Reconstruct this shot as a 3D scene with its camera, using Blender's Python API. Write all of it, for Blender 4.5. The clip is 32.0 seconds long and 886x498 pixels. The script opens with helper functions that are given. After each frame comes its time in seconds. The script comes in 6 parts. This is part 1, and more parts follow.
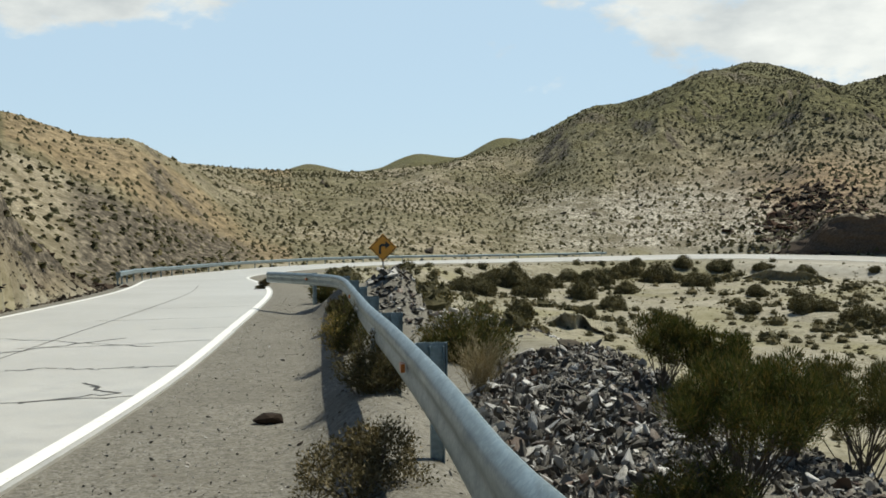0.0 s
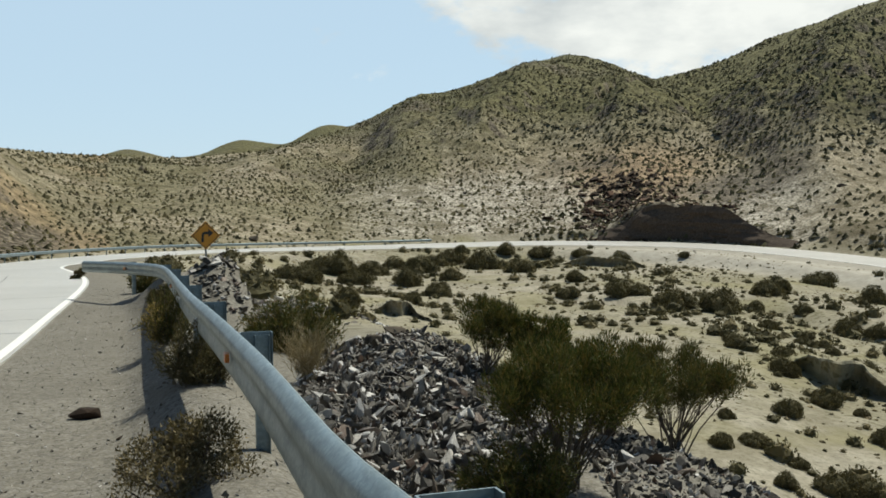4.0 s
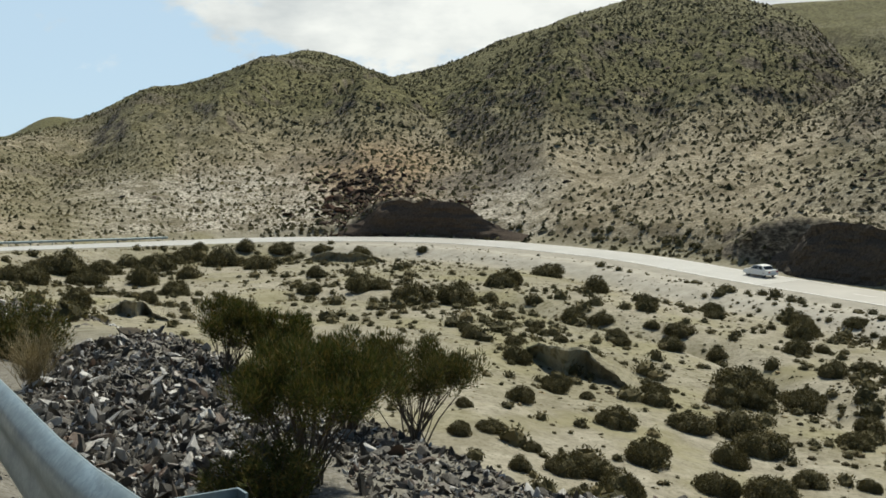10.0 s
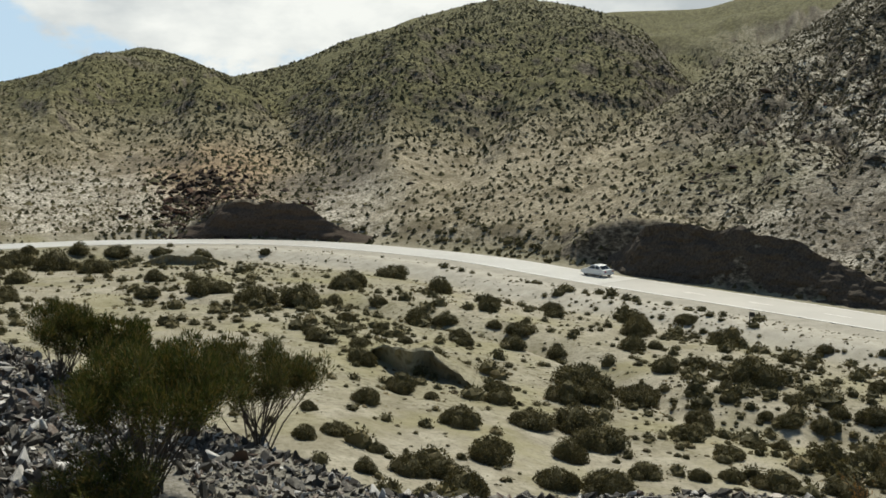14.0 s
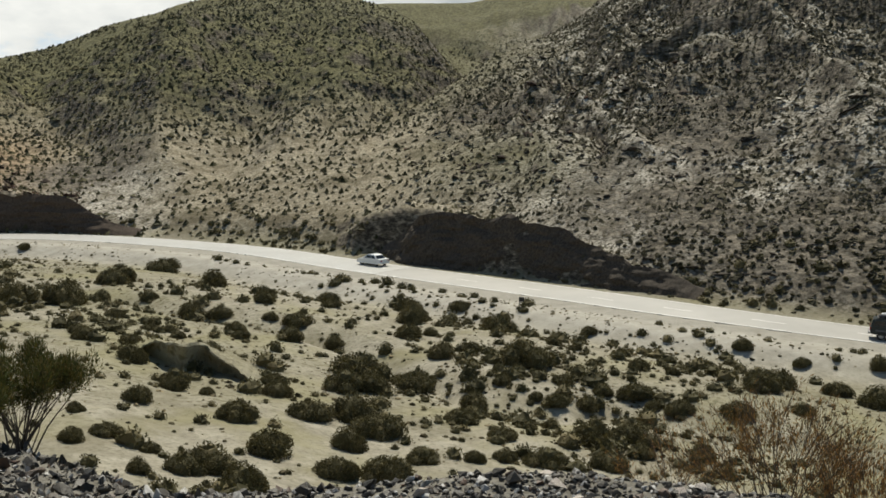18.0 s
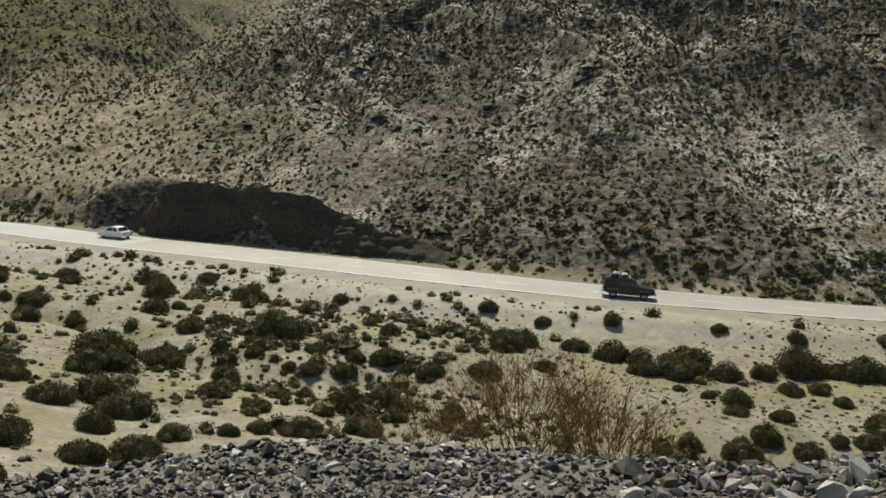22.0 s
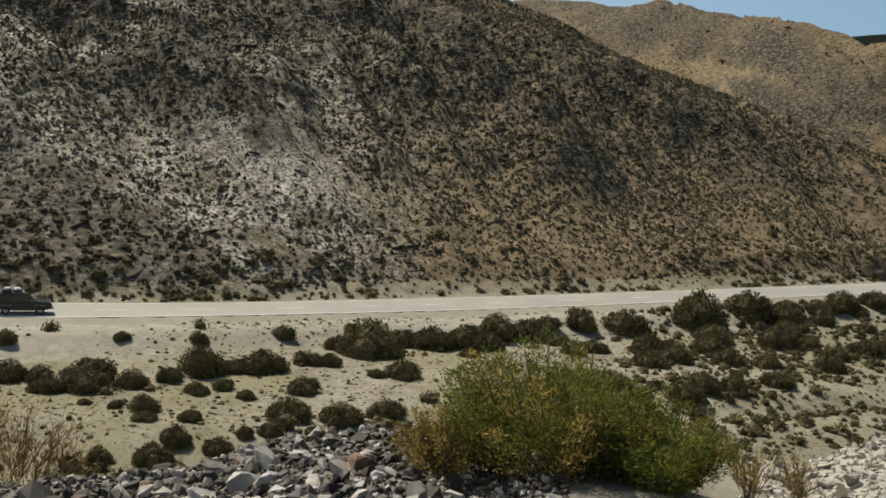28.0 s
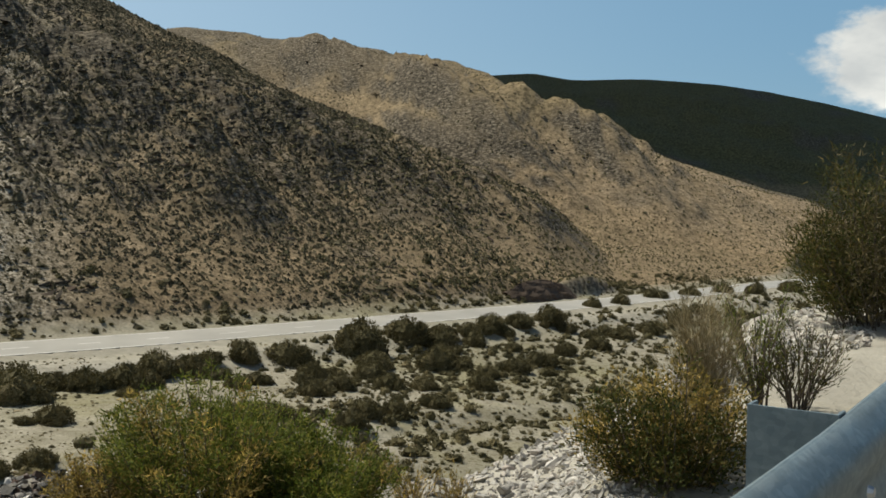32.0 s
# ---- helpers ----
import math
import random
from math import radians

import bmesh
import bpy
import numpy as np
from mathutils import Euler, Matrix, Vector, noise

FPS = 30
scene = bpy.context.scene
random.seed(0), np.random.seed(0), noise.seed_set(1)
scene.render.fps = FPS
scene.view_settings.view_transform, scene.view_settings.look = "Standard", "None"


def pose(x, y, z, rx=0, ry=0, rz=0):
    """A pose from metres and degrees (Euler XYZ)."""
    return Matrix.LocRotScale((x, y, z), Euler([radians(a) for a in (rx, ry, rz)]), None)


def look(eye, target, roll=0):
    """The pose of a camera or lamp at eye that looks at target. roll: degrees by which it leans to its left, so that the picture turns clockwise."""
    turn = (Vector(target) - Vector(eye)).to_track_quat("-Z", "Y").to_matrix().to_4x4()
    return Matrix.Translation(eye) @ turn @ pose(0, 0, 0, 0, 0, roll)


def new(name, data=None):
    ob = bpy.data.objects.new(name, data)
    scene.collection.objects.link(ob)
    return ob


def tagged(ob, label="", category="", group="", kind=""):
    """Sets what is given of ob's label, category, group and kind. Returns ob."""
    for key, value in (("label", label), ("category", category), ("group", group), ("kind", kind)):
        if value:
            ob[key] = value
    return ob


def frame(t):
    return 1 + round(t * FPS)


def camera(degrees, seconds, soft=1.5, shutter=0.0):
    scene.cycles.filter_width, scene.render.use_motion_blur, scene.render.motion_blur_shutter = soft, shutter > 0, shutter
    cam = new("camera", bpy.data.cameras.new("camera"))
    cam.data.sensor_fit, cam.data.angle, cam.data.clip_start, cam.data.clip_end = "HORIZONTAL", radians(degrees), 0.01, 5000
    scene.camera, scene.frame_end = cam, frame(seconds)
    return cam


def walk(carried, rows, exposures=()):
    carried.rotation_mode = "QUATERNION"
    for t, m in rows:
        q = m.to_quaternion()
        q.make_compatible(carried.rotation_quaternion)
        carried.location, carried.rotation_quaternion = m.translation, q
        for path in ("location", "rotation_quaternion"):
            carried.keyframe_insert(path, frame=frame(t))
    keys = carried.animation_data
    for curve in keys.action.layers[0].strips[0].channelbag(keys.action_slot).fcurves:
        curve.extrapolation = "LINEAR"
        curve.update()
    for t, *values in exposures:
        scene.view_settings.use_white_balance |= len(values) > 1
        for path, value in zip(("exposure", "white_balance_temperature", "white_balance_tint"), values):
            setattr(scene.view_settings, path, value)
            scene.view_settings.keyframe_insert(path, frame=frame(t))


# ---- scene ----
cam = camera(44.5, 32.0, soft=1.7)
EYE = (0.0, 0.0, 1.8)
# seconds, yaw, pitch, roll of a camera that turns on its stand
ROWS = (
    (0, 0.00, -2.90, 0.40), (0.5, -0.78, -2.93, 0.34), (1, -1.74, -2.91, 0.44), (1.5, -2.79, -2.93, 0.31), (2, -3.99, -3.05, 0.31), (2.5, -5.25, -3.27, 0.28),
    (3, -6.77, -3.41, 0.21), (3.5, -8.02, -3.51, 0.16), (5.5, -12.68, -3.81, 0.03), (6, -13.85, -3.85, 0.10), (6.5, -15.02, -3.88, 0.06), (7, -16.22, -3.90, 0.02),
    (7.5, -17.37, -3.90, -0.01), (8, -18.48, -3.89, 0.00), (8.5, -19.62, -3.87, -0.03), (9, -20.78, -3.85, -0.06), (9.5, -21.86, -3.84, -0.04), (10, -22.85, -3.82, -0.08),
    (10.5, -23.92, -3.79, -0.15), (11, -24.75, -3.74, -0.14), (11.5, -25.55, -3.70, -0.19), (12, -26.47, -3.70, -0.22), (12.5, -27.65, -3.71, -0.23), (13, -28.78, -3.71, -0.24),
    (13.5, -29.93, -3.70, -0.24), (14, -31.09, -3.70, -0.29), (14.5, -32.38, -3.70, -0.30), (16.5, -37.99, -3.69, -0.30), (17, -39.63, -3.76, -0.27), (17.5, -41.33, -3.96, -0.27),
    (18, -42.94, -4.17, -0.20), (18.5, -44.30, -4.36, -0.29), (19, -45.37, -4.51, -0.24), (19.5, -46.50, -4.60, -0.20), (20, -47.77, -4.64, -0.21), (20.5, -49.43, -4.66, -0.14),
    (21, -51.57, -5.00, -0.10), (21.5, -53.75, -5.51, -0.06), (22, -56.15, -5.81, -0.07), (22.5, -58.29, -5.93, -0.10), (23, -60.56, -6.02, -0.09), (23.5, -62.69, -6.04, -0.07),
    (24, -65.07, -6.02, 0.03), (24.5, -67.81, -5.97, 0.07), (25, -70.62, -5.93, 0.10), (25.5, -73.60, -5.86, 0.09), (27.5, -84.68, -5.62, 0.22), (28, -87.40, -5.56, 0.26),
    (28.5, -90.51, -5.48, 0.28), (29, -93.41, -4.91, 0.23), (29.5, -96.25, -4.40, 0.18), (30, -98.73, -4.14, 0.20), (30.5, -100.88, -4.02, 0.23), (31, -102.74, -3.97, 0.18),
    (31.5, -104.14, -4.00, 0.22), (32, -105.23, -4.00, 0.13),
)
walk(cam, [(t, pose(*EYE, 90 + p, r, y)) for t, y, p, r in ROWS], ((0.0, 0.08, 6500, 3), (13.0, 0.08, 6550, 4), (20.0, 0.03, 6650, 6), (28.0, 0.0, 6850, 7), (32.0, 0.04, 6700, 5)))

# ---- light ----
SUN_AZ, SUN_EL = 50.0, 57.0      # degrees clockwise from +y, and above the horizon


def sky_world():
    w = bpy.data.worlds.new("sky")
    scene.world = w
    w.use_nodes = True
    nt = w.node_tree
    nt.nodes.clear()
    N, L = nt.nodes.new, nt.links.new

    def node(kind, **kw):
        n = N(kind)
        for k, v in kw.items():
            n.inputs[k].default_value = v
        return n

    def mth(op, a, b=None, c=None):
        n = N("ShaderNodeMath")
        n.operation = op
        for i, v in enumerate((a, b, c)):
            if v is None:
                continue
            if isinstance(v, (int, float)):
                n.inputs[i].default_value = v
            else:
                L(v, n.inputs[i])
        return n.outputs[0]

    sky = N("ShaderNodeTexSky")
    sky.sky_type = 'NISHITA'
    sky.sun_disc = False
    sky.sun_elevation, sky.sun_rotation = radians(SUN_EL), radians(SUN_AZ)
    sky.altitude, sky.air_density, sky.dust_density, sky.ozone_density = 2500, 1.1, 0.4, 1.3
    co = N("ShaderNodeTexCoord")
    sep = N("ShaderNodeSeparateXYZ")
    L(co.outputs["Generated"], sep.inputs[0])
    az = mth("MULTIPLY", mth("ARCTAN2", sep.outputs[0], sep.outputs[1]), 57.2958)
    el = mth("MULTIPLY", mth("ARCSINE", sep.outputs[2]), 57.2958)
    big = node("ShaderNodeTexNoise", Scale=9.0, Detail=9.0, Roughness=0.58)
    mp = N("ShaderNodeMapping")
    mp.inputs["Scale"].default_value = (1, 1, 1.9)
    L(co.outputs["Generated"], mp.inputs[0])
    L(mp.outputs[0], big.inputs["Vector"])
    # thin high veil on the bright side of the sky
    veil = N("ShaderNodeMapRange")
    veil.interpolation_type = 'SMOOTHSTEP'
    L(mth("ABSOLUTE", mth("SUBTRACT", az, 8.0)), veil.inputs[0])
    veil.inputs[1].default_value, veil.inputs[2].default_value, veil.inputs[3].default_value, veil.inputs[4].default_value = 15.0, 95.0, 0.80, 0.72
    thin = N("ShaderNodeMix")
    thin.data_type = 'RGBA'
    low = N("ShaderNodeMapRange")
    low.interpolation_type = 'SMOOTHSTEP'
    L(el, low.inputs[0])
    low.inputs[1].default_value, low.inputs[2].default_value, low.inputs[3].default_value, low.inputs[4].default_value = 11.0, 38.0, 1.0, 0.12
    L(mth("MULTIPLY", veil.outputs[0], low.outputs[0]), thin.inputs["Factor"])
    L(sky.outputs[0], thin.inputs["A"])
    # the veil thins to a deeper blue away from the bright side
    deep = N("ShaderNodeMapRange")
    deep.interpolation_type = 'SMOOTHSTEP'
    L(mth("ABSOLUTE", mth("SUBTRACT", az, 8.0)), deep.inputs[0])
    deep.inputs[1].default_value, deep.inputs[2].default_value = 45.0, 125.0
    tone = N("ShaderNodeMix")
    tone.data_type = 'RGBA'
    L(deep.outputs[0], tone.inputs["Factor"])
    tone.inputs["A"].default_value, tone.inputs["B"].default_value = (8.2, 10.4, 12.9, 1), (2.6, 5.3, 8.3, 1)
    L(tone.outputs["Result"], thin.inputs["B"])
    bank = None
    # cumulus banks: azimuth, elevation, half width, half height
    for a, e, wa, we in ((31, 10.5, 25.0, 7.0), (-18, 11.0, 9.0, 3.0), (133, 5.4, 9.0, 3.4), (-90, 20, 40, 6), (190, 14, 30, 5)):
        da = mth("DIVIDE", mth("SUBTRACT", az, a), wa)
        de = mth("DIVIDE", mth("SUBTRACT", el, e), we)
        r = mth("SUBTRACT", 1.0, mth("SQRT", mth("ADD", mth("MULTIPLY", da, da), mth("MULTIPLY", de, de))))
        bank = r if bank is None else mth("MAXIMUM", bank, r)
    f = mth("ADD", mth("MULTIPLY", bank, 0.9), mth("MULTIPLY", mth("SUBTRACT", big.outputs[0], 0.5), 1.5))
    mask = N("ShaderNodeMapRange")
    mask.interpolation_type = 'SMOOTHSTEP'
    L(f, mask.inputs[0])
    mask.inputs[1].default_value, mask.inputs[2].default_value = 0.02, 0.24
    soft = node("ShaderNodeTexNoise", Scale=6.0, Detail=6.0, Roughness=0.55)
    mp2 = N("ShaderNodeMapping")
    mp2.inputs["Scale"].default_value = (1, 1, 2.2)
    mp2.inputs["Location"].default_value = (3.1, 1.7, 0.4)
    L(co.outputs["Generated"], mp2.inputs[0])
    L(mp2.outputs[0], soft.inputs["Vector"])
    shade = N("ShaderNodeValToRGB")
    shade.color_ramp.elements[0].position, shade.color_ramp.elements[0].color = 0.36, (7.0, 7.4, 7.9, 1)
    shade.color_ramp.elements[1].position, shade.color_ramp.elements[1].color = 0.64, (12.8, 12.7, 12.5, 1)
    L(soft.outputs[0], shade.inputs[0])
    mix = N("ShaderNodeMix")
    mix.data_type = 'RGBA'
    L(mask.outputs[0], mix.inputs["Factor"])
    L(thin.outputs["Result"], mix.inputs["A"])
    L(shade.outputs[0], mix.inputs["B"])
    bg = N("ShaderNodeBackground")
    bg.inputs[1].default_value = 0.070
    L(mix.outputs["Result"], bg.inputs[0])
    out = N("ShaderNodeOutputWorld")
    L(bg.outputs[0], out.inputs[0])


sky_world()
sun = new("sun", bpy.data.lights.new("sun", 'SUN'))
sun.data.energy, sun.data.angle, sun.data.color = 5.0, radians(0.55), (1.0, 0.93, 0.81)
_a, _e = radians(SUN_AZ), radians(SUN_EL)
SUN_WAY = Vector((math.sin(_a) * math.cos(_e), math.cos(_a) * math.cos(_e), math.sin(_e)))
sun.matrix_world = look(SUN_WAY * 60, (0, 0, 0))
scene.view_settings.exposure = 0.0

# ---- small tools ----
rng = np.random.default_rng(7)


def hash2(i, j, seed):
    n = (i.astype(np.int64) * 374761393 + j.astype(np.int64) * 668265263 + seed * 1274126177) & 0xFFFFFFFF
    n = ((n ^ (n >> 13)) * 1274126177) & 0xFFFFFFFF
    return ((n ^ (n >> 16)) & 0xFFFF) / 65535.0


def vnoise(x, y, seed=0):
    """Smooth value noise in -1..1 on arrays."""
    x, y = np.asarray(x, float), np.asarray(y, float)
    i, j = np.floor(x), np.floor(y)
    u, v = x - i, y - j
    u, v = u * u * u * (u * (6 * u - 15) + 10), v * v * v * (v * (6 * v - 15) + 10)
    a, b = hash2(i, j, seed), hash2(i + 1, j, seed)
    c, d = hash2(i, j + 1, seed), hash2(i + 1, j + 1, seed)
    return 2 * ((a * (1 - u) + b * u) * (1 - v) + (c * (1 - u) + d * u) * v) - 1


def fbm(x, y, size, octaves=4, seed=0, gain=0.5, ridged=False):
    s, amp, tot = 0, 1.0, 0
    for k in range(octaves):
        n = vnoise(x / size * 2 ** k + 17.3 * k, y / size * 2 ** k - 9.1 * k, seed + k)
        s = s + amp * ((1 - 2 * np.abs(n)) if ridged else n)
        tot += amp
        amp *= gain
    return s / tot


def sstep(x, a, b):
    u = np.clip((x - a) / (b - a), 0, 1)
    return u * u * (3 - 2 * u)


def table(az, pts, k, blur=0.5):
    """Value k of the table's points at azimuth az, rounded off."""
    g = np.arange(-200, 200.01, 0.1)
    v = np.interp(g, [p[0] for p in pts], [p[k] for p in pts])
    w = np.exp(-0.5 * (np.arange(-20, 21) * 0.1 / blur) ** 2)
    v = np.convolve(np.pad(v, 20, mode="edge"), w / w.sum(), mode="valid")
    return np.interp(az, g, v)


# ---- the road's line ----
LINE = ((20, -200, 11), (2.2, -60, 3.1), (-3.6, -20, 1.0), (-6.35, 0, 0.0), (-6.95, 13, -0.66), (-8.1, 24, -1.2), (-10.4, 44, -2.2), (-13.6, 60, -3.1),
        (-17.2, 76, -4.0), (-18.6, 94, -5.0), (-16.6, 112, -5.8), (-8.5, 132, -6.6), (6.0, 150, -7.5), (23.0, 164, -8.15), (44.6, 169, -8.2), (66, 154, -8.1),
        (80, 128, -9.0), (83.5, 105, -10.1), (85.5, 75, -10.9), (87.5, 58, -11.6), (95, 38.5, -13.0), (111.5, 14.5, -15.1), (130.7, -18.5, -16.8),
        (175, -83, -20.5), (230, -155, -24.5), (330, -300, -32), (480, -520, -44))


def spline(pts, step=1.0, passes=30):
    p = np.array(pts, float)
    p = np.vstack([2 * p[0] - p[1], p, 2 * p[-1] - p[-2]])
    out = []
    for i in range(1, len(p) - 2):
        n = max(2, int(np.linalg.norm(p[i + 1, :2] - p[i, :2]) / step))
        t = (np.arange(n) / n)[:, None]
        a, b, c, d = p[i - 1], p[i], p[i + 1], p[i + 2]
        out.append(0.5 * (2 * b + (c - a) * t + (2 * a - 5 * b + 4 * c - d) * t * t + (3 * b - a - 3 * c + d) * t ** 3))
    out.append(p[-2:-1])
    q = np.vstack(out)
    for _ in range(passes):
        q[1:-1] = 0.25 * q[:-2] + 0.5 * q[1:-1] + 0.25 * q[2:]
    return q


ROAD = spline(LINE)
_t = np.gradient(ROAD[:, :2], axis=0)
ROAD_DIR = _t / np.linalg.norm(_t, axis=1)[:, None]
ROAD_RIGHT = np.stack([ROAD_DIR[:, 1], -ROAD_DIR[:, 0]], 1)      # towards the valley
HALF = 3.35
far_part = np.where((ROAD[:, 1] > 120) | (ROAD[:, 0] > 20))[0]
far_part = far_part[ROAD[far_part, 0] > -14]
_faz = np.degrees(np.arctan2(ROAD[far_part, 0], ROAD[far_part, 1]))
_fr = np.hypot(ROAD[far_part, 0], ROAD[far_part, 1])
_o = np.argsort(_faz)
FAR_AZ, FAR_R, FAR_Z = _faz[_o], _fr[_o], ROAD[far_part, 2][_o]


_rs = np.concatenate([[0], np.cumsum(np.linalg.norm(np.diff(ROAD[:, :2], axis=0), axis=1))])
_bend = _rs[np.argmin((ROAD[:, 0] + 8.5) ** 2 + (ROAD[:, 1] - 132) ** 2)]
FALL = np.interp(_rs, (_bend, _bend + 50, _bend + 160), (0.0, 0.035, 0.05))      # cross fall towards the valley


def road_near(x, y):
    """Distance to the road's centre line, side (+1 valley), the road's height there."""
    x, y = np.ravel(x), np.ravel(y)
    d, s, z = np.empty(len(x)), np.empty(len(x)), np.empty(len(x))
    P = ROAD[::2]
    for k in range(0, len(x), 20000):
        dx, dy = x[k:k + 20000, None] - P[None, :, 0], y[k:k + 20000, None] - P[None, :, 1]
        q = dx * dx + dy * dy
        i = q.argmin(1)
        m = np.arange(len(i))
        rt = ROAD_RIGHT[::2][i]
        along = dx[m, i] * ROAD_DIR[::2][i, 0] + dy[m, i] * ROAD_DIR[::2][i, 1]
        cross = dx[m, i] * rt[:, 0] + dy[m, i] * rt[:, 1]
        d[k:k + 20000] = np.where(np.abs(along) < 2.5, np.abs(cross), np.sqrt(q[m, i]))
        s[k:k + 20000] = np.sign(cross)
        z[k:k + 20000] = np.interp(2 * i + along, np.arange(len(ROAD)), ROAD[:, 2]) - FALL[::2][i] * np.clip(cross, -6, 6)
    return d, s, z


# ---- the ground ----
# ridges: azimuth, elevation of the crest, its distance
HILLS = {
    "west": ((-60, 9, 120), (-40, 6.2, 150), (-30, 5.4, 150), (-22, 4.4, 150), (-20.6, 4.0, 152), (-18.2, 3.2, 156), (-17, 3.1, 160), (-15.9, 3.1, 165), (-14.4, 2.2, 178),
             (-13, 1.5, 185), (-10, -0.5, 185), (-6, -4, 185)),
    "saddle": ((-24, 1.2, 200), (-13, 1.7, 230), (-10, 1.35, 260), (-4, 1.2, 300), (0, 1.65, 340), (3.5, 2.6, 380), (5.2, 3.2, 400), (6.7, 4.0, 420), (7.9, 4.6, 430), (9.1, 4.6, 440),
               (10.8, 5.1, 455), (12.8, 5.9, 470), (15.8, 6.55, 480), (17.2, 6.3, 480), (18.5, 5.8, 480), (19.9, 5.3, 470), (22, 4.4, 460), (28, 1.5, 440), (33, -2, 400)),
    "middle": ((10, -1, 320), (15, 3.2, 340), (20.4, 5.3, 360), (22.8, 5.8, 365), (26.1, 7.2, 370), (29.5, 8.3, 375), (32.4, 9.1, 380), (35, 9.4, 380), (37.1, 9.1, 378), (39.8, 8.5, 372),
               (41.5, 7.6, 366), (43, 5.8, 355), (46, 3, 330), (50, 0, 300)),
    "green": ((32, 7, 620), (39.8, 8.6, 640), (44.5, 8.7, 640), (46.5, 9.2, 640), (50, 10, 640), (56, 10, 640), (62, 6, 640)),
    "east": ((31, -3, 178), (33, -2, 182), (36, 0.4, 192), (41.6, 3.4, 215), (43, 4.3, 225), (45.4, 5.8, 240), (48.3, 6.9, 255), (50.3, 8.0, 262), (51.4, 9.1, 268), (56, 11.5, 280), (64, 13, 290),
             (74, 13, 290), (82, 11.3, 285), (88, 8.7, 280), (91, 7.2, 276), (93.5, 6.2, 272), (96.3, 4.6, 270), (99.8, 3.2, 268), (102.7, 2.0, 266), (105, 1.1, 266), (107.8, -0.1, 264),
             (110.5, -1.2, 262), (112.5, -2.9, 262), (115, -5.1, 262), (119, -8, 262)),
    "knob": ((37, -3.4, 152), (40, -1.6, 155), (43, 0.2, 158), (46, 1.5, 162), (48.5, 2.1, 165), (50.5, 1.7, 163), (52.5, 0.2, 156), (54.5, -2.0, 146), (56.5, -4.2, 138)),
    "brown": ((78, 5, 540), (86, 6.8, 525), (91, 7.3, 510), (93.2, 7.4, 505), (96.9, 6.9, 495), (98.8, 7.1, 490), (102.8, 6.2, 475), (105.7, 5.9, 465), (107.8, 5.1, 455), (110.5, 3.4, 448),
              (113, 2.4, 442), (116, 1.1, 436), (120.3, -0.4, 430), (123.6, -1.3, 425), (126.2, -2.2, 420), (131, -4, 415)),
    "dark": ((92, 4, 1000), (103, 5, 1000), (107.8, 5.2, 1000), (110, 5.3, 1000), (112, 4.9, 1000), (116, 4.9, 1000), (119, 4.6, 1000), (122, 4.1, 1000), (124.5, 3.5, 1000), (127.4, 2.7, 1000),
             (134, 1.5, 1000)),
    "distant": ((-14, 0.8, 820), (-8.3, 1.3, 820), (-7.1, 1.75, 820), (-6.0, 1.5, 820), (-5, 1.2, 820), (-3.2, 1.4, 820), (-2.6, 1.8, 820), (-1.4, 2.25, 820), (-0.1, 2.05, 820), (1, 1.9, 820),
                (1.9, 2.5, 820), (2.9, 3.05, 820), (3.6, 3.0, 820), (6, 2.6, 820)),
    "behind": ((118, -8, 300), (130, 2, 300), (150, 6, 260), (180, 8, 220), (200, 8, 220)),
    "behind_west": ((-200, 8, 220), (-160, 9, 180), (-110, 10, 130), (-70, 9, 120), (-50, 4, 150)),
}
TOE = ((-200, 60), (-110, 40), (-60, 40), (-40, 44), (-25, 60), (-18, 82), (-12, 128), (-6, 152))
# height of the rock cut above the road
CUT = ((-2, 0), (3, 0.7), (8, 0.9), (14, 1.0), (16.5, 1.6), (17.8, 1.8), (18.5, 3.8), (19.2, 5.6), (20.7, 6.4), (22.2, 5.6), (23.0, 4.4), (24.0, 2.4), (25.0, 1.2), (26.5, 0.7), (30, 0.5), (36.5, 0.6), (38, 2.6),
       (39.2, 5.6), (41, 7.0), (43.5, 6.6), (44.6, 5.6), (45.9, 6.0), (48.8, 4.6), (51, 3.4), (52.9, 2.4), (54.6, 1.0), (56, 0.6), (70, 0.6), (76, 1.2), (80, 0.8), (85, 1.2), (92, 1.0), (98, 0.8), (103, 1.2), (106, 0.9),
       (110.6, 0.6), (111.4, 2.6), (112.6, 3.4), (113.6, 2.4), (114.4, 0.6), (125, 0.6))
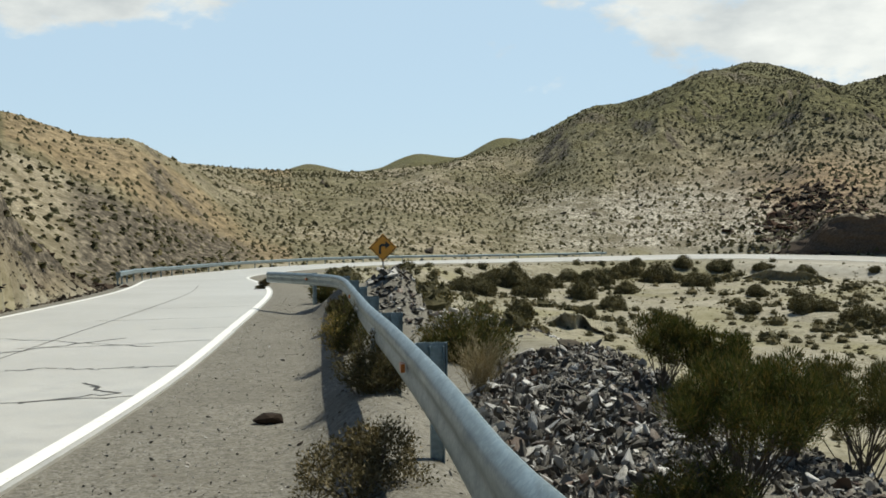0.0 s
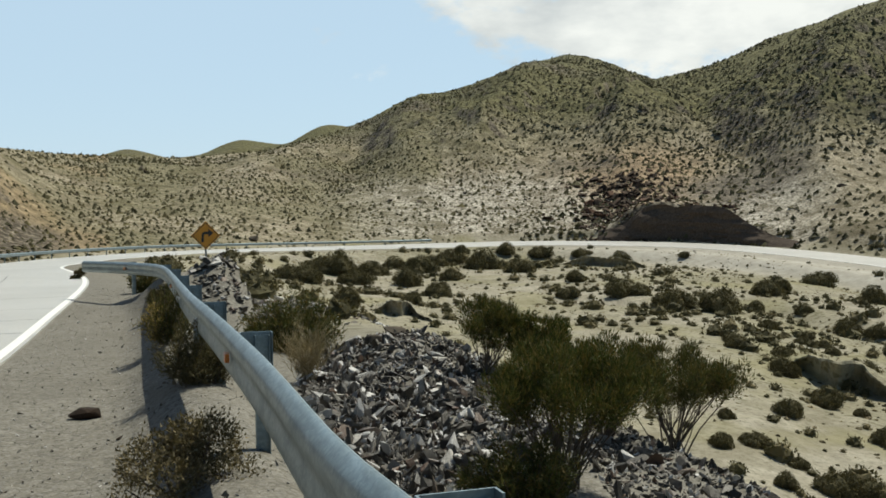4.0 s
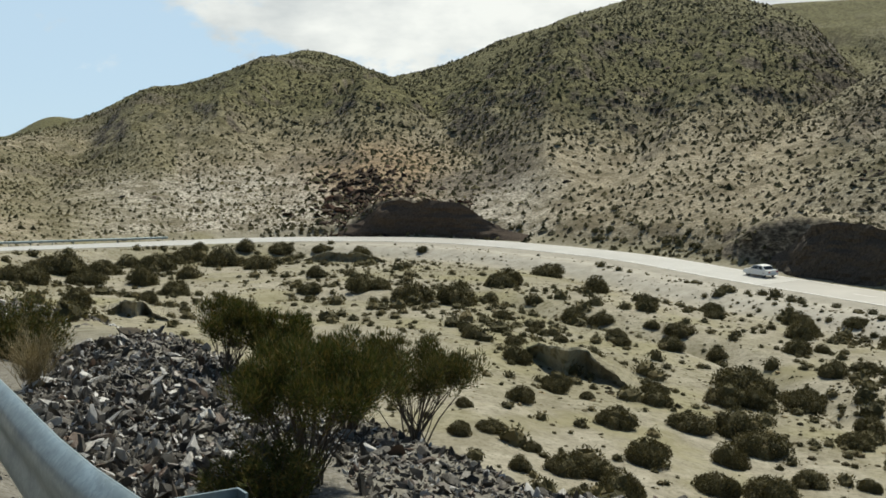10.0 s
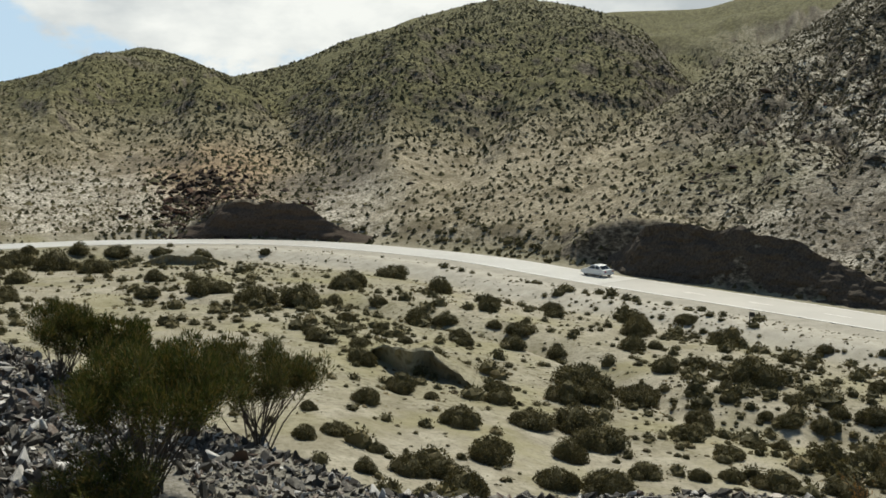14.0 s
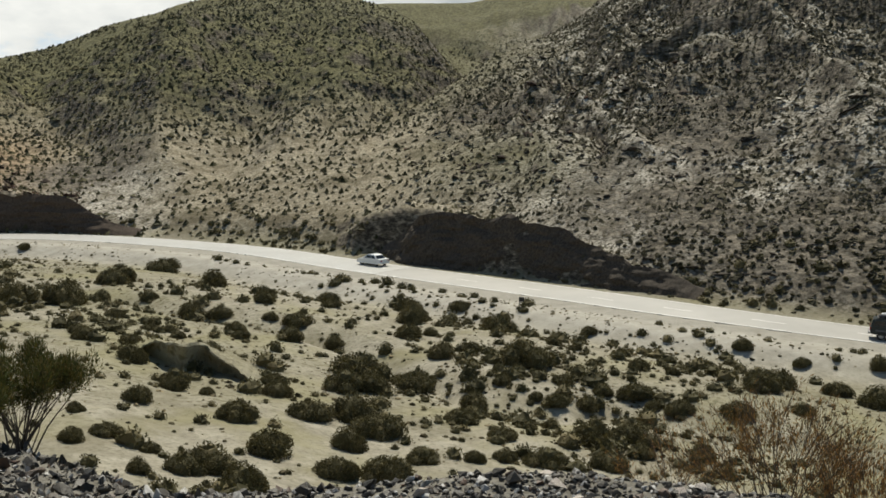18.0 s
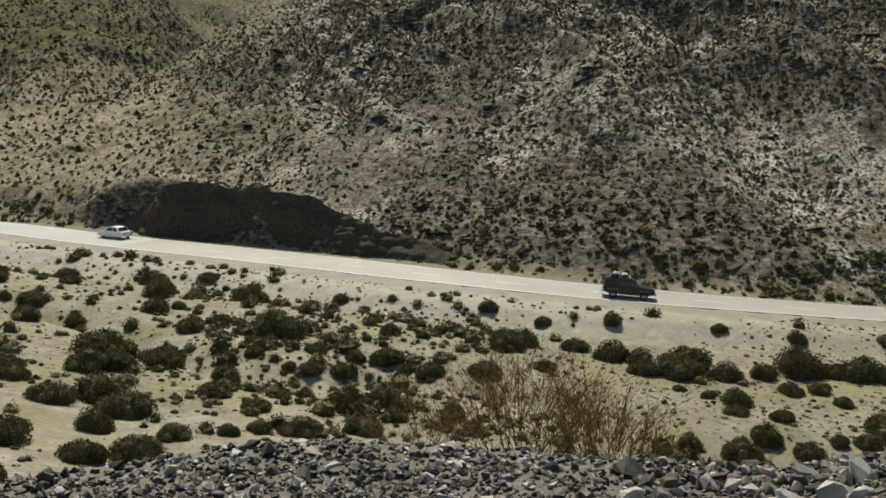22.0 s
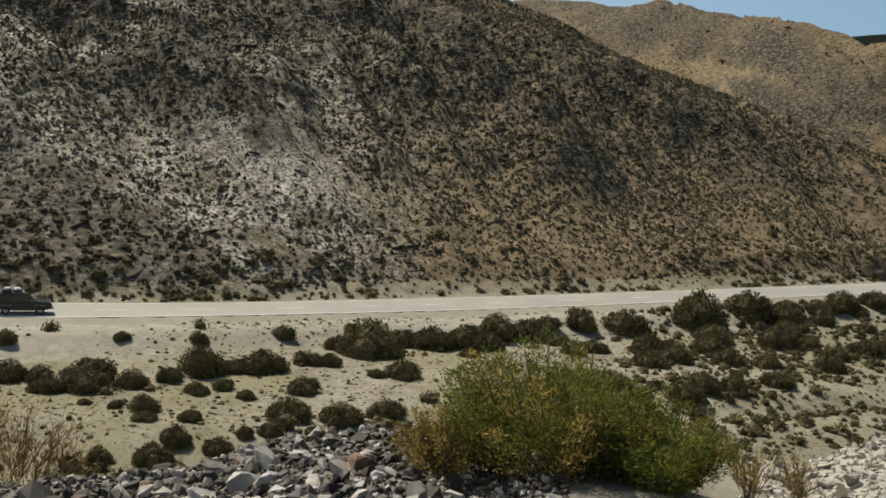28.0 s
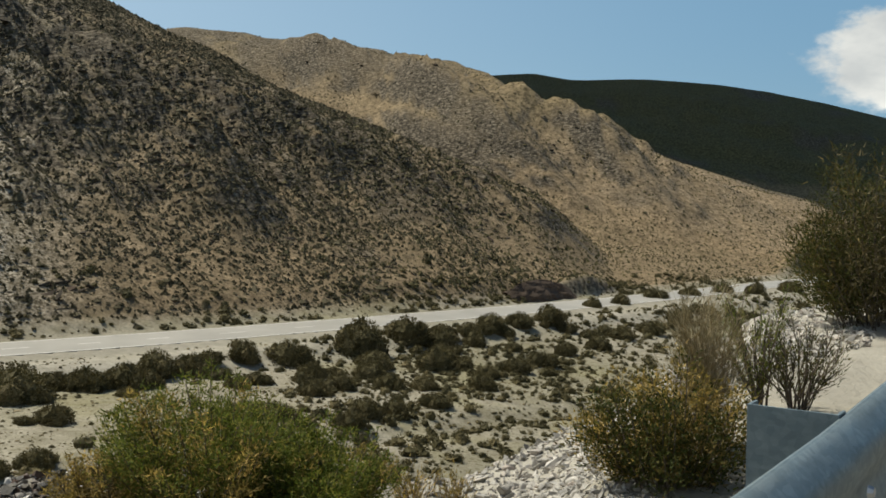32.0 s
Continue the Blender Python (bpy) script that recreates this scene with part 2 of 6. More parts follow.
# spurs (+) and gullies (-) on the slopes: height, width before and behind the crest in degrees, then elevation and azimuth down the crest
SPURS = ((3.2, 3.6, 0.9, ((3.6, 48.6), (2.0, 51.2), (0.3, 53.2), (-1.8, 54.2), (-4.5, 55.0))),
         (6.5, 3.4, 1.2, ((8.5, 61.0), (7, 63.9), (5.4, 69.9), (3.9, 73.0), (2, 75.6), (-0.5, 78.6), (-2.6, 80.5), (-4.5, 82))),
         (7.0, 3.0, 1.4, ((8.0, 76.5), (7, 78.8), (4.8, 84.3), (2.7, 88.5), (0.4, 92.5), (-2.5, 95.5))),
         (5.0, 2.4, 1.0, ((4.5, 92.0), (2.2, 95.6), (0.2, 98.8), (-1.3, 102.5), (-2.8, 105.2), (-4.9, 107.0))),
         (4.0, 2.0, 1.2, ((11, 54.5), (8, 57.5), (5, 60.6), (2, 63.8), (-1, 66.4), (-4, 68.5))),
         (9.0, 2.6, 1.2, ((7.2, 93.0), (5.3, 98.4), (2.6, 104.8), (0.5, 108.2), (-1.9, 111.6))),
         (8.0, 2.2, 1.2, ((6.4, 99.0), (4.4, 104.5), (1.6, 109.5), (-0.6, 113.6), (-2.4, 117))),
         (5.0, 1.6, 1.0, ((5.0, 107.5), (2.6, 110.6), (0.0, 114.2), (-2, 118.5))),
         (5.5, 2.6, 1.4, ((6.0, 15.2), (4.0, 13.2), (2.4, 11.8), (0.8, 10.6))),
         (4.5, 1.6, 2.2, ((5.4, 19.0), (3.4, 18.6), (1.4, 18.2), (-0.4, 18.4))),
         (-2.2, 1.6, 1.8, ((5.6, 21.2), (3.4, 22.2), (1.2, 24.2), (-1.0, 26.4), (-2.4, 27.5))),
         (5.0, 2.4, 1.6, ((8.4, 31.0), (5.0, 29.0), (2.0, 28.0), (-0.5, 28.6))),
         (-4.0, 1.6, 1.6, ((7.5, 36.0), (4.5, 34.5), (1.8, 32.6), (-1.5, 31.0))),
         (3.5, 2.0, 1.4, ((2.2, 2.0), (0.6, 0.5), (-1.2, -1.5))), (-3.0, 1.6, 1.6, ((2.6, 5.2), (0.6, 4.0), (-1.4, 2.4))),
         (3.0, 1.4, 1.0, ((2.6, -16.2), (0.6, -14.6), (-1.6, -12.4))), (-2.2, 1.0, 1.2, ((3.0, -18.4), (1.0, -17.6), (-1.6, -16.8))))
# the rubble berm beyond the near guardrail: azimuth, distance and height of its edge
BERM = ((-30, 60, -3.2), (-9, 52, -2.7), (-5, 40, -2.1), (-2.5, 30, -1.7), (0, 22, -1.15), (2.5, 17, -0.95), (5, 16, -0.55), (7.6, 16, -0.4), (10, 15.5, -0.6), (13.4, 14, -0.75), (17, 12, -0.8),
        (21, 10, -0.65), (27, 8.3, -0.6), (37, 8.0, -0.52), (45, 8.0, -0.45), (56, 7.9, -0.43), (68, 7.6, -0.42), (76, 7.6, -0.34), (85, 7.6, -0.25), (95, 8.0, -0.3), (102, 8.0, -0.5), (106, 8.2, -0.62),
        (108.7, 8.8, -0.58), (111.7, 9.4, -0.48), (113.5, 9.8, -0.42), (116, 10.8, -0.33), (121, 13, 0.0), (130, 16, 0.4), (150, 30, 1.5), (175, 60, 3.0), (200, 60, 3.0))


def height(x, y):
    """Height of the ground at x, y (arrays)."""
    sh = np.shape(x)
    x, y = np.ravel(x).astype(float), np.ravel(y).astype(float)
    r, az = np.hypot(x, y), np.degrees(np.arctan2(x, y))
    d, side, zr = road_near(x, y)
    fr = np.interp(az, FAR_AZ, FAR_R)
    fz = np.interp(az, FAR_AZ, FAR_Z)
    # outer side: hills
    k0 = sstep(az, -9, 1)
    toe = table(az, TOE, 1, 1.0) * (1 - k0) + (fr + 7.0) * k0
    base = np.interp(az, (-120, -40, -20, -4), (1, -1, -4, -7)) * (1 - k0) + fz * k0
    hill, crest = np.zeros(len(x)) - 0.5, np.zeros(len(x))
    for name, pts in HILLS.items():
        inside = (az >= pts[0][0]) & (az <= pts[-1][0])
        el, dc = table(az, pts, 1, 0.35), table(az, pts, 2, 1.5)
        el = np.where(inside, el, -12)
        zc = EYE[2] + dc * np.tan(np.radians(el))
        to = dc * 0.62 if name in ("green", "dark", "distant", "brown") else toe
        b = fz - 4 if name in ("green", "brown", "dark", "distant") else base
        u = (r - to) / np.maximum(dc - to, 10)
        up = np.clip(u, 0, 1) ** (0.8 if name in ("brown", "green") else 1.0)
        z = b + (zc - b) * up
        z = np.where(u > 1, zc - (r - dc) * 0.38, z)
        z = np.where(u < 0, b - 6, z)
        crest = np.where(z - base > hill, np.clip(u, 0, 1), crest)
        hill = np.maximum(hill, z - base)
    grow = sstep(hill, 1.0, 26.0)
    el = np.degrees(np.arctan2(base + hill - EYE[2], r))
    spur = np.zeros(len(x))
    for amp, before, behind, line in SPURS:
        es, azs = [p[0] for p in line][::-1], [p[1] for p in line][::-1]
        off = az - np.interp(el, es, azs) + 0.35 * fbm(x, y, 12, 2, 29)
        fade = sstep(el, es[0] - 1.5, es[0] + 0.8) * (1 - sstep(el, es[-1] - 0.8, es[-1] + 1.2))
        spur = spur + amp * fade * np.exp(-(np.abs(off) / np.where(off < 0, before, behind)) ** 1.5)
    skew = np.interp(az, (15, 30, 45, 56, 70, 110), (0.03, -0.04, -0.10, 0.0, 0.12, 0.14))
    gully = fbm((az + skew * (r - 150)) * 3.6 + 2.2 * fbm(x, y, 40, 2, 15), r * 0.22, 15, 4, 13, 0.55, ridged=True) * (4.4 + 1.6 * sstep(az, 28, 45))
    rel = fbm(x, y, 75, 3, 11, 0.5, ridged=True) * (4.0 + 3.0 * sstep(az, 28, 45)) + gully + np.abs(fbm(x, y, 8, 3, 35, 0.6)) * 1.9 + fbm(x, y, 17, 3, 23, 0.55) * 1.9 + fbm(x, y, 5, 3, 31, 0.55) * 0.9
    rel = rel * (1 - 0.93 * sstep(crest, 0.60, 0.96))
    # rock bands that run across the slope and dip to the right
    across = np.radians(az) * 170
    tier = fbm(across * 0.30 + 0.2 * r, r + 0.42 * across + 5 * fbm(x, y, 26, 2, 25), 11, 3, 27, 0.55, ridged=True) * 2.6 * sstep(az, 40, 54) + fbm(across * 0.4, r - 0.3 * across, 16, 3, 28) * 1.2
    rel = rel + tier * (1 - sstep(crest, 0.6, 0.92)) * (1 - 0.6 * sstep(r, 290, 330))
    rel = rel + (fbm(x, y, 3.6, 2, 37, 0.6) * 0.75 + np.abs(fbm(x + 0.5 * y, y - 0.5 * x, 7, 2, 39)) * 1.5 * sstep(az, 40, 60)) * (1 - 0.9 * sstep(crest, 0.6, 0.95))
    hill = hill + (rel * 0.9 + 1.5 * spur * (1 - sstep(crest, 0.62, 0.95))) * (0.10 + 0.9 * grow) * np.clip(r / 260, 0.25, 1.0)
    ch = table(az, CUT, 1, 0.3) * (1 + 0.12 * fbm(x, y, 7, 3, 41)) * (r > 70) * (az > -3)
    crumble = fbm(x, y, 3.2, 3, 43) * 0.9 + fbm(x, y, 9, 2, 45) * 0.8
    cut = ch * sstep(d + crumble * np.clip(ch / 5, 0, 1), 6.9, 9.4)
    cut = cut * (1 + 0.10 * fbm(x, y, 2.4, 2, 47))
    hill = np.maximum(hill, 0.12 * np.clip(d - 6, 0, 30)) * sstep(d, 5.5, 13)
    outer = np.where(r > 70, zr * sstep(60 - d, 0, 50) + base * (1 - sstep(60 - d, 0, 50)), zr)
    outer = outer + np.maximum(hill, cut) - 0.30 * sstep(d, 4.2, 5.2) * sstep(8.0 - d, 0, 2)
    # the bank of the near road
    bank_h = np.interp(y, (-60, 10, 26, 36, 46, 49, 52, 55, 58, 62), (7, 8.5, 8.6, 8.0, 6.4, 5.4, 4.4, 2.8, 1.0, 0)) * (x < 0) * (r < 110)
    bn = bank_h * (0.9 * sstep(d + fbm(x, y, 5, 3, 51) * 1.0, 4.8, 9.0) + 0.35 * sstep(d, 8, 22)) * (1 + 0.12 * fbm(x, y, 6, 3, 53))
    outer = np.where((r < 110) & (az < 0) | (y < -20) & (r < 110), np.maximum(outer, zr + bn - 0.12), outer)
    # valley side
    near_z = -0.0506 * y + 0.0 * x
    rc, zc = table(az, BERM, 1, 0.8), table(az, BERM, 2, 0.8)
    lump = fbm(x, y, 2.2, 3, 61) * 0.16 + fbm(x, y, 0.7, 2, 63) * 0.05
    rail_x = np.interp(y, RAIL_Y, RAIL_X)
    out_rail = x - rail_x
    near_z = near_z + 0.36 * np.exp(-(np.abs(out_rail + 0.05) / 0.55) ** 2.5) * (y < 30) * sstep(y, 1.0, 5.0)
    edge = sstep(r, rc - 4.5, rc - 0.6)
    berm = near_z * (1 - edge) + zc * edge + lump * sstep(out_rail, 0.5, 2.0) * sstep(r, 3, 6)
    # a second rubble heap beyond the near rail's far end
    berm = berm + 1.25 * np.exp(-((x + 0.7) / 1.9) ** 2 - ((y - 27) / 2.6) ** 2) * (1 + 0.3 * fbm(x, y, 1.2, 2, 67))
    drop = zc - np.maximum(r - rc, 0) * 0.62 + fbm(x, y, 6, 3, 65) * 0.6
    slope = np.where(r < rc, berm, np.minimum(berm, drop))
    floor = fz - 1.35 + fbm(x, y, 38, 3, 71) * 0.75 + fbm(x, y, 9, 3, 73) * 0.16 + fbm(x, y, 2.6, 2, 75) * 0.07
    # dry stream bed with cut banks along the middle
    mid = (r - (fr * 0.60 + fbm(az, az * 0, 9.0, 2, 77) * 6.0))
    floor = floor - 0.9 * np.exp(-(mid / 3.2) ** 2) * sstep(az, 2, 12) - 0.5 * sstep(mid, 0.4, -0.4) * sstep(az, 24, 30) * sstep(60 - az, 0, 8)
    foot = zr - 0.12 - 1.5 * sstep(d, 9.5, 15.0)
    k = sstep(d, 10.0, 24.0)
    floor = floor * k + np.where(d < 16, foot, zr - 1.6) * (1 - k)
    k2 = sstep(az, -9, 2)
    inner = np.maximum(slope, np.where(r > rc, floor, -99))
    inner = np.where(r < rc * 0.98, slope, inner)
    w = sstep(d, 3.6, 6.0)
    inner = (zr - 0.03) * (1 - w) + inner * w
    z = np.where(side > 0, inner, np.where(d < 5.2, zr - 0.03 - 0.12 * sstep(d, 3.8, 5.2), outer))
    # under the pavement the ground stays low
    z = np.where(d < HALF - 0.4, np.minimum(z, zr - 0.2), z)
    # the far plain
    z = np.where(r > 1500, z * sstep(4200 - r, 0, 2500) - 30 * (1 - sstep(4200 - r, 0, 2500)), z)
    return z.reshape(sh)


RAIL = ((25, -33), (16, -20.5), (9, -10.8), (5.3, -5.9), (3.2, -2.85), (2.4, -1.84), (1.77, -1.08), (1.25, -0.25), (0.84, 0.75), (0.53, 1.75), (0.33, 2.65), (0.21, 3.43), (0.09, 4.69), (-0.03, 5.86),
        (-0.22, 7.5), (-0.5, 9.8), (-0.9, 12.9), (-1.32, 16.6), (-1.74, 20.3), (-2.2, 24.2), (-2.7, 27.4), (-3.3, 29.2), (-4.0, 30.6), (-4.72, 31.9), (-5.6, 33.2))
RAIL_LINE = spline([(a, b, 0) for a, b in RAIL], 0.25, 4)
RAIL_Y, RAIL_X = RAIL_LINE[:, 1], RAIL_LINE[:, 0]

AZ = np.concatenate([np.arange(-32, 134, 0.23), np.arange(134, 328, 2.5)])
RR = np.concatenate([np.geomspace(0.05, 0.6, 5)[:-1], np.geomspace(0.6, 50, 120), np.arange(50.9, 330, 1.1), np.geomspace(332, 1100, 80), np.geomspace(1150, 4600, 16)])
GX, GY = np.sin(np.radians(AZ))[:, None] * RR[None], np.cos(np.radians(AZ))[:, None] * RR[None]
GZ = height(GX, GY)


def ground(x, y):
    """Height of the built ground sheet."""
    x, y = np.asarray(x, float), np.asarray(y, float)
    az = (np.degrees(np.arctan2(x, y)) + 32) % 360 - 32
    r = np.clip(np.hypot(x, y), RR[0], RR[-1])
    fa = np.clip(np.interp(az, AZ, np.arange(len(AZ))), 0, len(AZ) - 1.001)
    fr = np.clip(np.interp(r, RR, np.arange(len(RR))), 0, len(RR) - 1.001)
    i, j = fa.astype(int), fr.astype(int)
    u, v = fa - i, fr - j
    return (GZ[i, j] * (1 - u) + GZ[i + 1, j] * u) * (1 - v) + (GZ[i, j + 1] * (1 - u) + GZ[i + 1, j + 1] * u) * v

# ---- materials ----
def material(name, build):
    m = bpy.data.materials.new(name)
    m.use_nodes = True
    nt = m.node_tree
    bsdf = nt.nodes["Principled BSDF"]
    build(nt, bsdf)
    return m


class Nodes:
    """Short hands for one node tree."""

    def __init__(self, nt, bsdf):
        self.nt, self.bsdf = nt, bsdf
        self.co = nt.nodes.new("ShaderNodeTexCoord")

    def link(self, a, b):
        self.nt.links.new(a, b)

    def noise(self, scale, detail=4.0, rough=0.55, stretch=None, at="Object"):
        n = self.nt.nodes.new("ShaderNodeTexNoise")
        n.inputs["Scale"].default_value, n.inputs["Detail"].default_value, n.inputs["Roughness"].default_value = scale, detail, rough
        src = self.co.outputs[at]
        if stretch:
            mp = self.nt.nodes.new("ShaderNodeMapping")
            mp.inputs["Scale"].default_value = stretch
            self.link(src, mp.inputs[0])
            src = mp.outputs[0]
        self.link(src, n.inputs["Vector"])
        return n.outputs[0]

    def voronoi(self, scale, feature="F1", out="Distance", at="Object", rand=1.0):
        n = self.nt.nodes.new("ShaderNodeTexVoronoi")
        n.feature = feature
        n.inputs["Scale"].default_value = scale
        n.inputs["Randomness"].default_value = rand
        self.link(self.co.outputs[at], n.inputs["Vector"])
        return n.outputs[out]

    def ramp(self, fac, stops):
        n = self.nt.nodes.new("ShaderNodeValToRGB")
        e = n.color_ramp.elements
        while len(e) < len(stops):
            e.new(0.5)
        for el, (p, c) in zip(e, stops):
            el.position = p
            el.color = (*c, 1) if isinstance(c, tuple) else (c, c, c, 1)
        self.link(fac, n.inputs[0])
        return n.outputs[0]

    def mix(self, fac, a, b, how="MIX"):
        n = self.nt.nodes.new("ShaderNodeMix")
        n.data_type, n.blend_type = 'RGBA', how
        for v, s in ((fac, "Factor"), (a, "A"), (b, "B")):
            i = n.inputs[s] if s == "Factor" else [q for q in n.inputs if q.name == s and q.type == 'RGBA'][0]
            if isinstance(v, (int, float)):
                i.default_value = v
            elif isinstance(v, tuple):
                i.default_value = (*v, 1)
            else:
                self.link(v, i)
        return [o for o in n.outputs if o.type == 'RGBA'][0]

    def math(self, op, a, b=0.0):
        n = self.nt.nodes.new("ShaderNodeMath")
        n.operation = op
        for i, v in enumerate((a, b)):
            if isinstance(v, (int, float)):
                n.inputs[i].default_value = v
            else:
                self.link(v, n.inputs[i])
        return n.outputs[0]

    def attr(self, name):
        n = self.nt.nodes.new("ShaderNodeAttribute")
        n.attribute_name = name
        return n.outputs["Fac"]

    def island(self):
        return self.nt.nodes.new("ShaderNodeNewGeometry").outputs["Random Per Island"]

    def which(self):
        return self.nt.nodes.new("ShaderNodeObjectInfo").outputs["Random"]

    def bump(self, h, strength=0.5, dist=0.05):
        n = self.nt.nodes.new("ShaderNodeBump")
        n.inputs["Strength"].default_value, n.inputs["Distance"].default_value = strength, dist
        self.link(h, n.inputs["Height"])
        self.link(n.outputs[0], self.bsdf.inputs["Normal"])

    def set(self, color=None, rough=None, metal=None):
        for v, s in ((color, "Base Color"), (rough, "Roughness"), (metal, "Metallic")):
            if v is None:
                continue
            if isinstance(v, tuple):
                self.bsdf.inputs[s].default_value = (*v, 1)
            elif isinstance(v, (int, float)):
                self.bsdf.inputs[s].default_value = v
            else:
                self.link(v, self.bsdf.inputs[s])


def ground_mat(nt, bsdf):
    n = Nodes(nt, bsdf)
    big, mid, fine = n.noise(0.035, 5), n.noise(0.6, 7, 0.7), n.noise(9.0, 5, 0.7)
    coarse = n.noise(0.16, 6, 0.65)
    sand = n.mix(n.ramp(mid, ((0.35, 0.0), (0.7, 1.0))), (0.235, 0.213, 0.163), (0.40, 0.37, 0.295))
    sand = n.mix(n.ramp(big, ((0.46, 0.0), (0.60, 0.55))), sand, (0.205, 0.190, 0.115))
    sand = n.mix(n.ramp(coarse, ((0.48, 0.0), (0.62, 0.6))), sand, (0.165, 0.147, 0.095))
    hill = n.mix(n.ramp(mid, ((0.36, 0.0), (0.62, 1.0))), (0.245, 0.205, 0.135), (0.46, 0.405, 0.30))
    bare = n.mix(n.ramp(mid, ((0.34, 0.0), (0.58, 1.0))), (0.26, 0.235, 0.185), (0.66, 0.61, 0.52))
    hill = n.mix(n.attr("pale"), hill, bare)
    hill = n.mix(n.attr("umber_shade"), hill, n.mix(n.ramp(mid, ((0.34, 0.0), (0.62, 1.0))), (0.105, 0.080, 0.047), (0.30, 0.235, 0.148)))
    speck = n.ramp(n.noise(2.3, 4, 0.65), ((0.455, 1.0), (0.525, 0.0)))
    hill = n.mix(n.math("MULTIPLY", speck, n.math("ADD", n.math("MULTIPLY", n.attr("pale"), 0.35), 0.50)), hill, (0.040, 0.034, 0.019))
    hill = n.mix(n.ramp(coarse, ((0.46, 0.0), (0.62, 0.75))), hill, (0.115, 0.094, 0.055))
    hill = n.mix(n.ramp(fine, ((0.36, 0.35), (0.52, 0.0))), hill, (0.09, 0.075, 0.045))
    tuft2 = n.math("MULTIPLY", n.ramp(n.voronoi(1.5), ((0.28, 1.0), (0.36, 0.0))), n.ramp(big, ((0.40, 0.0), (0.55, 1.0))))
    rockc = n.mix(n.ramp(n.noise(0.8, 7, 0.72, (1, 1, 2.6)), ((0.42, 0.0), (0.53, 0.35), (0.62, 1.0))), (0.035, 0.029, 0.021), (0.26, 0.22, 0.165))
    grav = n.mix(n.ramp(fine, ((0.3, 0.0), (0.7, 1.0))), (0.078, 0.072, 0.058), (0.205, 0.190, 0.155))
    grav = n.mix(n.ramp(n.voronoi(38.0, out="Color"), ((0.3, 0.0), (0.95, 0.45))), grav, (0.38, 0.365, 0.34))
    grav = n.mix(n.ramp(mid, ((0.42, 0.0), (0.62, 0.5))), grav, (0.13, 0.12, 0.10))
    sand = n.mix(n.ramp(n.noise(3.5, 6, 0.75), ((0.38, 0.65), (0.50, 0.0))), sand, (0.135, 0.120, 0.080))
    sand = n.mix(n.ramp(n.noise(0.11, 5, 0.6), ((0.50, 0.0), (0.62, 0.55))), sand, (0.235, 0.215, 0.115))
    sand = n.mix(n.math("MULTIPLY", tuft2, 0.55), sand, (0.085, 0.078, 0.036))
    sand = n.mix(n.attr("verge"), sand, n.mix(n.ramp(mid, ((0.35, 0.0), (0.65, 1.0))), (0.30, 0.28, 0.235), (0.42, 0.395, 0.34)))
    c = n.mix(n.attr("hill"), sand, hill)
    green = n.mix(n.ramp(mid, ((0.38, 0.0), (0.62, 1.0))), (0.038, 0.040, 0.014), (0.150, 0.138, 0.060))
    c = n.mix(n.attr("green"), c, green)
    c = n.mix(n.attr("rust"), c, n.mix(n.ramp(mid, ((0.38, 0.0), (0.62, 1.0))), (0.12, 0.080, 0.046), (0.44, 0.315, 0.19)))
    c = n.mix(n.attr("rock"), c, rockc)
    c = n.mix(n.attr("gravel"), c, grav)
    n.set(c, 0.95)
    n.bsdf.inputs["Specular IOR Level"].default_value = 0.15
    h = n.math("ADD", n.math("MULTIPLY", n.math("MULTIPLY", mid, n.attr("hill")), 3.0), n.math("ADD", n.math("MULTIPLY", mid, 0.8), n.math("MULTIPLY", fine, 0.25)))
    n.bump(h, 0.8, 0.14)


def asphalt_mat(nt, bsdf):
    n = Nodes(nt, bsdf)
    big, mid, fine = n.noise(0.18, 4, 0.6), n.noise(2.2, 5, 0.6), n.noise(70, 3, 0.7)
    c = n.mix(n.ramp(big, ((0.35, 0.0), (0.65, 1.0))), (0.44, 0.425, 0.39), (0.53, 0.515, 0.48))
    c = n.mix(n.ramp(mid, ((0.3, 0.45), (0.55, 0.0))), c, (0.30, 0.29, 0.27))
    c = n.mix(n.ramp(fine, ((0.35, 0.5), (0.6, 0.0))), c, (0.26, 0.255, 0.24))
    n.set(c, n.ramp(mid, ((0.3, 0.38), (0.7, 0.52))))
    n.bump(fine, 0.25, 0.006)


def old_asphalt_mat(nt, bsdf):
    n = Nodes(nt, bsdf)
    big, mid, fine = n.noise(0.12, 4, 0.6), n.noise(1.6, 5, 0.6), n.noise(60, 3, 0.7)
    c = n.mix(n.ramp(big, ((0.35, 0.0), (0.65, 1.0))), (0.31, 0.296, 0.268), (0.385, 0.368, 0.335))
    c = n.mix(n.ramp(mid, ((0.3, 0.4), (0.55, 0.0))), c, (0.25, 0.238, 0.215))
    n.set(c, n.ramp(mid, ((0.3, 0.45), (0.7, 0.6))))
    n.bump(fine, 0.25, 0.006)


def paint_mat(nt, bsdf):
    n = Nodes(nt, bsdf)
    w = n.noise(6, 6, 0.75)
    n.set(n.mix(n.ramp(w, ((0.32, 0.8), (0.42, 0.0))), (0.78, 0.77, 0.74), (0.46, 0.45, 0.425)), 0.6)


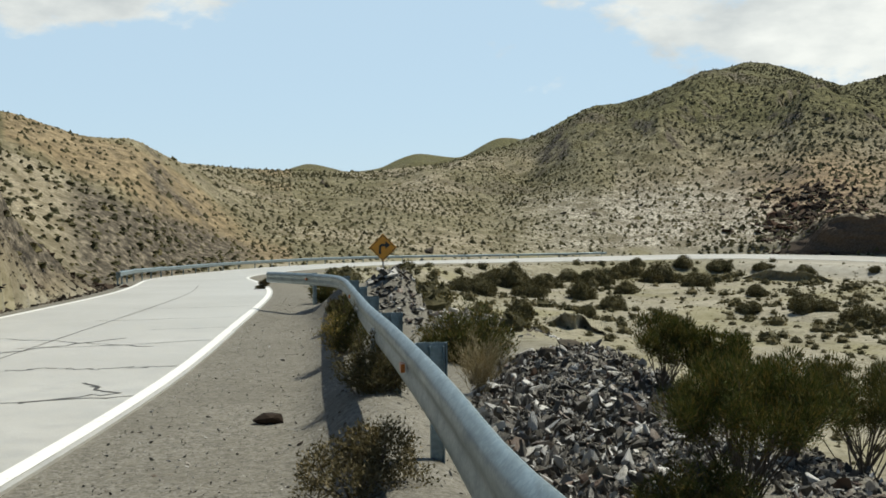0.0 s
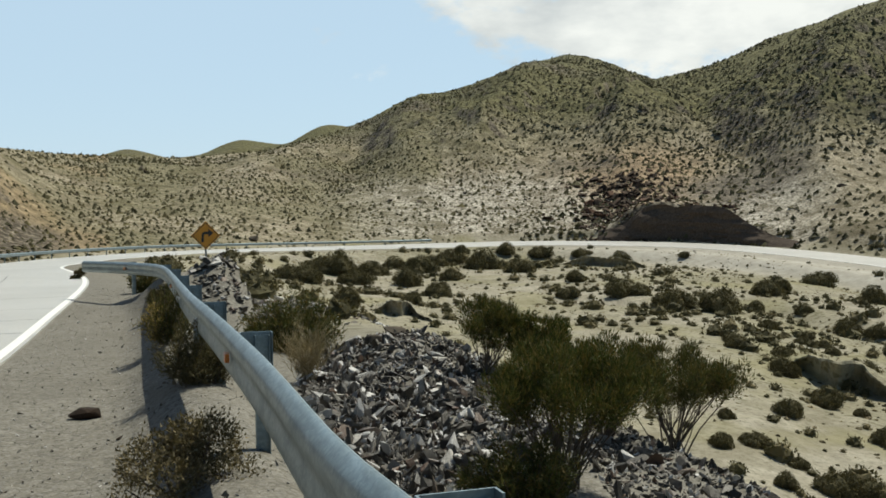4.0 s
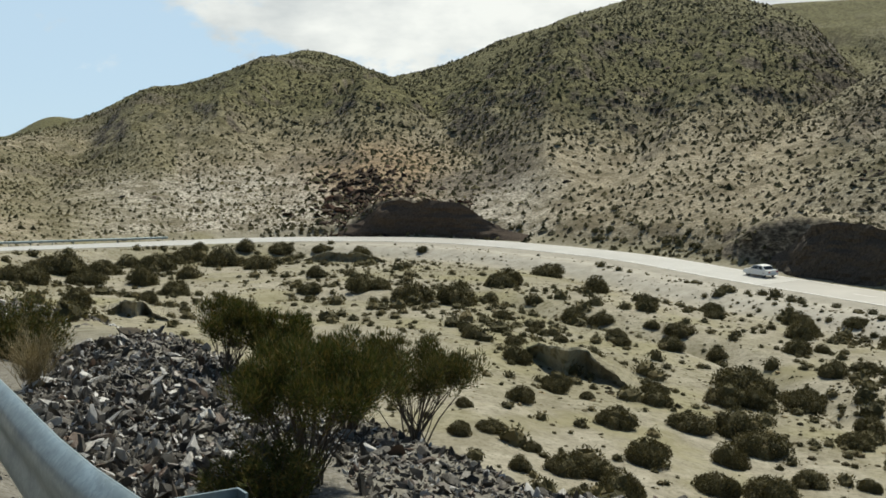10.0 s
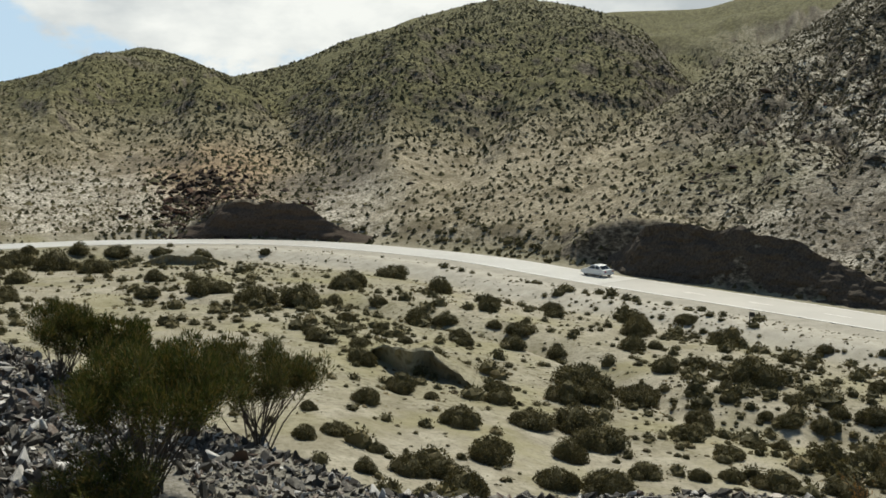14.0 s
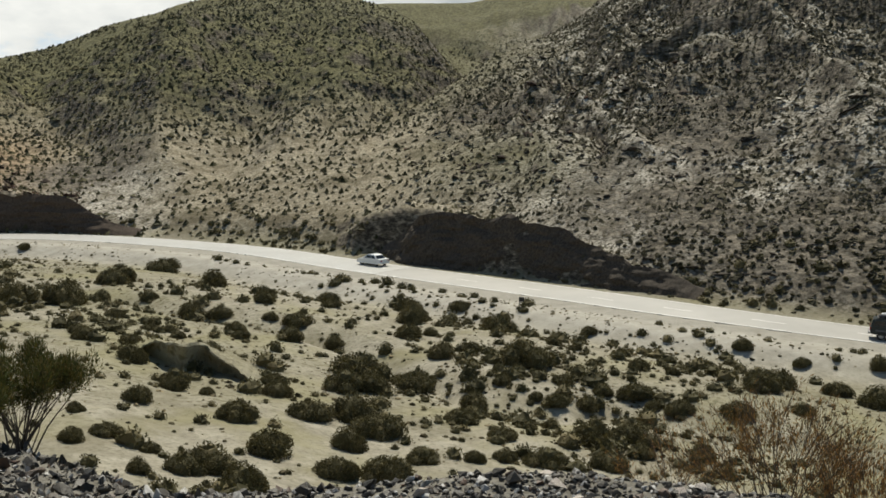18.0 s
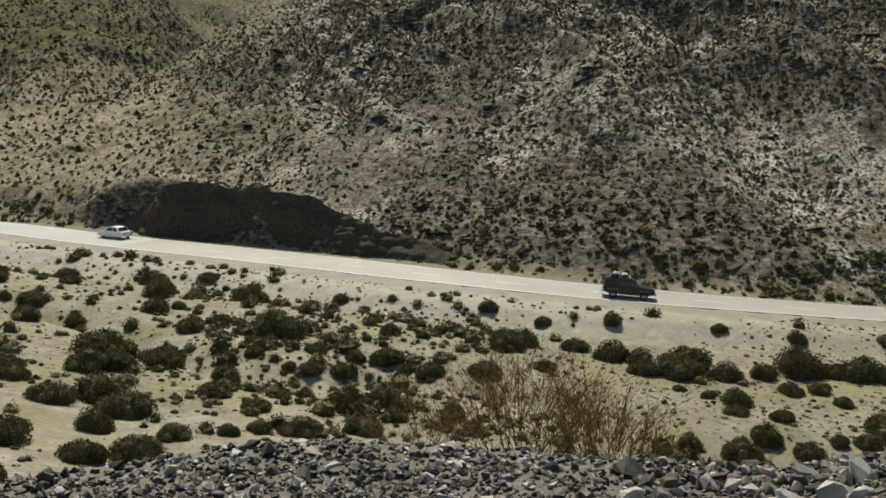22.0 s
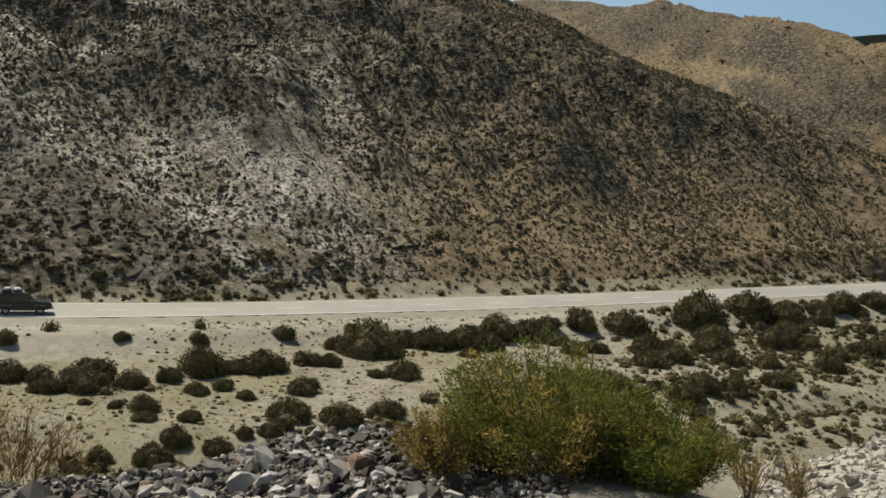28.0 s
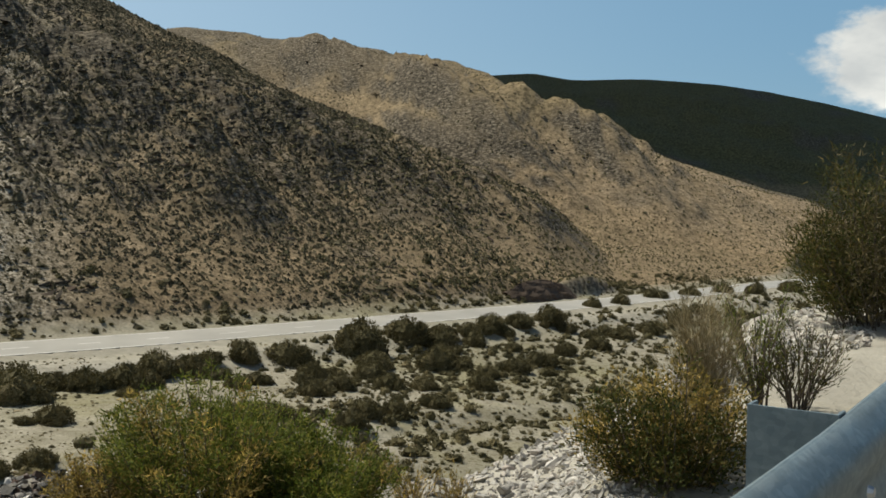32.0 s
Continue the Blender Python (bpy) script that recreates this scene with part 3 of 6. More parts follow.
def plain(color, rough=0.6, metal=0.0, vary=0.25, scale=8.0, bump=0.0):
    def build(nt, bsdf):
        n = Nodes(nt, bsdf)
        k = n.noise(scale, 5, 0.65)
        lo, hi = tuple(v * (1 - vary) for v in color), tuple(min(1, v * (1 + vary)) for v in color)
        n.set(n.mix(n.ramp(k, ((0.3, 0.0), (0.7, 1.0))), lo, hi), rough, metal)
        if bump:
            n.bump(k, bump, 0.02)
    return build


def galv_mat(nt, bsdf):
    n = Nodes(nt, bsdf)
    sp, st = n.voronoi(55, out="Color"), n.noise(3, 6, 0.7, (1, 1, 4))
    c = n.mix(n.ramp(sp, ((0.2, 0.0), (0.9, 1.0))), (0.205, 0.265, 0.29), (0.295, 0.36, 0.385))
    c = n.mix(n.ramp(st, ((0.40, 0.0), (0.68, 0.6))), c, (0.15, 0.185, 0.195))
    n.set(c, n.ramp(st, ((0.3, 0.36), (0.7, 0.55))), 0.55)
    n.bump(st, 0.1, 0.004)


def leaf_mat(a, b, c, by="island", trans=0.15):
    def build(nt, bsdf):
        n = Nodes(nt, bsdf)
        k = n.island() if by == "island" else n.which()
        col = n.ramp(k, ((0.0, a), (0.55, b), (1.0, c)))
        col = n.mix(n.ramp(n.which(), ((0.0, 0.0), (1.0, 0.35))), col, (0.10, 0.085, 0.04))
        n.set(col, 0.8)
        n.bsdf.inputs["Specular IOR Level"].default_value = 0.2
        # light that comes through the leaf
        tl = nt.nodes.new("ShaderNodeBsdfTranslucent")
        n.link(n.mix(1.0, col, (1.0, 1.0, 0.7), "MULTIPLY"), tl.inputs[0])
        mx = nt.nodes.new("ShaderNodeMixShader")
        mx.inputs[0].default_value = trans
        n.link(bsdf.outputs[0], mx.inputs[1])
        n.link(tl.outputs[0], mx.inputs[2])
        n.link(mx.outputs[0], [q for q in nt.nodes if q.type == 'OUTPUT_MATERIAL'][0].inputs[0])
    return build


def rock_mat(lo, hi, rust, pale=0.0, gloss=(0.28, 0.6)):
    def build(nt, bsdf):
        n = Nodes(nt, bsdf)
        k, f = n.noise(4, 6, 0.7), n.noise(26, 4, 0.7)
        c = n.mix(n.ramp(k, ((0.32, 0.0), (0.68, 1.0))), lo, hi)
        r = n.math("FRACT", n.math("ADD", n.math("MULTIPLY", n.which(), 7.3), n.island()))
        c = n.mix(n.ramp(r, ((0.10, 0.75), (0.55, 0.0))), c, tuple(v * 0.35 for v in lo))
        c = n.mix(n.ramp(r, ((0.72, 0.0), (0.80, 0.5), (0.88, 0.0))), c, rust)
        if pale:
            # pale stones at random, their share raised to paint sun glints as well
            c = n.mix(n.ramp(r, ((0.82, 0.0), (0.87, 0.85))), c, (pale, pale * 0.97, pale * 0.92))
        n.set(c, n.ramp(k, ((0.3, gloss[0]), (0.7, gloss[1]))))
        n.bsdf.inputs["Specular IOR Level"].default_value = 0.5 if gloss[0] < 0.5 else 0.15
        n.bump(f, 0.5, 0.02)
    return build


M_GROUND = material("dry_ground", ground_mat)
M_ROAD = material("pale_concrete", asphalt_mat)
M_PAINT = material("road_paint", paint_mat)
M_ASPHALT = material("old_asphalt", old_asphalt_mat)
M_GALV = material("galvanised_steel", galv_mat)
M_CRACK = material("tar", plain((0.05, 0.048, 0.045), 0.7))
M_TUSSOCK = material("tussock", leaf_mat((0.032, 0.033, 0.013), (0.062, 0.058, 0.024), (0.15, 0.125, 0.055)))
M_PALETUFT = material("dry_tussock", leaf_mat((0.022, 0.020, 0.010), (0.050, 0.043, 0.022), (0.16, 0.135, 0.085)))

# ---- tools for meshes ----
def mesh_from(name, verts, faces, mat, smooth=False):
    me = bpy.data.meshes.new(name)
    me.from_pydata([tuple(v) for v in verts], [], [tuple(f) for f in faces])
    if mat:
        me.materials.append(mat)
    me.polygons.foreach_set("use_smooth", [bool(smooth)] * len(me.polygons))
    me.update()
    return me


def mesh_arrays(name, verts, faces, mat, smooth=False):
    """From arrays: faces all with the same number of corners."""
    verts, faces = np.asarray(verts, np.float32), np.asarray(faces, np.int32)
    me = bpy.data.meshes.new(name)
    k = faces.shape[1]
    me.vertices.add(len(verts))
    me.vertices.foreach_set("co", verts.ravel())
    me.loops.add(faces.size)
    me.loops.foreach_set("vertex_index", faces.ravel())
    me.polygons.add(len(faces))
    me.polygons.foreach_set("loop_start", np.arange(0, faces.size, k, dtype=np.int32))
    me.polygons.foreach_set("use_smooth", np.full(len(faces), bool(smooth)))
    me.materials.append(mat)
    me.update(calc_edges=True)
    me.validate()
    return me


def part(name, bm, mat, parent, label="", smooth=False):
    """Link a bmesh as one mesh object under a thing or a part."""
    me = bpy.data.meshes.new(name)
    bm.to_mesh(me)
    bm.free()
    me.materials.append(mat)
    me.polygons.foreach_set("use_smooth", [bool(smooth)] * len(me.polygons))
    ob = new(name, me)
    ob.parent = parent
    if label:
        ob["label"] = label
    return ob


def child(name, me, parent, label="", m=None):
    ob = new(name, me)
    ob.parent = parent
    if m is not None:
        ob.matrix_basis = m
    if label:
        ob["label"] = label
    return ob


# ---- ground sheet ----
def build_ground():
    na, nr = GX.shape
    v = np.stack([GX, GY, GZ], -1).reshape(-1, 3)
    i, j = np.meshgrid(np.arange(na), np.arange(nr - 1), indexing="ij")
    i2 = (i + 1) % na
    f = np.stack([i * nr + j, i * nr + j + 1, i2 * nr + j + 1, i2 * nr + j], -1).reshape(-1, 4)[:, ::-1]
    me = mesh_arrays("ground", v, f, M_GROUND, True)
    x, y, z = v[:, 0], v[:, 1], v[:, 2]
    r, az = np.hypot(x, y), np.degrees(np.arctan2(x, y))
    d, side, zr = road_near(x, y)
    gx = np.gradient(GZ, axis=1) / np.gradient(RR)[None]
    ga = np.gradient(GZ, axis=0) / (RR[None] * np.radians(0.23))
    slope = np.hypot(gx, np.clip(ga, -3, 3)).ravel()
    hill = ((side < 0) | (r > 600)) * np.where((r < 110) & (az < 0), sstep(d, 4.6, 6.5), sstep(d, 6.5, 11))
    patch = fbm(x, y, 34, 4, 81)
    rock = sstep(slope + 0.22 * fbm(x, y, 6, 3, 83), 0.78, 1.05) * (side < 0) * sstep(d, 5.2, 6.5)
    east = sstep(az, 44, 54) * sstep(112 - az, 0, 14)
    # rock patches; the rise with height past azimuth 62 stands in for shade
    rock = np.maximum(rock, hill * east * sstep(patch + 0.3 * fbm(x, y, 4, 3, 85) + 0.010 * (z - 12) * sstep(az, 62, 80), 0.06, 0.40) * 0.85)
    rock = np.maximum(rock, hill * sstep(fbm(x, y, 46, 4, 87), 0.30, 0.55) * 0.8)
    el = np.degrees(np.arctan2(z - EYE[2], r))
    pale = hill * np.maximum(sstep(az, 40, 52) * (1 - 0.6 * sstep(az, 80, 96)), 0.9 * sstep(az, 1, 8) * (1 - sstep(az, 25, 31)) * (1 - sstep(el + 0.6 * patch, -0.4, 0.9)))
    green = hill * np.maximum(sstep(z + 9 * patch, 4, 26), 0.55 * (az < 9) * sstep(patch, -0.35, 0.25)) * (1 - 0.6 * east) * (r < 2000) * (1 - 0.8 * pale)
    green = np.maximum(green, 0.6 * hill * np.exp(-((az - 46.5) / 4.5) ** 2 - ((el - 0.6) / 1.7) ** 2))
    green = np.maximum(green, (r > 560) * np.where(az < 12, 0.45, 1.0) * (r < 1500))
    rust = hill * np.maximum(np.exp(-((az - 19.5) / 3.2) ** 2 - ((z - 3) / 5.5) ** 2) * 1.2, 0.45 * sstep(az, 90, 97) * sstep(r, 285, 310) * (r < 700))
    rust = np.maximum(rust, 0.5 * hill * (az < -8) * (az > -22) * sstep(patch, 0.0, 0.4))
    # brown earth; fuller nearer than 300 m, which puts the spur's shade into colour
    umber_shade = hill * sstep(az + 6 * patch, 76, 92) * (1 - 0.25 * sstep(r, 300, 330))
    umber_shade = np.maximum(umber_shade, 0.8 * (r > 560) * (az < 12))
    verge = (side > 0) * sstep(az, 12, 20) * (1 - 0.5 * sstep(az, 58, 75)) * (1 - sstep(d + 1.5 * patch, 11, 17)) * (r > 60)
    gravel = (side > 0) * sstep(r, table(az, BERM, 1) + 9, table(az, BERM, 1))
    gravel = np.maximum(gravel, (d < np.where((r < 110) & (az < 0) & (side < 0), 4.8, 6.5)) * np.where((r > 110) | (az > 10), 0.25, 0.9))
    rust = np.maximum(rust, 0.30 * hill * sstep(az, 80, 90) * (r < 700))
    near_bank = (side < 0) * (r < 80) * (az < -10) * sstep(d, 4.8, 6.5)
    rust = np.maximum(rust, 0.35 * near_bank)
    rock = np.maximum(rock, near_bank * (0.30 + 0.5 * sstep(fbm(x, y, 3.0, 3, 57), -0.1, 0.35)))
    # lower slope between azimuths -20 and -8.5 darkened with the same tone
    rock = np.maximum(rock, 0.95 * hill * sstep(az, -20, -18) * (1 - sstep(az, -11.5, -8.5)) * sstep(np.interp(az, (-19, -16, -9), (1.2, -0.4, -3.2)) - el + 0.5 * patch, -0.2, 0.5) * (r < 150))
    gravel = np.maximum(gravel, 0.7 * (side > 0) * sstep(az, 92, 100) * sstep(85 - r, 0, 25))
    beyond = y - np.interp(x, RAIL_X[::-1], RAIL_Y[::-1]) + 0.8 * fbm(x, y, 2.5, 3, 111)
    pale_bank = (side > 0) * sstep(x, 4.0, 6.5) * sstep(beyond, 0.7, 2.2) * sstep(30 - r, 0, 8) * sstep(-0.4 - y + 0.8 * patch, 0, 1.6)
    gravel, verge = gravel * (1 - pale_bank), np.maximum(verge, pale_bank)
    for name, val in (("hill", hill), ("rock", np.clip(rock, 0, 1)), ("green", np.clip(green, 0, 0.9)), ("rust", np.clip(rust, 0, 0.8)), ("gravel", np.clip(gravel, 0, 1)), ("pale", np.clip(pale, 0, 1)), ("verge", np.clip(verge, 0, 1)), ("umber_shade", np.clip(umber_shade, 0, 1))):
        at = me.attributes.new(name, 'FLOAT', 'POINT')
        at.data.foreach_set("value", val.astype(np.float32))
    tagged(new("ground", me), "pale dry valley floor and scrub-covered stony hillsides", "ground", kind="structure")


build_ground()


# ---- road ----
ROAD_S = np.concatenate([[0], np.cumsum(np.linalg.norm(np.diff(ROAD[:, :2], axis=0), axis=1))])


def bank_of(i):
    """Cross fall towards the valley, metres per metre."""
    return FALL[i]


def strip(name, idx, offsets, lift, mat, thick=0.0):
    """A ribbon along the road between two offsets (+ towards the valley)."""
    V, F = [], []
    for k, i in enumerate(idx):
        for o in offsets:
            p = ROAD[i, :2] + ROAD_RIGHT[i] * o
            V.append((p[0], p[1], ROAD[i, 2] - bank_of(i) * o + lift))
    m = len(offsets)
    for k in range(len(idx) - 1):
        for a in range(m - 1):
            F.append((k * m + a, k * m + a + 1, (k + 1) * m + a + 1, (k + 1) * m + a))
    if thick:
        n = len(V)
        V += [(x, y, z - thick) for x, y, z in V]
        for k in range(len(idx) - 1):
            F.append((k * m, (k + 1) * m, n + (k + 1) * m, n + k * m))
            b = k * m + m - 1
            F.append((b, n + b, n + b + m, b + m))
    F = [f[::-1] for f in F]
    return mesh_from(name, V, F, mat)


everywhere = np.arange(0, len(ROAD), 1)
seam = int(np.where((np.degrees(np.arctan2(ROAD[:, 0], ROAD[:, 1])) > 40.2) & (ROAD[:, 0] > 20))[0][0])
road = tagged(new("road", strip("road", everywhere[:seam + 1], (-HALF - 0.2, 0, HALF + 0.1), 0.0, M_ROAD, 0.25)), "sun-bleached concrete mountain road with hairline cracks", "road", kind="structure")
tagged(new("road", strip("road", everywhere[seam:], (-HALF - 0.2, 0, HALF + 0.1), -0.012, M_ASPHALT, 0.25)), "grey old asphalt road running on along the valley", "road", kind="structure")
for k in range(0, 140, 9):
    tagged(new("centre_line", strip("centre_line", everywhere[seam + 10 + k:seam + 14 + k], (-0.07, 0.07), 0.004, M_PAINT)), "white painted dash on the road's centre", "road marking", kind="structure")
for off in (-HALF - 0.02, HALF - 0.06):
    ob = tagged(new("edge_line", strip("edge_line", everywhere, (off - 0.09, off + 0.09), 0.006, M_PAINT)), "worn white painted edge line on the road", "road marking", kind="structure")

# ---- foliage and stone shapes ----
M_SHRUB = material("shrub_leaves", leaf_mat((0.050, 0.046, 0.020), (0.098, 0.086, 0.040), (0.19, 0.155, 0.078)))
M_BROOM = material("broom_leaves", leaf_mat((0.028, 0.038, 0.010), (0.072, 0.086, 0.020), (0.18, 0.125, 0.040), trans=0.22))
M_GREEN = material("fresh_leaves", leaf_mat((0.055, 0.085, 0.015), (0.145, 0.185, 0.036), (0.34, 0.31, 0.085), trans=0.38))
M_YELLOW = material("yellow_flower_leaves", leaf_mat((0.13, 0.115, 0.035), (0.30, 0.225, 0.080), (0.68, 0.48, 0.18), trans=0.42))
M_BROWN = material("dry_brown_twigs", leaf_mat((0.085, 0.055, 0.030), (0.19, 0.112, 0.05), (0.38, 0.19, 0.075), trans=0.35))
M_LITTER = material("dry_brown_leaves", leaf_mat((0.06, 0.05, 0.025), (0.13, 0.105, 0.055), (0.30, 0.24, 0.14)))
M_STRAW = material("dry_grass", leaf_mat((0.22, 0.17, 0.09), (0.36, 0.29, 0.17), (0.50, 0.43, 0.29)))
M_STEM = material("woody_stem", plain((0.10, 0.078, 0.058), 0.85, 0, 0.35, 20))
M_STONE = material("broken_stone", rock_mat((0.020, 0.017, 0.013), (0.105, 0.088, 0.065), (0.16, 0.08, 0.045), 0.48, (0.45, 0.7)))
M_PALESTONE = material("pale_stone", rock_mat((0.32, 0.30, 0.265), (0.64, 0.60, 0.535), (0.36, 0.26, 0.2)))
M_PEBBLE = material("pebble", rock_mat((0.12, 0.11, 0.095), (0.28, 0.265, 0.235), (0.2, 0.14, 0.1), 0.42, (0.6, 0.9)))
M_LEDGE = material("ledge_rock", rock_mat((0.030, 0.025, 0.020), (0.13, 0.108, 0.082), (0.10, 0.06, 0.04), 0.0, (0.8, 0.95)))
M_RUSTROCK = material("rust_rock", rock_mat((0.040, 0.027, 0.019), (0.125, 0.085, 0.058), (0.14, 0.06, 0.035), 0.0, (0.8, 0.95)))
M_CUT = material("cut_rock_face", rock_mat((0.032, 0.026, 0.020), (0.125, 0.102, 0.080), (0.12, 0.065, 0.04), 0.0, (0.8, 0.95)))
M_CRAG = material("dark_crag", rock_mat((0.030, 0.025, 0.019), (0.145, 0.12, 0.09), (0.13, 0.075, 0.045), 0.0, (0.8, 0.95)))


def unit(v):
    return v / np.maximum(np.linalg.norm(v, axis=1), 1e-6)[:, None]


def blades(p, way, length, width, g):
    """One thin triangle at each point p, along way."""
    n = len(p)
    side = unit(np.cross(way, g.normal(size=(n, 3))))
    L, W = np.broadcast_to(length, n)[:, None], np.broadcast_to(width, n)[:, None]
    a, b, c = p - side * W * 0.5, p + side * W * 0.5, p + way * L
    return np.stack([a, b, c], 1).reshape(-1, 3), np.arange(3 * n).reshape(n, 3)


def tube(path, r0, r1, sides=4):
    """Tapered tube along a path; triangles."""
    path = np.asarray(path, float)
    n = len(path)
    t = unit(np.gradient(path, axis=0))
    s = unit(np.cross(t, np.array([[0.31, 0.87, 0.22]])))
    u = np.cross(t, s)
    r = np.linspace(r0, r1, n)[:, None]
    V = np.concatenate([path + (s * math.cos(2 * math.pi * k / sides) + u * math.sin(2 * math.pi * k / sides)) * r for k in range(sides)])
    F = []
    for k in range(sides):
        k2 = (k + 1) % sides
        for i in range(n - 1):
            a, b, c, d = k * n + i, k * n + i + 1, k2 * n + i + 1, k2 * n + i
            F += [(a, c, b), (a, d, c)]
    return V, np.array(F)


def join(pieces):
    V, F, o = [], [], 0
    for v, f in pieces:
        V.append(v)
        F.append(np.asarray(f) + o)
        o += len(v)
    return np.vstack(V), np.vstack(F)


def dome(g, rings=4, seg=8, rough=0.18):
    """A rough half ball of radius 1."""
    V, F = [], []
    for i in range(rings + 1):
        th = math.pi / 2 * i / rings * 0.98 - 0.12 * (i == 0)
        for k in range(seg):
            q = 1 + g.normal() * rough
            a = 2 * math.pi * (k + 0.5 * (i % 2)) / seg
            V.append((math.cos(th) * math.cos(a) * q, math.cos(th) * math.sin(a) * q, math.sin(th) * q))
    for i in range(rings):
        for k in range(seg):
            a, b, c, d = i * seg + k, i * seg + (k + 1) % seg, (i + 1) * seg + (k + 1) % seg, (i + 1) * seg + k
            F += [(a, b, c), (a, c, d)]
    return np.array(V), np.array(F)


def shrub_crown(seed, n=1000, flat=0.72, fine=1.0):
    """Dense rounded shrub, 1 m wide: lobes of short upward leaves."""
    g = np.random.default_rng(seed)
    lobes = [(0, 0, 0.0, 0.40)] + [(0.27 * math.cos(a), 0.27 * math.sin(a), g.uniform(-0.02, 0.12), g.uniform(0.17, 0.27)) for a in g.uniform(0, 6.28, 7)]
    out = []
    for x, y, z, r in lobes:
        v, f = dome(g, 3, 8, 0.10)
        out.append((v * (r * 0.72, r * 0.72, r * 0.72 * flat * 1.5) + (x, y, z), f))
        m = int(n * r * r / sum(q[3] ** 2 for q in lobes))
        w = unit(g.normal(size=(m, 3)))
        w[:, 2] = np.abs(w[:, 2]) * 1.0 - 0.12
        p = np.array((x, y, z)) + w * (r, r, r * flat * 1.5) * g.uniform(0.72, 1.0, (m, 1))
        p[:, 2] = np.maximum(p[:, 2], -0.02)
        d = unit(w * 0.8 + g.normal(size=(m, 3)) * 0.7 + (0, 0, 0.15))
        out.append(blades(p, d, g.uniform(0.05, 0.10, m) * fine, g.uniform(0.045, 0.075, m) * fine, g))
    return join(out)


def bush(seed, h, w, stems, leaves, length, width, bare=0.45, spread=1.0, stem_r=0.009, fan=0.35):
    """Branching bush: stems from one foot, fine leaves on the upper part. Returns stem and leaf shapes."""
    g = np.random.default_rng(seed)
    S, P, D = [], [], []
    for _ in range(stems):
        a = g.uniform(0, 6.283)
        reach = math.sqrt(g.uniform(0.02, 1)) * w * 0.5 * spread
        hh = h * g.uniform(0.66, 1.0) * (1 - 0.32 * (reach / (w * 0.5)) ** 2)
        t = np.linspace(0, 1, 7)[:, None]
        wob = np.cumsum(g.normal(size=(7, 3)) * 0.014 * h, axis=0)
        wob[:, 2] *= 0.3
        path = np.hstack([t ** 1.25 * reach * math.cos(a), t ** 1.25 * reach * math.sin(a), t * hh]) + wob
        path[:, :2] += g.normal(size=2) * 0.04 * w
        S.append(tube(path, stem_r * g.uniform(0.7, 1.3), stem_r * 0.25, 3))
        twigs = [path]
        for _k in range(4):
            i = g.integers(4, 6) if bare > 0.5 else g.integers(2, 6)
            d = unit(np.array([[math.cos(a) + g.normal() * 0.8, math.sin(a) + g.normal() * 0.8, 1.6 + g.uniform(0, 1)]]))[0]
            q = path[i] + np.linspace(0, 1, 4)[:, None] * d * h * g.uniform(0.14, 0.30)
            S.append(tube(q, stem_r * 0.5, stem_r * 0.2, 3))
            twigs.append(q)
        m = leaves // stems
        for k in range(m):
            q = twigs[g.integers(len(twigs))]
            u = g.uniform(0, 1)
            u = bare + (1 - bare) * u if q is path else u
            j = min(u * (len(q) - 1), len(q) - 1.001)
            i = int(j)
            P.append(q[i] + (q[i + 1] - q[i]) * (j - i))
            D.append(q[i + 1] - q[i])
    P, D = np.array(P), unit(np.array(D))
    P = P + g.normal(size=P.shape) * 0.022 * h
    D = unit(D + g.normal(size=D.shape) * fan + (0, 0, 0.15))
    n = len(P)
    return join(S), blades(P, D, g.uniform(0.6, 1.2, n) * length, g.uniform(0.7, 1.2, n) * width, g)


def stone_shape(seed, flat=0.6, pts=10):
    g = np.random.default_rng(seed)
    bm = bmesh.new()
    for _ in range(pts):
        v = g.normal(size=3)
        v /= np.linalg.norm(v)
        v *= g.uniform(0.75, 1.0)
        bm.verts.new((v[0] * 0.5, v[1] * 0.5 * g.uniform(0.75, 1), v[2] * 0.5 * flat))
    bmesh.ops.convex_hull(bm, input=bm.verts)
    bmesh.ops.delete(bm, geom=[v for v in bm.verts if not v.link_faces], context='VERTS')
    bmesh.ops.triangulate(bm, faces=bm.faces)
    bm.verts.ensure_lookup_table()
    V = np.array([v.co[:] for v in bm.verts])
    F = np.array([[v.index for v in f.verts] for f in bm.faces])
    bm.free()
    return V, F


def turned(n, g, tilt=0.35, yaw=None):
    """n random turns, mostly about the upright axis."""
    out = np.empty((n, 3, 3))
    for k in range(n):
        out[k] = np.array(Euler((g.normal() * tilt, g.normal() * tilt, g.uniform(0, 6.283) if yaw is None else yaw[k] + g.normal() * 0.35)).to_matrix())
    return out


def scatter(shapes, P, size, g, tilt=0.35, squash=None, yaw=None):
    """Many copies of shapes joined in one pair of arrays."""
    o = 0
    which = g.integers(len(shapes), size=len(P))
    VV, FF = [], []
    R = turned(len(P), g, tilt, yaw)
    for s, (v, f) in enumerate(shapes):
        k = np.where(which == s)[0]
        if not len(k):
            continue
        sz = np.asarray(size)[k]
        sc = np.stack([sz, sz, sz * (1 if squash is None else np.asarray(squash)[k])], 1)
        w = np.einsum("kij,kvj->kvi", R[k], v[None] * sc[:, None, :]) + P[k][:, None, :]
        VV.append(w.reshape(-1, 3))
        FF.append((f[None] + (np.arange(len(k)) * len(v))[:, None, None]).reshape(-1, 3) + o)
        o += len(k) * len(v)
    return np.vstack(VV), np.vstack(FF)


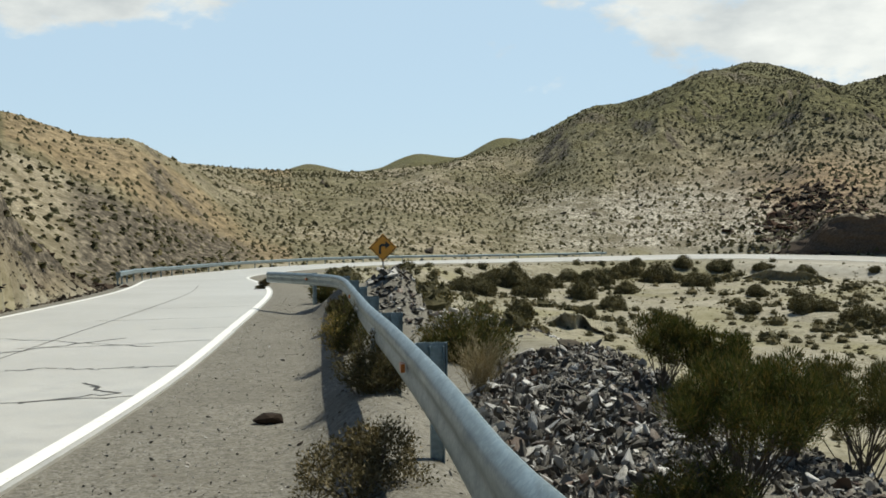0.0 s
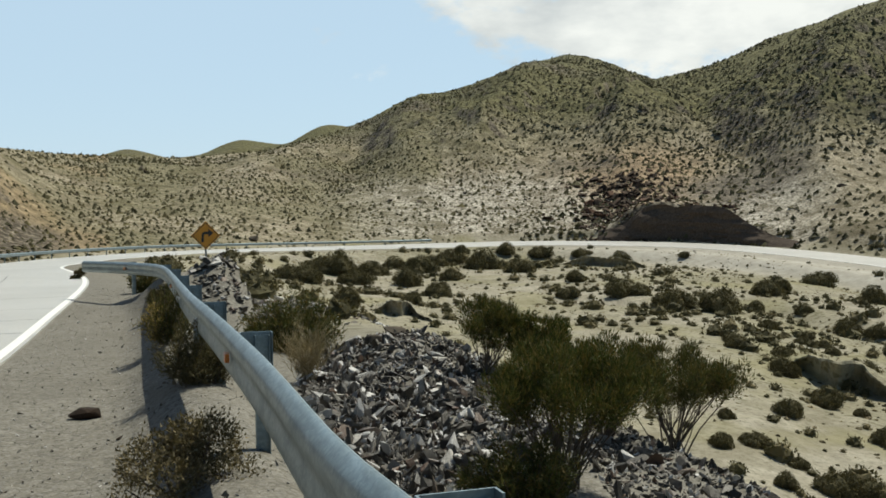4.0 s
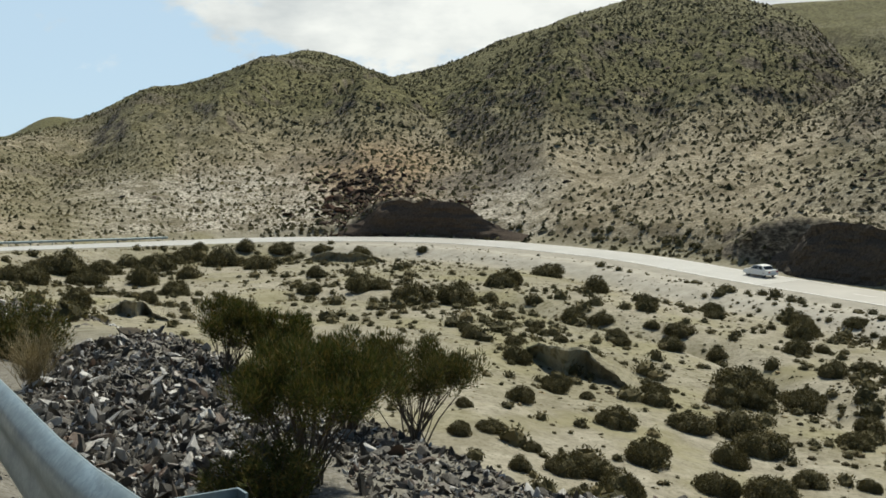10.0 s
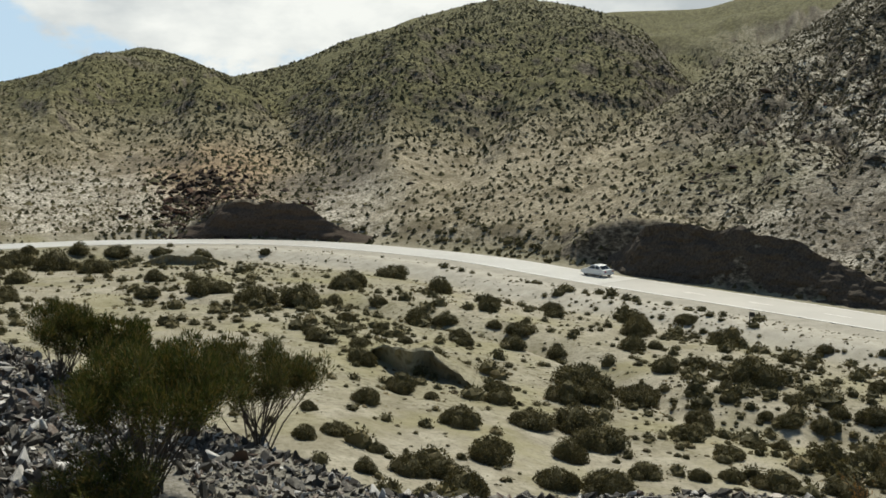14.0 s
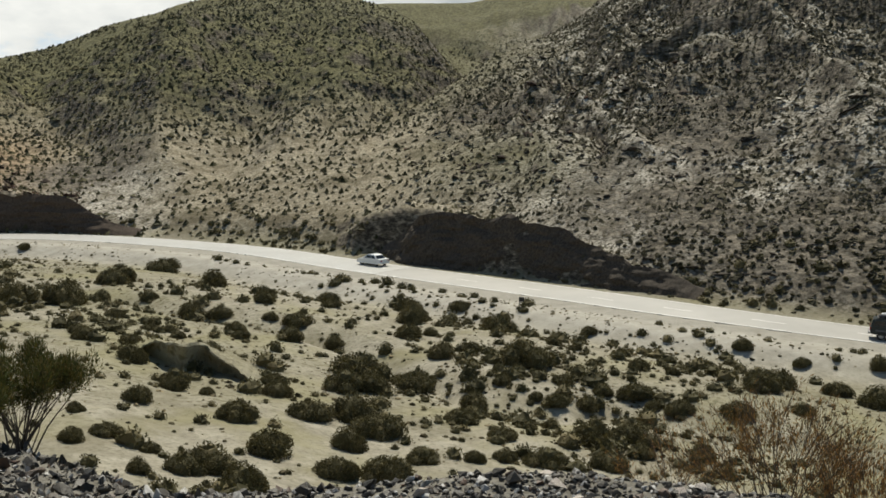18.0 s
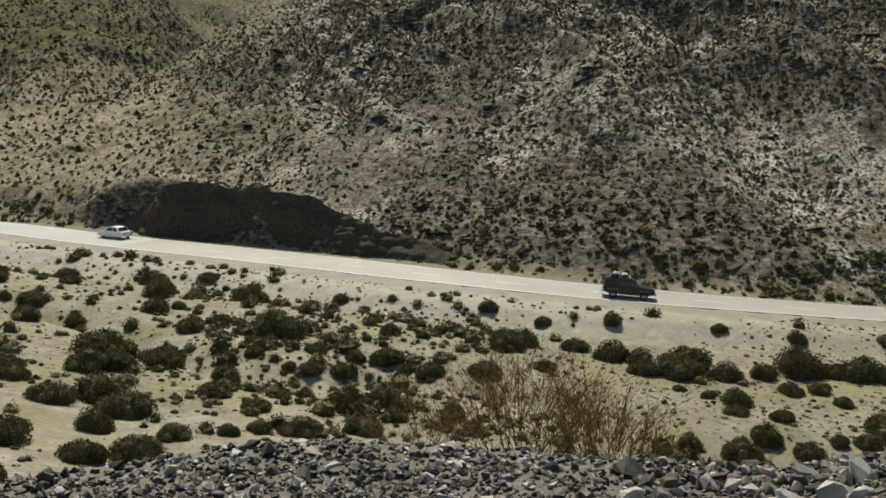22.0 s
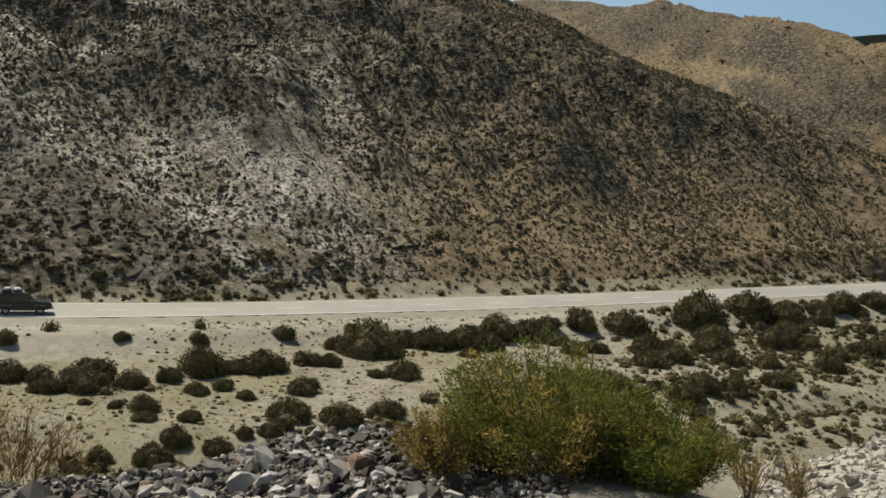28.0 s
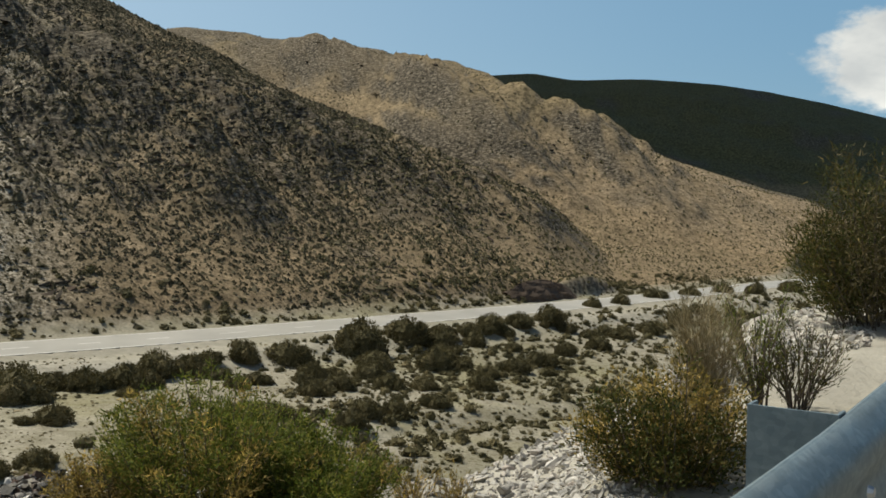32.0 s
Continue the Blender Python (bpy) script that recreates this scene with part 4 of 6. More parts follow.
# ---- guardrails ----
def along(line, s):
    """Places and directions at lengths s on a line of x, y."""
    L = np.concatenate([[0], np.cumsum(np.linalg.norm(np.diff(line[:, :2], axis=0), axis=1))])
    p = np.stack([np.interp(s, L, line[:, k]) for k in range(2)], 1)
    q = np.stack([np.interp(np.asarray(s) + 0.3, L, line[:, k]) - np.interp(np.asarray(s) - 0.3, L, line[:, k]) for k in range(2)], 1)
    return p, unit(q), L[-1]


M_ORANGE = material("orange_reflector", plain((0.55, 0.16, 0.02), 0.35))
M_BOLT = material("bolt_head", plain((0.62, 0.63, 0.63), 0.35, 0.7))


def guardrail(line, top, road_side, label, spacing, first, detail=True, near=()):
    """A W-beam on upright channel posts. top(x, y): height of the beam's top edge; road_side +1: the road lies left of the line's run."""
    foot, _, _ = along(line, [0.0])
    total = along(line, [0.0])[2]
    rail = tagged(new("guardrail"), label, "guardrail")
    rail.location = (0, 0, 0)
    s = np.arange(0, total, 0.5)
    P, D, _ = along(line, s)
    N = np.stack([-D[:, 1], D[:, 0]], 1) * road_side
    prof = ((-0.004, 0.002), (0.010, 0.006), (0.036, -0.012), (0.070, -0.036), (0.084, -0.062), (0.086, -0.092), (0.076, -0.118), (0.062, -0.142), (0.058, -0.158), (0.060, -0.174),
            (0.070, -0.198), (0.078, -0.224), (0.078, -0.254), (0.066, -0.282), (0.034, -0.306), (0.008, -0.318))
    prof = [(a * 0.75, b) for a, b in prof]
    back = [(a - 0.009, b) for a, b in prof][::-1]
    ring = list(prof) + back
    V, F = [], []
    for k in range(len(s)):
        z = float(top(*P[k]))
        for a, b in ring:
            V.append((P[k, 0] + N[k, 0] * a, P[k, 1] + N[k, 1] * a, z + b))
    m = len(ring)
    for k in range(len(s) - 1):
        for i in range(m):
            j = (i + 1) % m
            F.append((k * m + i, k * m + j, (k + 1) * m + j, (k + 1) * m + i))
    F.append(tuple(range(m)))
    F.append(tuple(range((len(s) - 1) * m, len(s) * m))[::-1])
    me = mesh_from("beam", V, F, M_GALV)
    bm = bmesh.new()
    bm.from_mesh(me)
    bmesh.ops.recalc_face_normals(bm, faces=bm.faces)
    bm.to_mesh(me)
    bm.free()
    me.polygons.foreach_set("use_smooth", [len(p.vertices) == 4 for p in me.polygons])
    child("beam", me, rail, "grey galvanised corrugated beam")
    # one channel-shaped spacer block, web across the rail, on a slender post
    def channel(name, w, fl, t, h):
        bm = bmesh.new()
        out = ((0, 0), (0, fl), (t, fl), (t, t), (w - t, t), (w - t, fl), (w, fl), (w, 0))
        lo = [bm.verts.new((-a - 0.012, b, -h)) for a, b in out]
        hi = [bm.verts.new((-a - 0.012, b, 0.0)) for a, b in out]
        for i in range(8):
            j = (i + 1) % 8
            bm.faces.new((lo[i], lo[j], hi[j], hi[i]))
        bm.faces.new(hi)
        bm.faces.new(lo[::-1])
        bmesh.ops.recalc_face_normals(bm, faces=bm.faces)
        me = bpy.data.meshes.new(name)
        bm.to_mesh(me)
        bm.free()
        me.materials.append(M_GALV)
        return me

    block_me, post_me = channel("spacer_block", 0.22, 0.06, 0.007, 0.36), channel("post", 0.10, 0.05, 0.006, 1.35)
    bm = bmesh.new()
    bmesh.ops.create_cone(bm, cap_ends=True, segments=8, radius1=0.016, radius2=0.012, depth=0.014)
    bolt_me = bpy.data.meshes.new("bolt")
    bm.to_mesh(bolt_me)
    bm.free()
    bolt_me.materials.append(M_BOLT)
    bm = bmesh.new()
    bmesh.ops.create_cube(bm, size=1.0)
    bmesh.ops.scale(bm, vec=(0.03, 0.11, 0.06), verts=bm.verts)
    bmesh.ops.bevel(bm, geom=bm.edges[:], offset=0.008, segments=1)
    refl_me = bpy.data.meshes.new("reflector")
    bm.to_mesh(refl_me)
    bm.free()
    refl_me.materials.append(M_ORANGE)
    for k, q in enumerate(list(near) + list(np.arange(first, total - 0.4, spacing))):
        p, d, _ = along(line, [q])
        p, d = p[0], d[0]
        n = np.array((-d[1], d[0])) * road_side
        z = float(top(*p))
        rot = math.atan2(n[1], n[0])
        child("spacer_block", block_me, rail, "", pose(p[0], p[1], z + 0.012, 0, 0, math.degrees(rot)))
        child("post", post_me, rail, "", pose(p[0] - n[0] * 0.10 - n[1] * 0.011, p[1] - n[1] * 0.10 + n[0] * 0.011, z - 0.012, 0, 0, math.degrees(rot)))
        if detail:
            b = child("bolt", bolt_me, rail, "", pose(p[0] + n[0] * 0.066, p[1] + n[1] * 0.066, z - 0.158, 0, 90, math.degrees(rot)))
            if k % 3 == 1:
                child("reflector", refl_me, rail, "small orange reflector", pose(p[0] + n[0] * 0.076, p[1] + n[1] * 0.076, z - 0.158, 0, 0, math.degrees(rot)))
    return rail


near_line = RAIL_LINE[:, :2]
_len = np.concatenate([[0], np.cumsum(np.linalg.norm(np.diff(near_line, axis=0), axis=1))])
RAIL_POSTS = [float(_len[np.argmin((near_line[:, 0] - a) ** 2 + (near_line[:, 1] - b) ** 2)]) for a, b in ((9.0, -10.8), (5.4, -6.0), (2.2, -1.58), (0.37, 2.65), (-0.22, 7.5), (-0.66, 11.1))]
guardrail(near_line, lambda x, y: -0.0506 * y + 1.14, 1, "grey galvanised steel guardrail beside the gravel shoulder", 3.9, RAIL_POSTS[-1] + 3.9, near=RAIL_POSTS)
_k = np.where((ROAD[:, 1] > 64) & (ROAD[:, 0] < 30))[0]
_k = _k[ROAD[_k, 0] < 28]
far_line = ROAD[_k, :2] - ROAD_RIGHT[_k] * 4.5
_far_z = ROAD[_k, 2]


def far_top(x, y):
    return _far_z[np.argmin((far_line[:, 0] - x) ** 2 + (far_line[:, 1] - y) ** 2)] + 0.72


guardrail(far_line, far_top, -1, "grey steel guardrail along the outside of the road bend", 4.0, 0.6, detail=False)

# ---- shrubs of the valley floor: x, y, width ----
VALLEY_A = ((2.0, 110.7, 3.4), (3.6, 109.9, 3.4), (6.2, 128.4, 3.3), (7.2, 122.8, 4.5), (6.2, 90.3, 2.8), (9.1, 115.4, 3.6), (11.9, 126.7, 4.0), (15.6, 135.4, 3.5), (14.5, 115.3, 3.6), (12.8, 98.2, 2.1), (18.8, 132.9, 4.2),
            (16.5, 105.2, 2.8), (20.6, 122.5, 2.6), (24.8, 147.9, 4.7), (27.6, 154.3, 2.4), (27.8, 138.7, 5.1), (34.9, 156.9, 3.3), (30.8, 132.0, 4.2), (40.0, 156.7, 3.8), (29.6, 104.6, 2.3), (33.7, 116.5, 2.5), (34.0, 101.7, 2.8),
            (50.0, 149.4, 3.7), (34.9, 104.1, 2.8), (36.5, 103.5, 2.3), (35.9, 101.3, 2.2), (37.2, 95.5, 4.2), (58.0, 145.3, 1.6), (38.2, 87.0, 3.9), (19.5, 44.3, 1.3), (21.8, 49.1, 1.0), (31.3, 68.5, 1.9), (44.4, 93.5, 1.9))
VALLEY_B = ((21.5, 44.9, 1.5), (48.7, 100.0, 3.5), (33.8, 67.2, 1.6), (20.1, 39.5, 1.1), (26.3, 51.5, 1.8), (22.3, 42.7, 1.1), (47.3, 90.1, 1.8), (34.8, 63.9, 1.9), (30.2, 55.0, 1.6), (38.9, 69.9, 1.2), (22.5, 39.9, 1.9),
            (47.0, 82.3, 2.5), (31.5, 53.4, 1.1), (37.6, 62.9, 1.9), (58.8, 98.3, 3.6), (23.9, 39.6, 1.9), (48.8, 80.6, 2.2), (29.8, 47.6, 2.2), (44.6, 71.2, 1.7), (56.2, 84.8, 2.4), (27.9, 41.9, 2.6), (51.7, 77.0, 1.4),
            (35.9, 53.0, 2.0), (47.5, 68.1, 2.2), (52.6, 74.2, 2.8), (34.9, 48.1, 2.5), (64.5, 86.0, 2.2), (51.5, 68.0, 1.8), (29.3, 38.5, 2.0), (41.6, 53.8, 2.8), (33.0, 42.6, 2.0), (37.3, 47.3, 2.7), (43.4, 53.3, 2.5))
VALLEY_C = ((36.6, 44.5, 3.0), (31.4, 37.6, 2.3), (61.8, 70.2, 2.9), (46.4, 52.7, 2.9), (35.1, 39.2, 1.9), (59.2, 65.1, 1.4), (53.9, 57.8, 2.5), (73.5, 76.4, 2.2), (43.2, 44.8, 1.8), (57.3, 58.3, 1.5), (48.5, 49.0, 2.1),
            (37.4, 37.8, 1.2), (68.5, 66.5, 3.5), (53.7, 52.0, 1.2), (51.8, 49.7, 1.3), (42.7, 40.9, 1.7), (39.3, 37.5, 1.4), (57.3, 52.5, 3.4), (45.9, 42.0, 1.0), (51.8, 46.7, 1.1), (40.6, 35.9, 2.2), (65.3, 57.1, 1.3),
            (47.8, 41.8, 1.2), (55.8, 47.8, 1.5), (65.3, 54.8, 1.1), (74.3, 60.8, 1.5), (54.2, 44.3, 1.8), (62.7, 50.9, 0.9), (46.7, 37.7, 2.8), (57.1, 45.4, 1.5), (43.5, 34.2, 2.0), (58.3, 43.6, 2.3), (64.6, 48.1, 1.7))
VALLEY_D = ((47.1, 34.7, 1.4), (57.3, 41.5, 1.3), (65.6, 45.8, 1.2), (57.9, 39.8, 2.2), (50.0, 32.9, 1.5), (69.1, 44.2, 1.5), (60.1, 36.9, 2.2), (78.7, 48.1, 1.4), (67.3, 39.5, 2.4), (70.1, 39.6, 2.1), (79.1, 43.0, 1.2),
            (64.0, 34.6, 1.5), (71.9, 33.3, 2.5), (82.4, 38.1, 1.4), (69.0, 29.5, 2.3), (66.6, 26.0, 0.9), (70.4, 27.3, 3.1), (57.3, 21.7, 1.6), (66.3, 23.9, 1.1), (86.6, 30.4, 1.2), (72.8, 25.0, 2.8), (65.9, 22.0, 2.2),
            (63.4, 21.0, 1.6), (57.8, 18.8, 2.5), (75.3, 23.1, 2.0), (60.3, 18.2, 2.0), (64.6, 18.6, 1.7), (72.4, 20.4, 1.8), (89.3, 24.9, 1.4), (78.3, 21.8, 3.2), (60.5, 15.8, 1.9), (74.4, 19.0, 1.6), (80.1, 19.6, 1.7))
VALLEY_E = ((63.0, 14.9, 1.3), (72.3, 16.9, 1.5), (81.1, 17.6, 2.8), (63.9, 13.3, 2.0), (94.2, 18.5, 1.7), (67.8, 13.0, 2.9), (75.3, 13.5, 2.6), (85.5, 14.9, 1.8), (65.1, 10.9, 1.5), (86.0, 13.2, 1.8), (68.0, 9.8, 2.8),
            (96.1, 11.0, 4.5), (92.7, 10.4, 4.6), (82.8, 9.0, 1.5), (70.4, 7.1, 2.6), (98.9, 8.6, 3.1), (83.2, 7.0, 3.2), (99.1, 5.7, 4.6), (100.2, 2.3, 4.7), (100.2, 0.4, 3.1), (105.2, -0.5, 4.4), (106.2, -4.0, 4.4),
            (109.1, -5.5, 2.8), (104.6, -6.3, 2.2), (111.1, -9.3, 3.5), (86.4, -7.8, 3.1), (102.8, -9.6, 2.9), (85.2, -9.9, 2.7), (112.2, -13.8, 5.3), (97.7, -14.5, 3.1), (100.6, -17.1, 3.2), (84.9, -15.3, 2.7), (118.6, -22.8, 6.3))
VALLEY_F = ((112.7, -22.9, 4.8), (101.6, -22.3, 3.2), (90.3, -20.3, 2.9), (124.1, -29.3, 5.3), (102.0, -25.8, 2.7), (95.2, -25.1, 3.1), (124.5, -32.9, 4.7), (118.0, -31.8, 3.8), (130.3, -38.8, 4.2), (126.8, -38.5, 3.4), (104.4, -32.3, 3.4),
            (134.3, -43.1, 4.4), (113.7, -39.2, 3.7), (137.6, -48.2, 3.8), (118.2, -44.2, 3.3), (141.4, -53.7, 4.7), (125.4, -49.9, 3.5), (161.8, -69.2, 3.6), (130.2, -56.6, 3.7), (167.3, -76.7, 3.8), (138.4, -63.5, 3.9), (145.2, -71.2, 4.2),
            (179.2, -88.9, 4.1), (155.8, -81.3, 4.6), (186.1, -99.4, 4.4), (163.4, -90.5, 4.8), (193.7, -111.0, 4.6), (193.4, -118.4, 4.7), (201.8, -131.7, 5.0))
VALLEY_G = ((61.2, 81.2, 1.9), (54.9, 82.7, 2.1), (63.5, 72.1, 2.7), (48.9, 54.9, 3.0), (31.3, 56.7, 1.8), (23.5, 37.3, 2.1), (49.1, 37.3, 1.8), (43.5, 69.0, 1.5), (38.1, 72.8, 1.2), (63.0, 116.5, 3.7), (51.0, 103.0, 3.2), (45.8, 155.0, 3.0), (22.0, 143.9, 3.4), (3.8, 115.5, 3.2), (31.7, 70.4, 1.6), (38.3, 78.4, 1.6), (39.8, 75.3, 1.4), (70.8, 81.0, 3.0), (56.9, 65.1, 2.4), (37.6, 55.7, 1.8), (44.6, 56.1, 4.1), (31.4, 62.5, 2.3), (71.9, 31.0, 2.2), (73.5, 28.5, 3.0), (72.3, 36.5, 1.7), (52.3, 45.5, 1.7), (48.9, 35.7, 1.5), (127.9, -34.7, 3.7), (106.0, -15.4, 3.0), (106.9, -21.3, 4.1), (113.1, -30.1, 4.4))
VALLEY = (VALLEY_A, VALLEY_B, VALLEY_C, VALLEY_D, VALLEY_E, VALLEY_F, VALLEY_G)


def make_shrub_kinds():
    kinds = []
    for k in range(8):
        v, f = shrub_crown(100 + k, 5200, 0.66 + 0.05 * (k % 4), 0.42)
        crown = mesh_arrays("crown", v, f, M_SHRUB)
        g = np.random.default_rng(300 + k)
        st = []
        for _ in range(7):
            a, q = g.uniform(0, 6.28), g.uniform(0.12, 0.32)
            st.append(tube([(0, 0, -0.12), (q * 0.4 * math.cos(a), q * 0.4 * math.sin(a), 0.05), (q * math.cos(a), q * math.sin(a), 0.22)], 0.022, 0.008))
        v, f = join(st)
        kinds.append((crown, mesh_arrays("trunk", v, f, M_STEM)))
    return kinds


SHRUB_KINDS = make_shrub_kinds()


def shrub(x, y, w, k, label="rounded dark olive desert shrub on pale sand"):
    ob = tagged(new("shrub"), label, "shrub", "shrubs of the valley")
    crown, stems = SHRUB_KINDS[k % len(SHRUB_KINDS)]
    child("crown", crown, ob)
    child("trunk", stems, ob)
    g = np.random.default_rng(int(abs(x * 131 + y * 17)) + k)
    ob.matrix_basis = Matrix.LocRotScale((x, y, float(ground(x, y)) - 0.03 * w), Euler((0, 0, g.uniform(0, 6.28))), (w * 1.12, w * 1.12 * g.uniform(0.85, 1.1), w * g.uniform(1.15, 1.5)))
    return ob


_i = 0
for sector in VALLEY:
    for x, y, w in sector:
        w *= 1.28 if 58 < math.degrees(math.atan2(x, y)) < 84 and road_near(x, y)[0][0] < 24 else 1.0
        shrub(x, y, w, _i * 5 + 3)
        _i += 1


def roadside_shrubs():
    g = np.random.default_rng(61)
    idx = np.where((ROAD[:, 0] > 100) & (ROAD[:, 1] < 22) & (ROAD[:, 1] > -120))[0]
    for k in range(64):
        i = int(g.choice(idx))
        o = g.uniform(11.5, 21) if k % 3 else g.uniform(21, 40)
        p = ROAD[i, :2] + ROAD_RIGHT[i] * o
        shrub(p[0], p[1], g.uniform(1.5, 3.2), k, "dark olive shrub in a band below the road")


roadside_shrubs()


# ---- low scrub joined: too many to count ----
def free_of_road(x, y, gap):
    d, side, _ = road_near(x, y)
    return d > gap, side, d




def earth_bank(a0, a1, r0, r1, h, seed):
    """A stream-cut bank: an overhanging earth face with a lip that runs out behind."""
    g = np.random.default_rng(seed)
    n = 46
    t = np.linspace(0, 1, n)
    az = a0 + (a1 - a0) * t
    r = r0 + (r1 - r0) * t + vnoise(t * 5, t * 0 + seed, seed) * 1.5 + vnoise(t * 17, t * 0, seed + 1) * 0.35
    hh = h * np.sin(np.pi * np.clip(t, 0.02, 0.98)) ** 1.1 * (0.70 + 0.45 * vnoise(t * 4, t * 0, seed + 2))
    prof = ((0.75, -0.6), (0.85, 0.1), (0.62, 0.5), (0.0, 0.93), (0.10, 1.0), (1.6, 0.84), (5.0, 0.42), (9.5, -0.25))
    V, F = [], []
    m = len(prof)
    for k in range(n):
        dx, dy = math.sin(radians(az[k])), math.cos(radians(az[k]))
        zb = float(ground(dx * r[k], dy * r[k]))
        for i, (o, q) in enumerate(prof):
            rr = r[k] + o + g.normal() * 0.06
            z = zb + q * hh[k] if i < 5 else max(zb, float(ground(dx * rr, dy * rr))) + q * hh[k]
            V.append((dx * rr, dy * rr, z + g.normal() * 0.04))
    for k in range(n - 1):
        for i in range(m - 1):
            F.append((k * m + i, (k + 1) * m + i, (k + 1) * m + i + 1, k * m + i + 1))
    me = mesh_from("earth_bank", V, F, M_GROUND, False)
    tagged(new("earth_bank", me), "low eroded earth bank of a dry stream bed", "bank", kind="structure")


for _k, _b in enumerate(((26.4, 33.4, 72.0, 65.0, 1.9), (15.3, 19.8, 149.0, 147.0, 3.3), (5.4, 8.8, 89.0, 86.0, 1.5))):
    earth_bank(*_b, 60 + _k)


def tussock_shape(seed, seg, rings):
    g = np.random.default_rng(seed)
    v, f = dome(g, rings, seg, 0.26)
    return v * (0.5, 0.5, 0.46), f


def small_crown(seed):
    g = np.random.default_rng(seed)
    v, f = dome(g, 3, 7, 0.16)
    m = 76
    way = unit(g.normal(size=(m, 3)))
    way[:, 2] = np.abs(way[:, 2])
    b = blades(way * (0.44, 0.44, 0.46) * g.uniform(0.8, 1.02, (m, 1)), unit(way + g.normal(size=(m, 3)) * 0.5 + (0, 0, 0.3)), g.uniform(0.06, 0.12, m), g.uniform(0.055, 0.09, m), g)
    return join([(v * (0.35, 0.35, 0.37), f), b])


def low_scrub():
    g = np.random.default_rng(21)
    shapes = []
    for k in range(6):
        shapes.append(small_crown(500 + k))
    n = 19000
    az, u = np.concatenate([g.uniform(-6, 128, 14000), g.uniform(90, 128, 5000)]), g.uniform(0, 1, n)
    fr = np.interp(az, FAR_AZ, FAR_R)
    r = 11 + (fr - 11) * np.sqrt(u)
    x, y = r * np.sin(np.radians(az)), r * np.cos(np.radians(az))
    ok, side, d = free_of_road(x, y, 7.5)
    ok &= (side > 0) & (r > table(az, BERM, 1) + 1.5) & ((r > 24) | (az > 14))
    cl = fbm(x, y, 16, 3, 91)
    bare = np.interp(az, (10, 25, 50, 62, 84, 94, 100), (-0.06, -0.02, 0.02, 0.14, 0.16, -0.1, -0.42))
    ok &= (cl + 0.45 * g.uniform(-1, 1, n)) > bare + 0.10 * (d < 16)
    x, y, az, r = x[ok], y[ok], az[ok], r[ok]
    w = np.clip(g.lognormal(-0.45, 0.58, len(x)), 0.22, 2.2) * np.interp(az, (90, 104, 126), (1, 0.85, 1.05))
    P = np.stack([x, y, ground(x, y) - 0.03 * w], 1)
    # a fringe of bushes along the far road's foot of the slope
    m = 2600
    i = g.choice(np.where((ROAD[:, 0] > 30) & (ROAD[:, 1] > -150))[0], m)
    o = 5.6 + np.abs(g.normal(0, 5.5, m))
    fx, fy = ROAD[i, 0] - ROAD_RIGHT[i, 0] * o, ROAD[i, 1] - ROAD_RIGHT[i, 1] * o
    keep = (table(np.degrees(np.arctan2(fx, fy)), CUT, 1, 0.3) < 1.6) & (fbm(fx, fy, 9, 2, 107) + g.uniform(-0.4, 0.4, m) > 0.0)
    fx, fy = fx[keep], fy[keep]
    fw = np.clip(g.lognormal(-0.1, 0.45, len(fx)), 0.4, 2.2)
    P = np.vstack([P, np.stack([fx, fy, ground(fx, fy) - 0.03 * fw], 1)])
    w = np.concatenate([w, fw])
    v, f = scatter(shapes, P, w, g, 0.06)
    tagged(new("low_scrub", mesh_arrays("low_scrub", v, f, M_SHRUB)), "small olive scrub bushes dotted over the valley floor", "scrub", kind="stuff")

    m = 420
    a, q = np.radians(g.uniform(119, 131, m)), g.uniform(15, 60, m)
    x, y = q * np.sin(a), q * np.cos(a)
    ok = free_of_road(x, y, 7.0)[0] & (y - np.interp(x, near_line[::-1, 0], near_line[::-1, 1]) > 1.0)
    x, y = x[ok], y[ok]
    w = np.clip(g.lognormal(-0.5, 0.4, len(x)), 0.25, 1.3)
    v, f = scatter(shapes, np.stack([x, y, ground(x, y) - 0.03 * w], 1), w, g, 0.06)
    tagged(new("low_scrub", mesh_arrays("low_scrub", v, f, M_SHRUB)), "low olive scrub on the slope below the guardrail", "scrub", kind="stuff")
    n = 30000
    az, u = g.uniform(-4, 127, n), g.uniform(0, 1, n)
    fr = np.interp(az, FAR_AZ, FAR_R)
    r = 30 + (fr - 30) * np.sqrt(u)
    x, y = r * np.sin(np.radians(az)), r * np.cos(np.radians(az))
    ok, side, d = free_of_road(x, y, 6.0)
    ok &= (side > 0) & (fbm(x, y, 11, 3, 93) + 0.6 * g.uniform(-1, 1, n) > -0.05)
    x, y = x[ok], y[ok]
    w = np.clip(g.lognormal(-1.3, 0.45, len(x)), 0.1, 0.7)
    v, f = scatter([tussock_shape(760 + k, 6, 2) for k in range(5)], np.stack([x, y, ground(x, y) - 0.02], 1), w * 0.8, g, 0.1, g.uniform(0.4, 0.8, len(x)))
    tagged(new("dry_tufts", mesh_arrays("dry_tufts", v, f, M_LITTER)), "small dry tufts strewn over the sandy valley floor", "scrub", kind="stuff")


low_scrub()


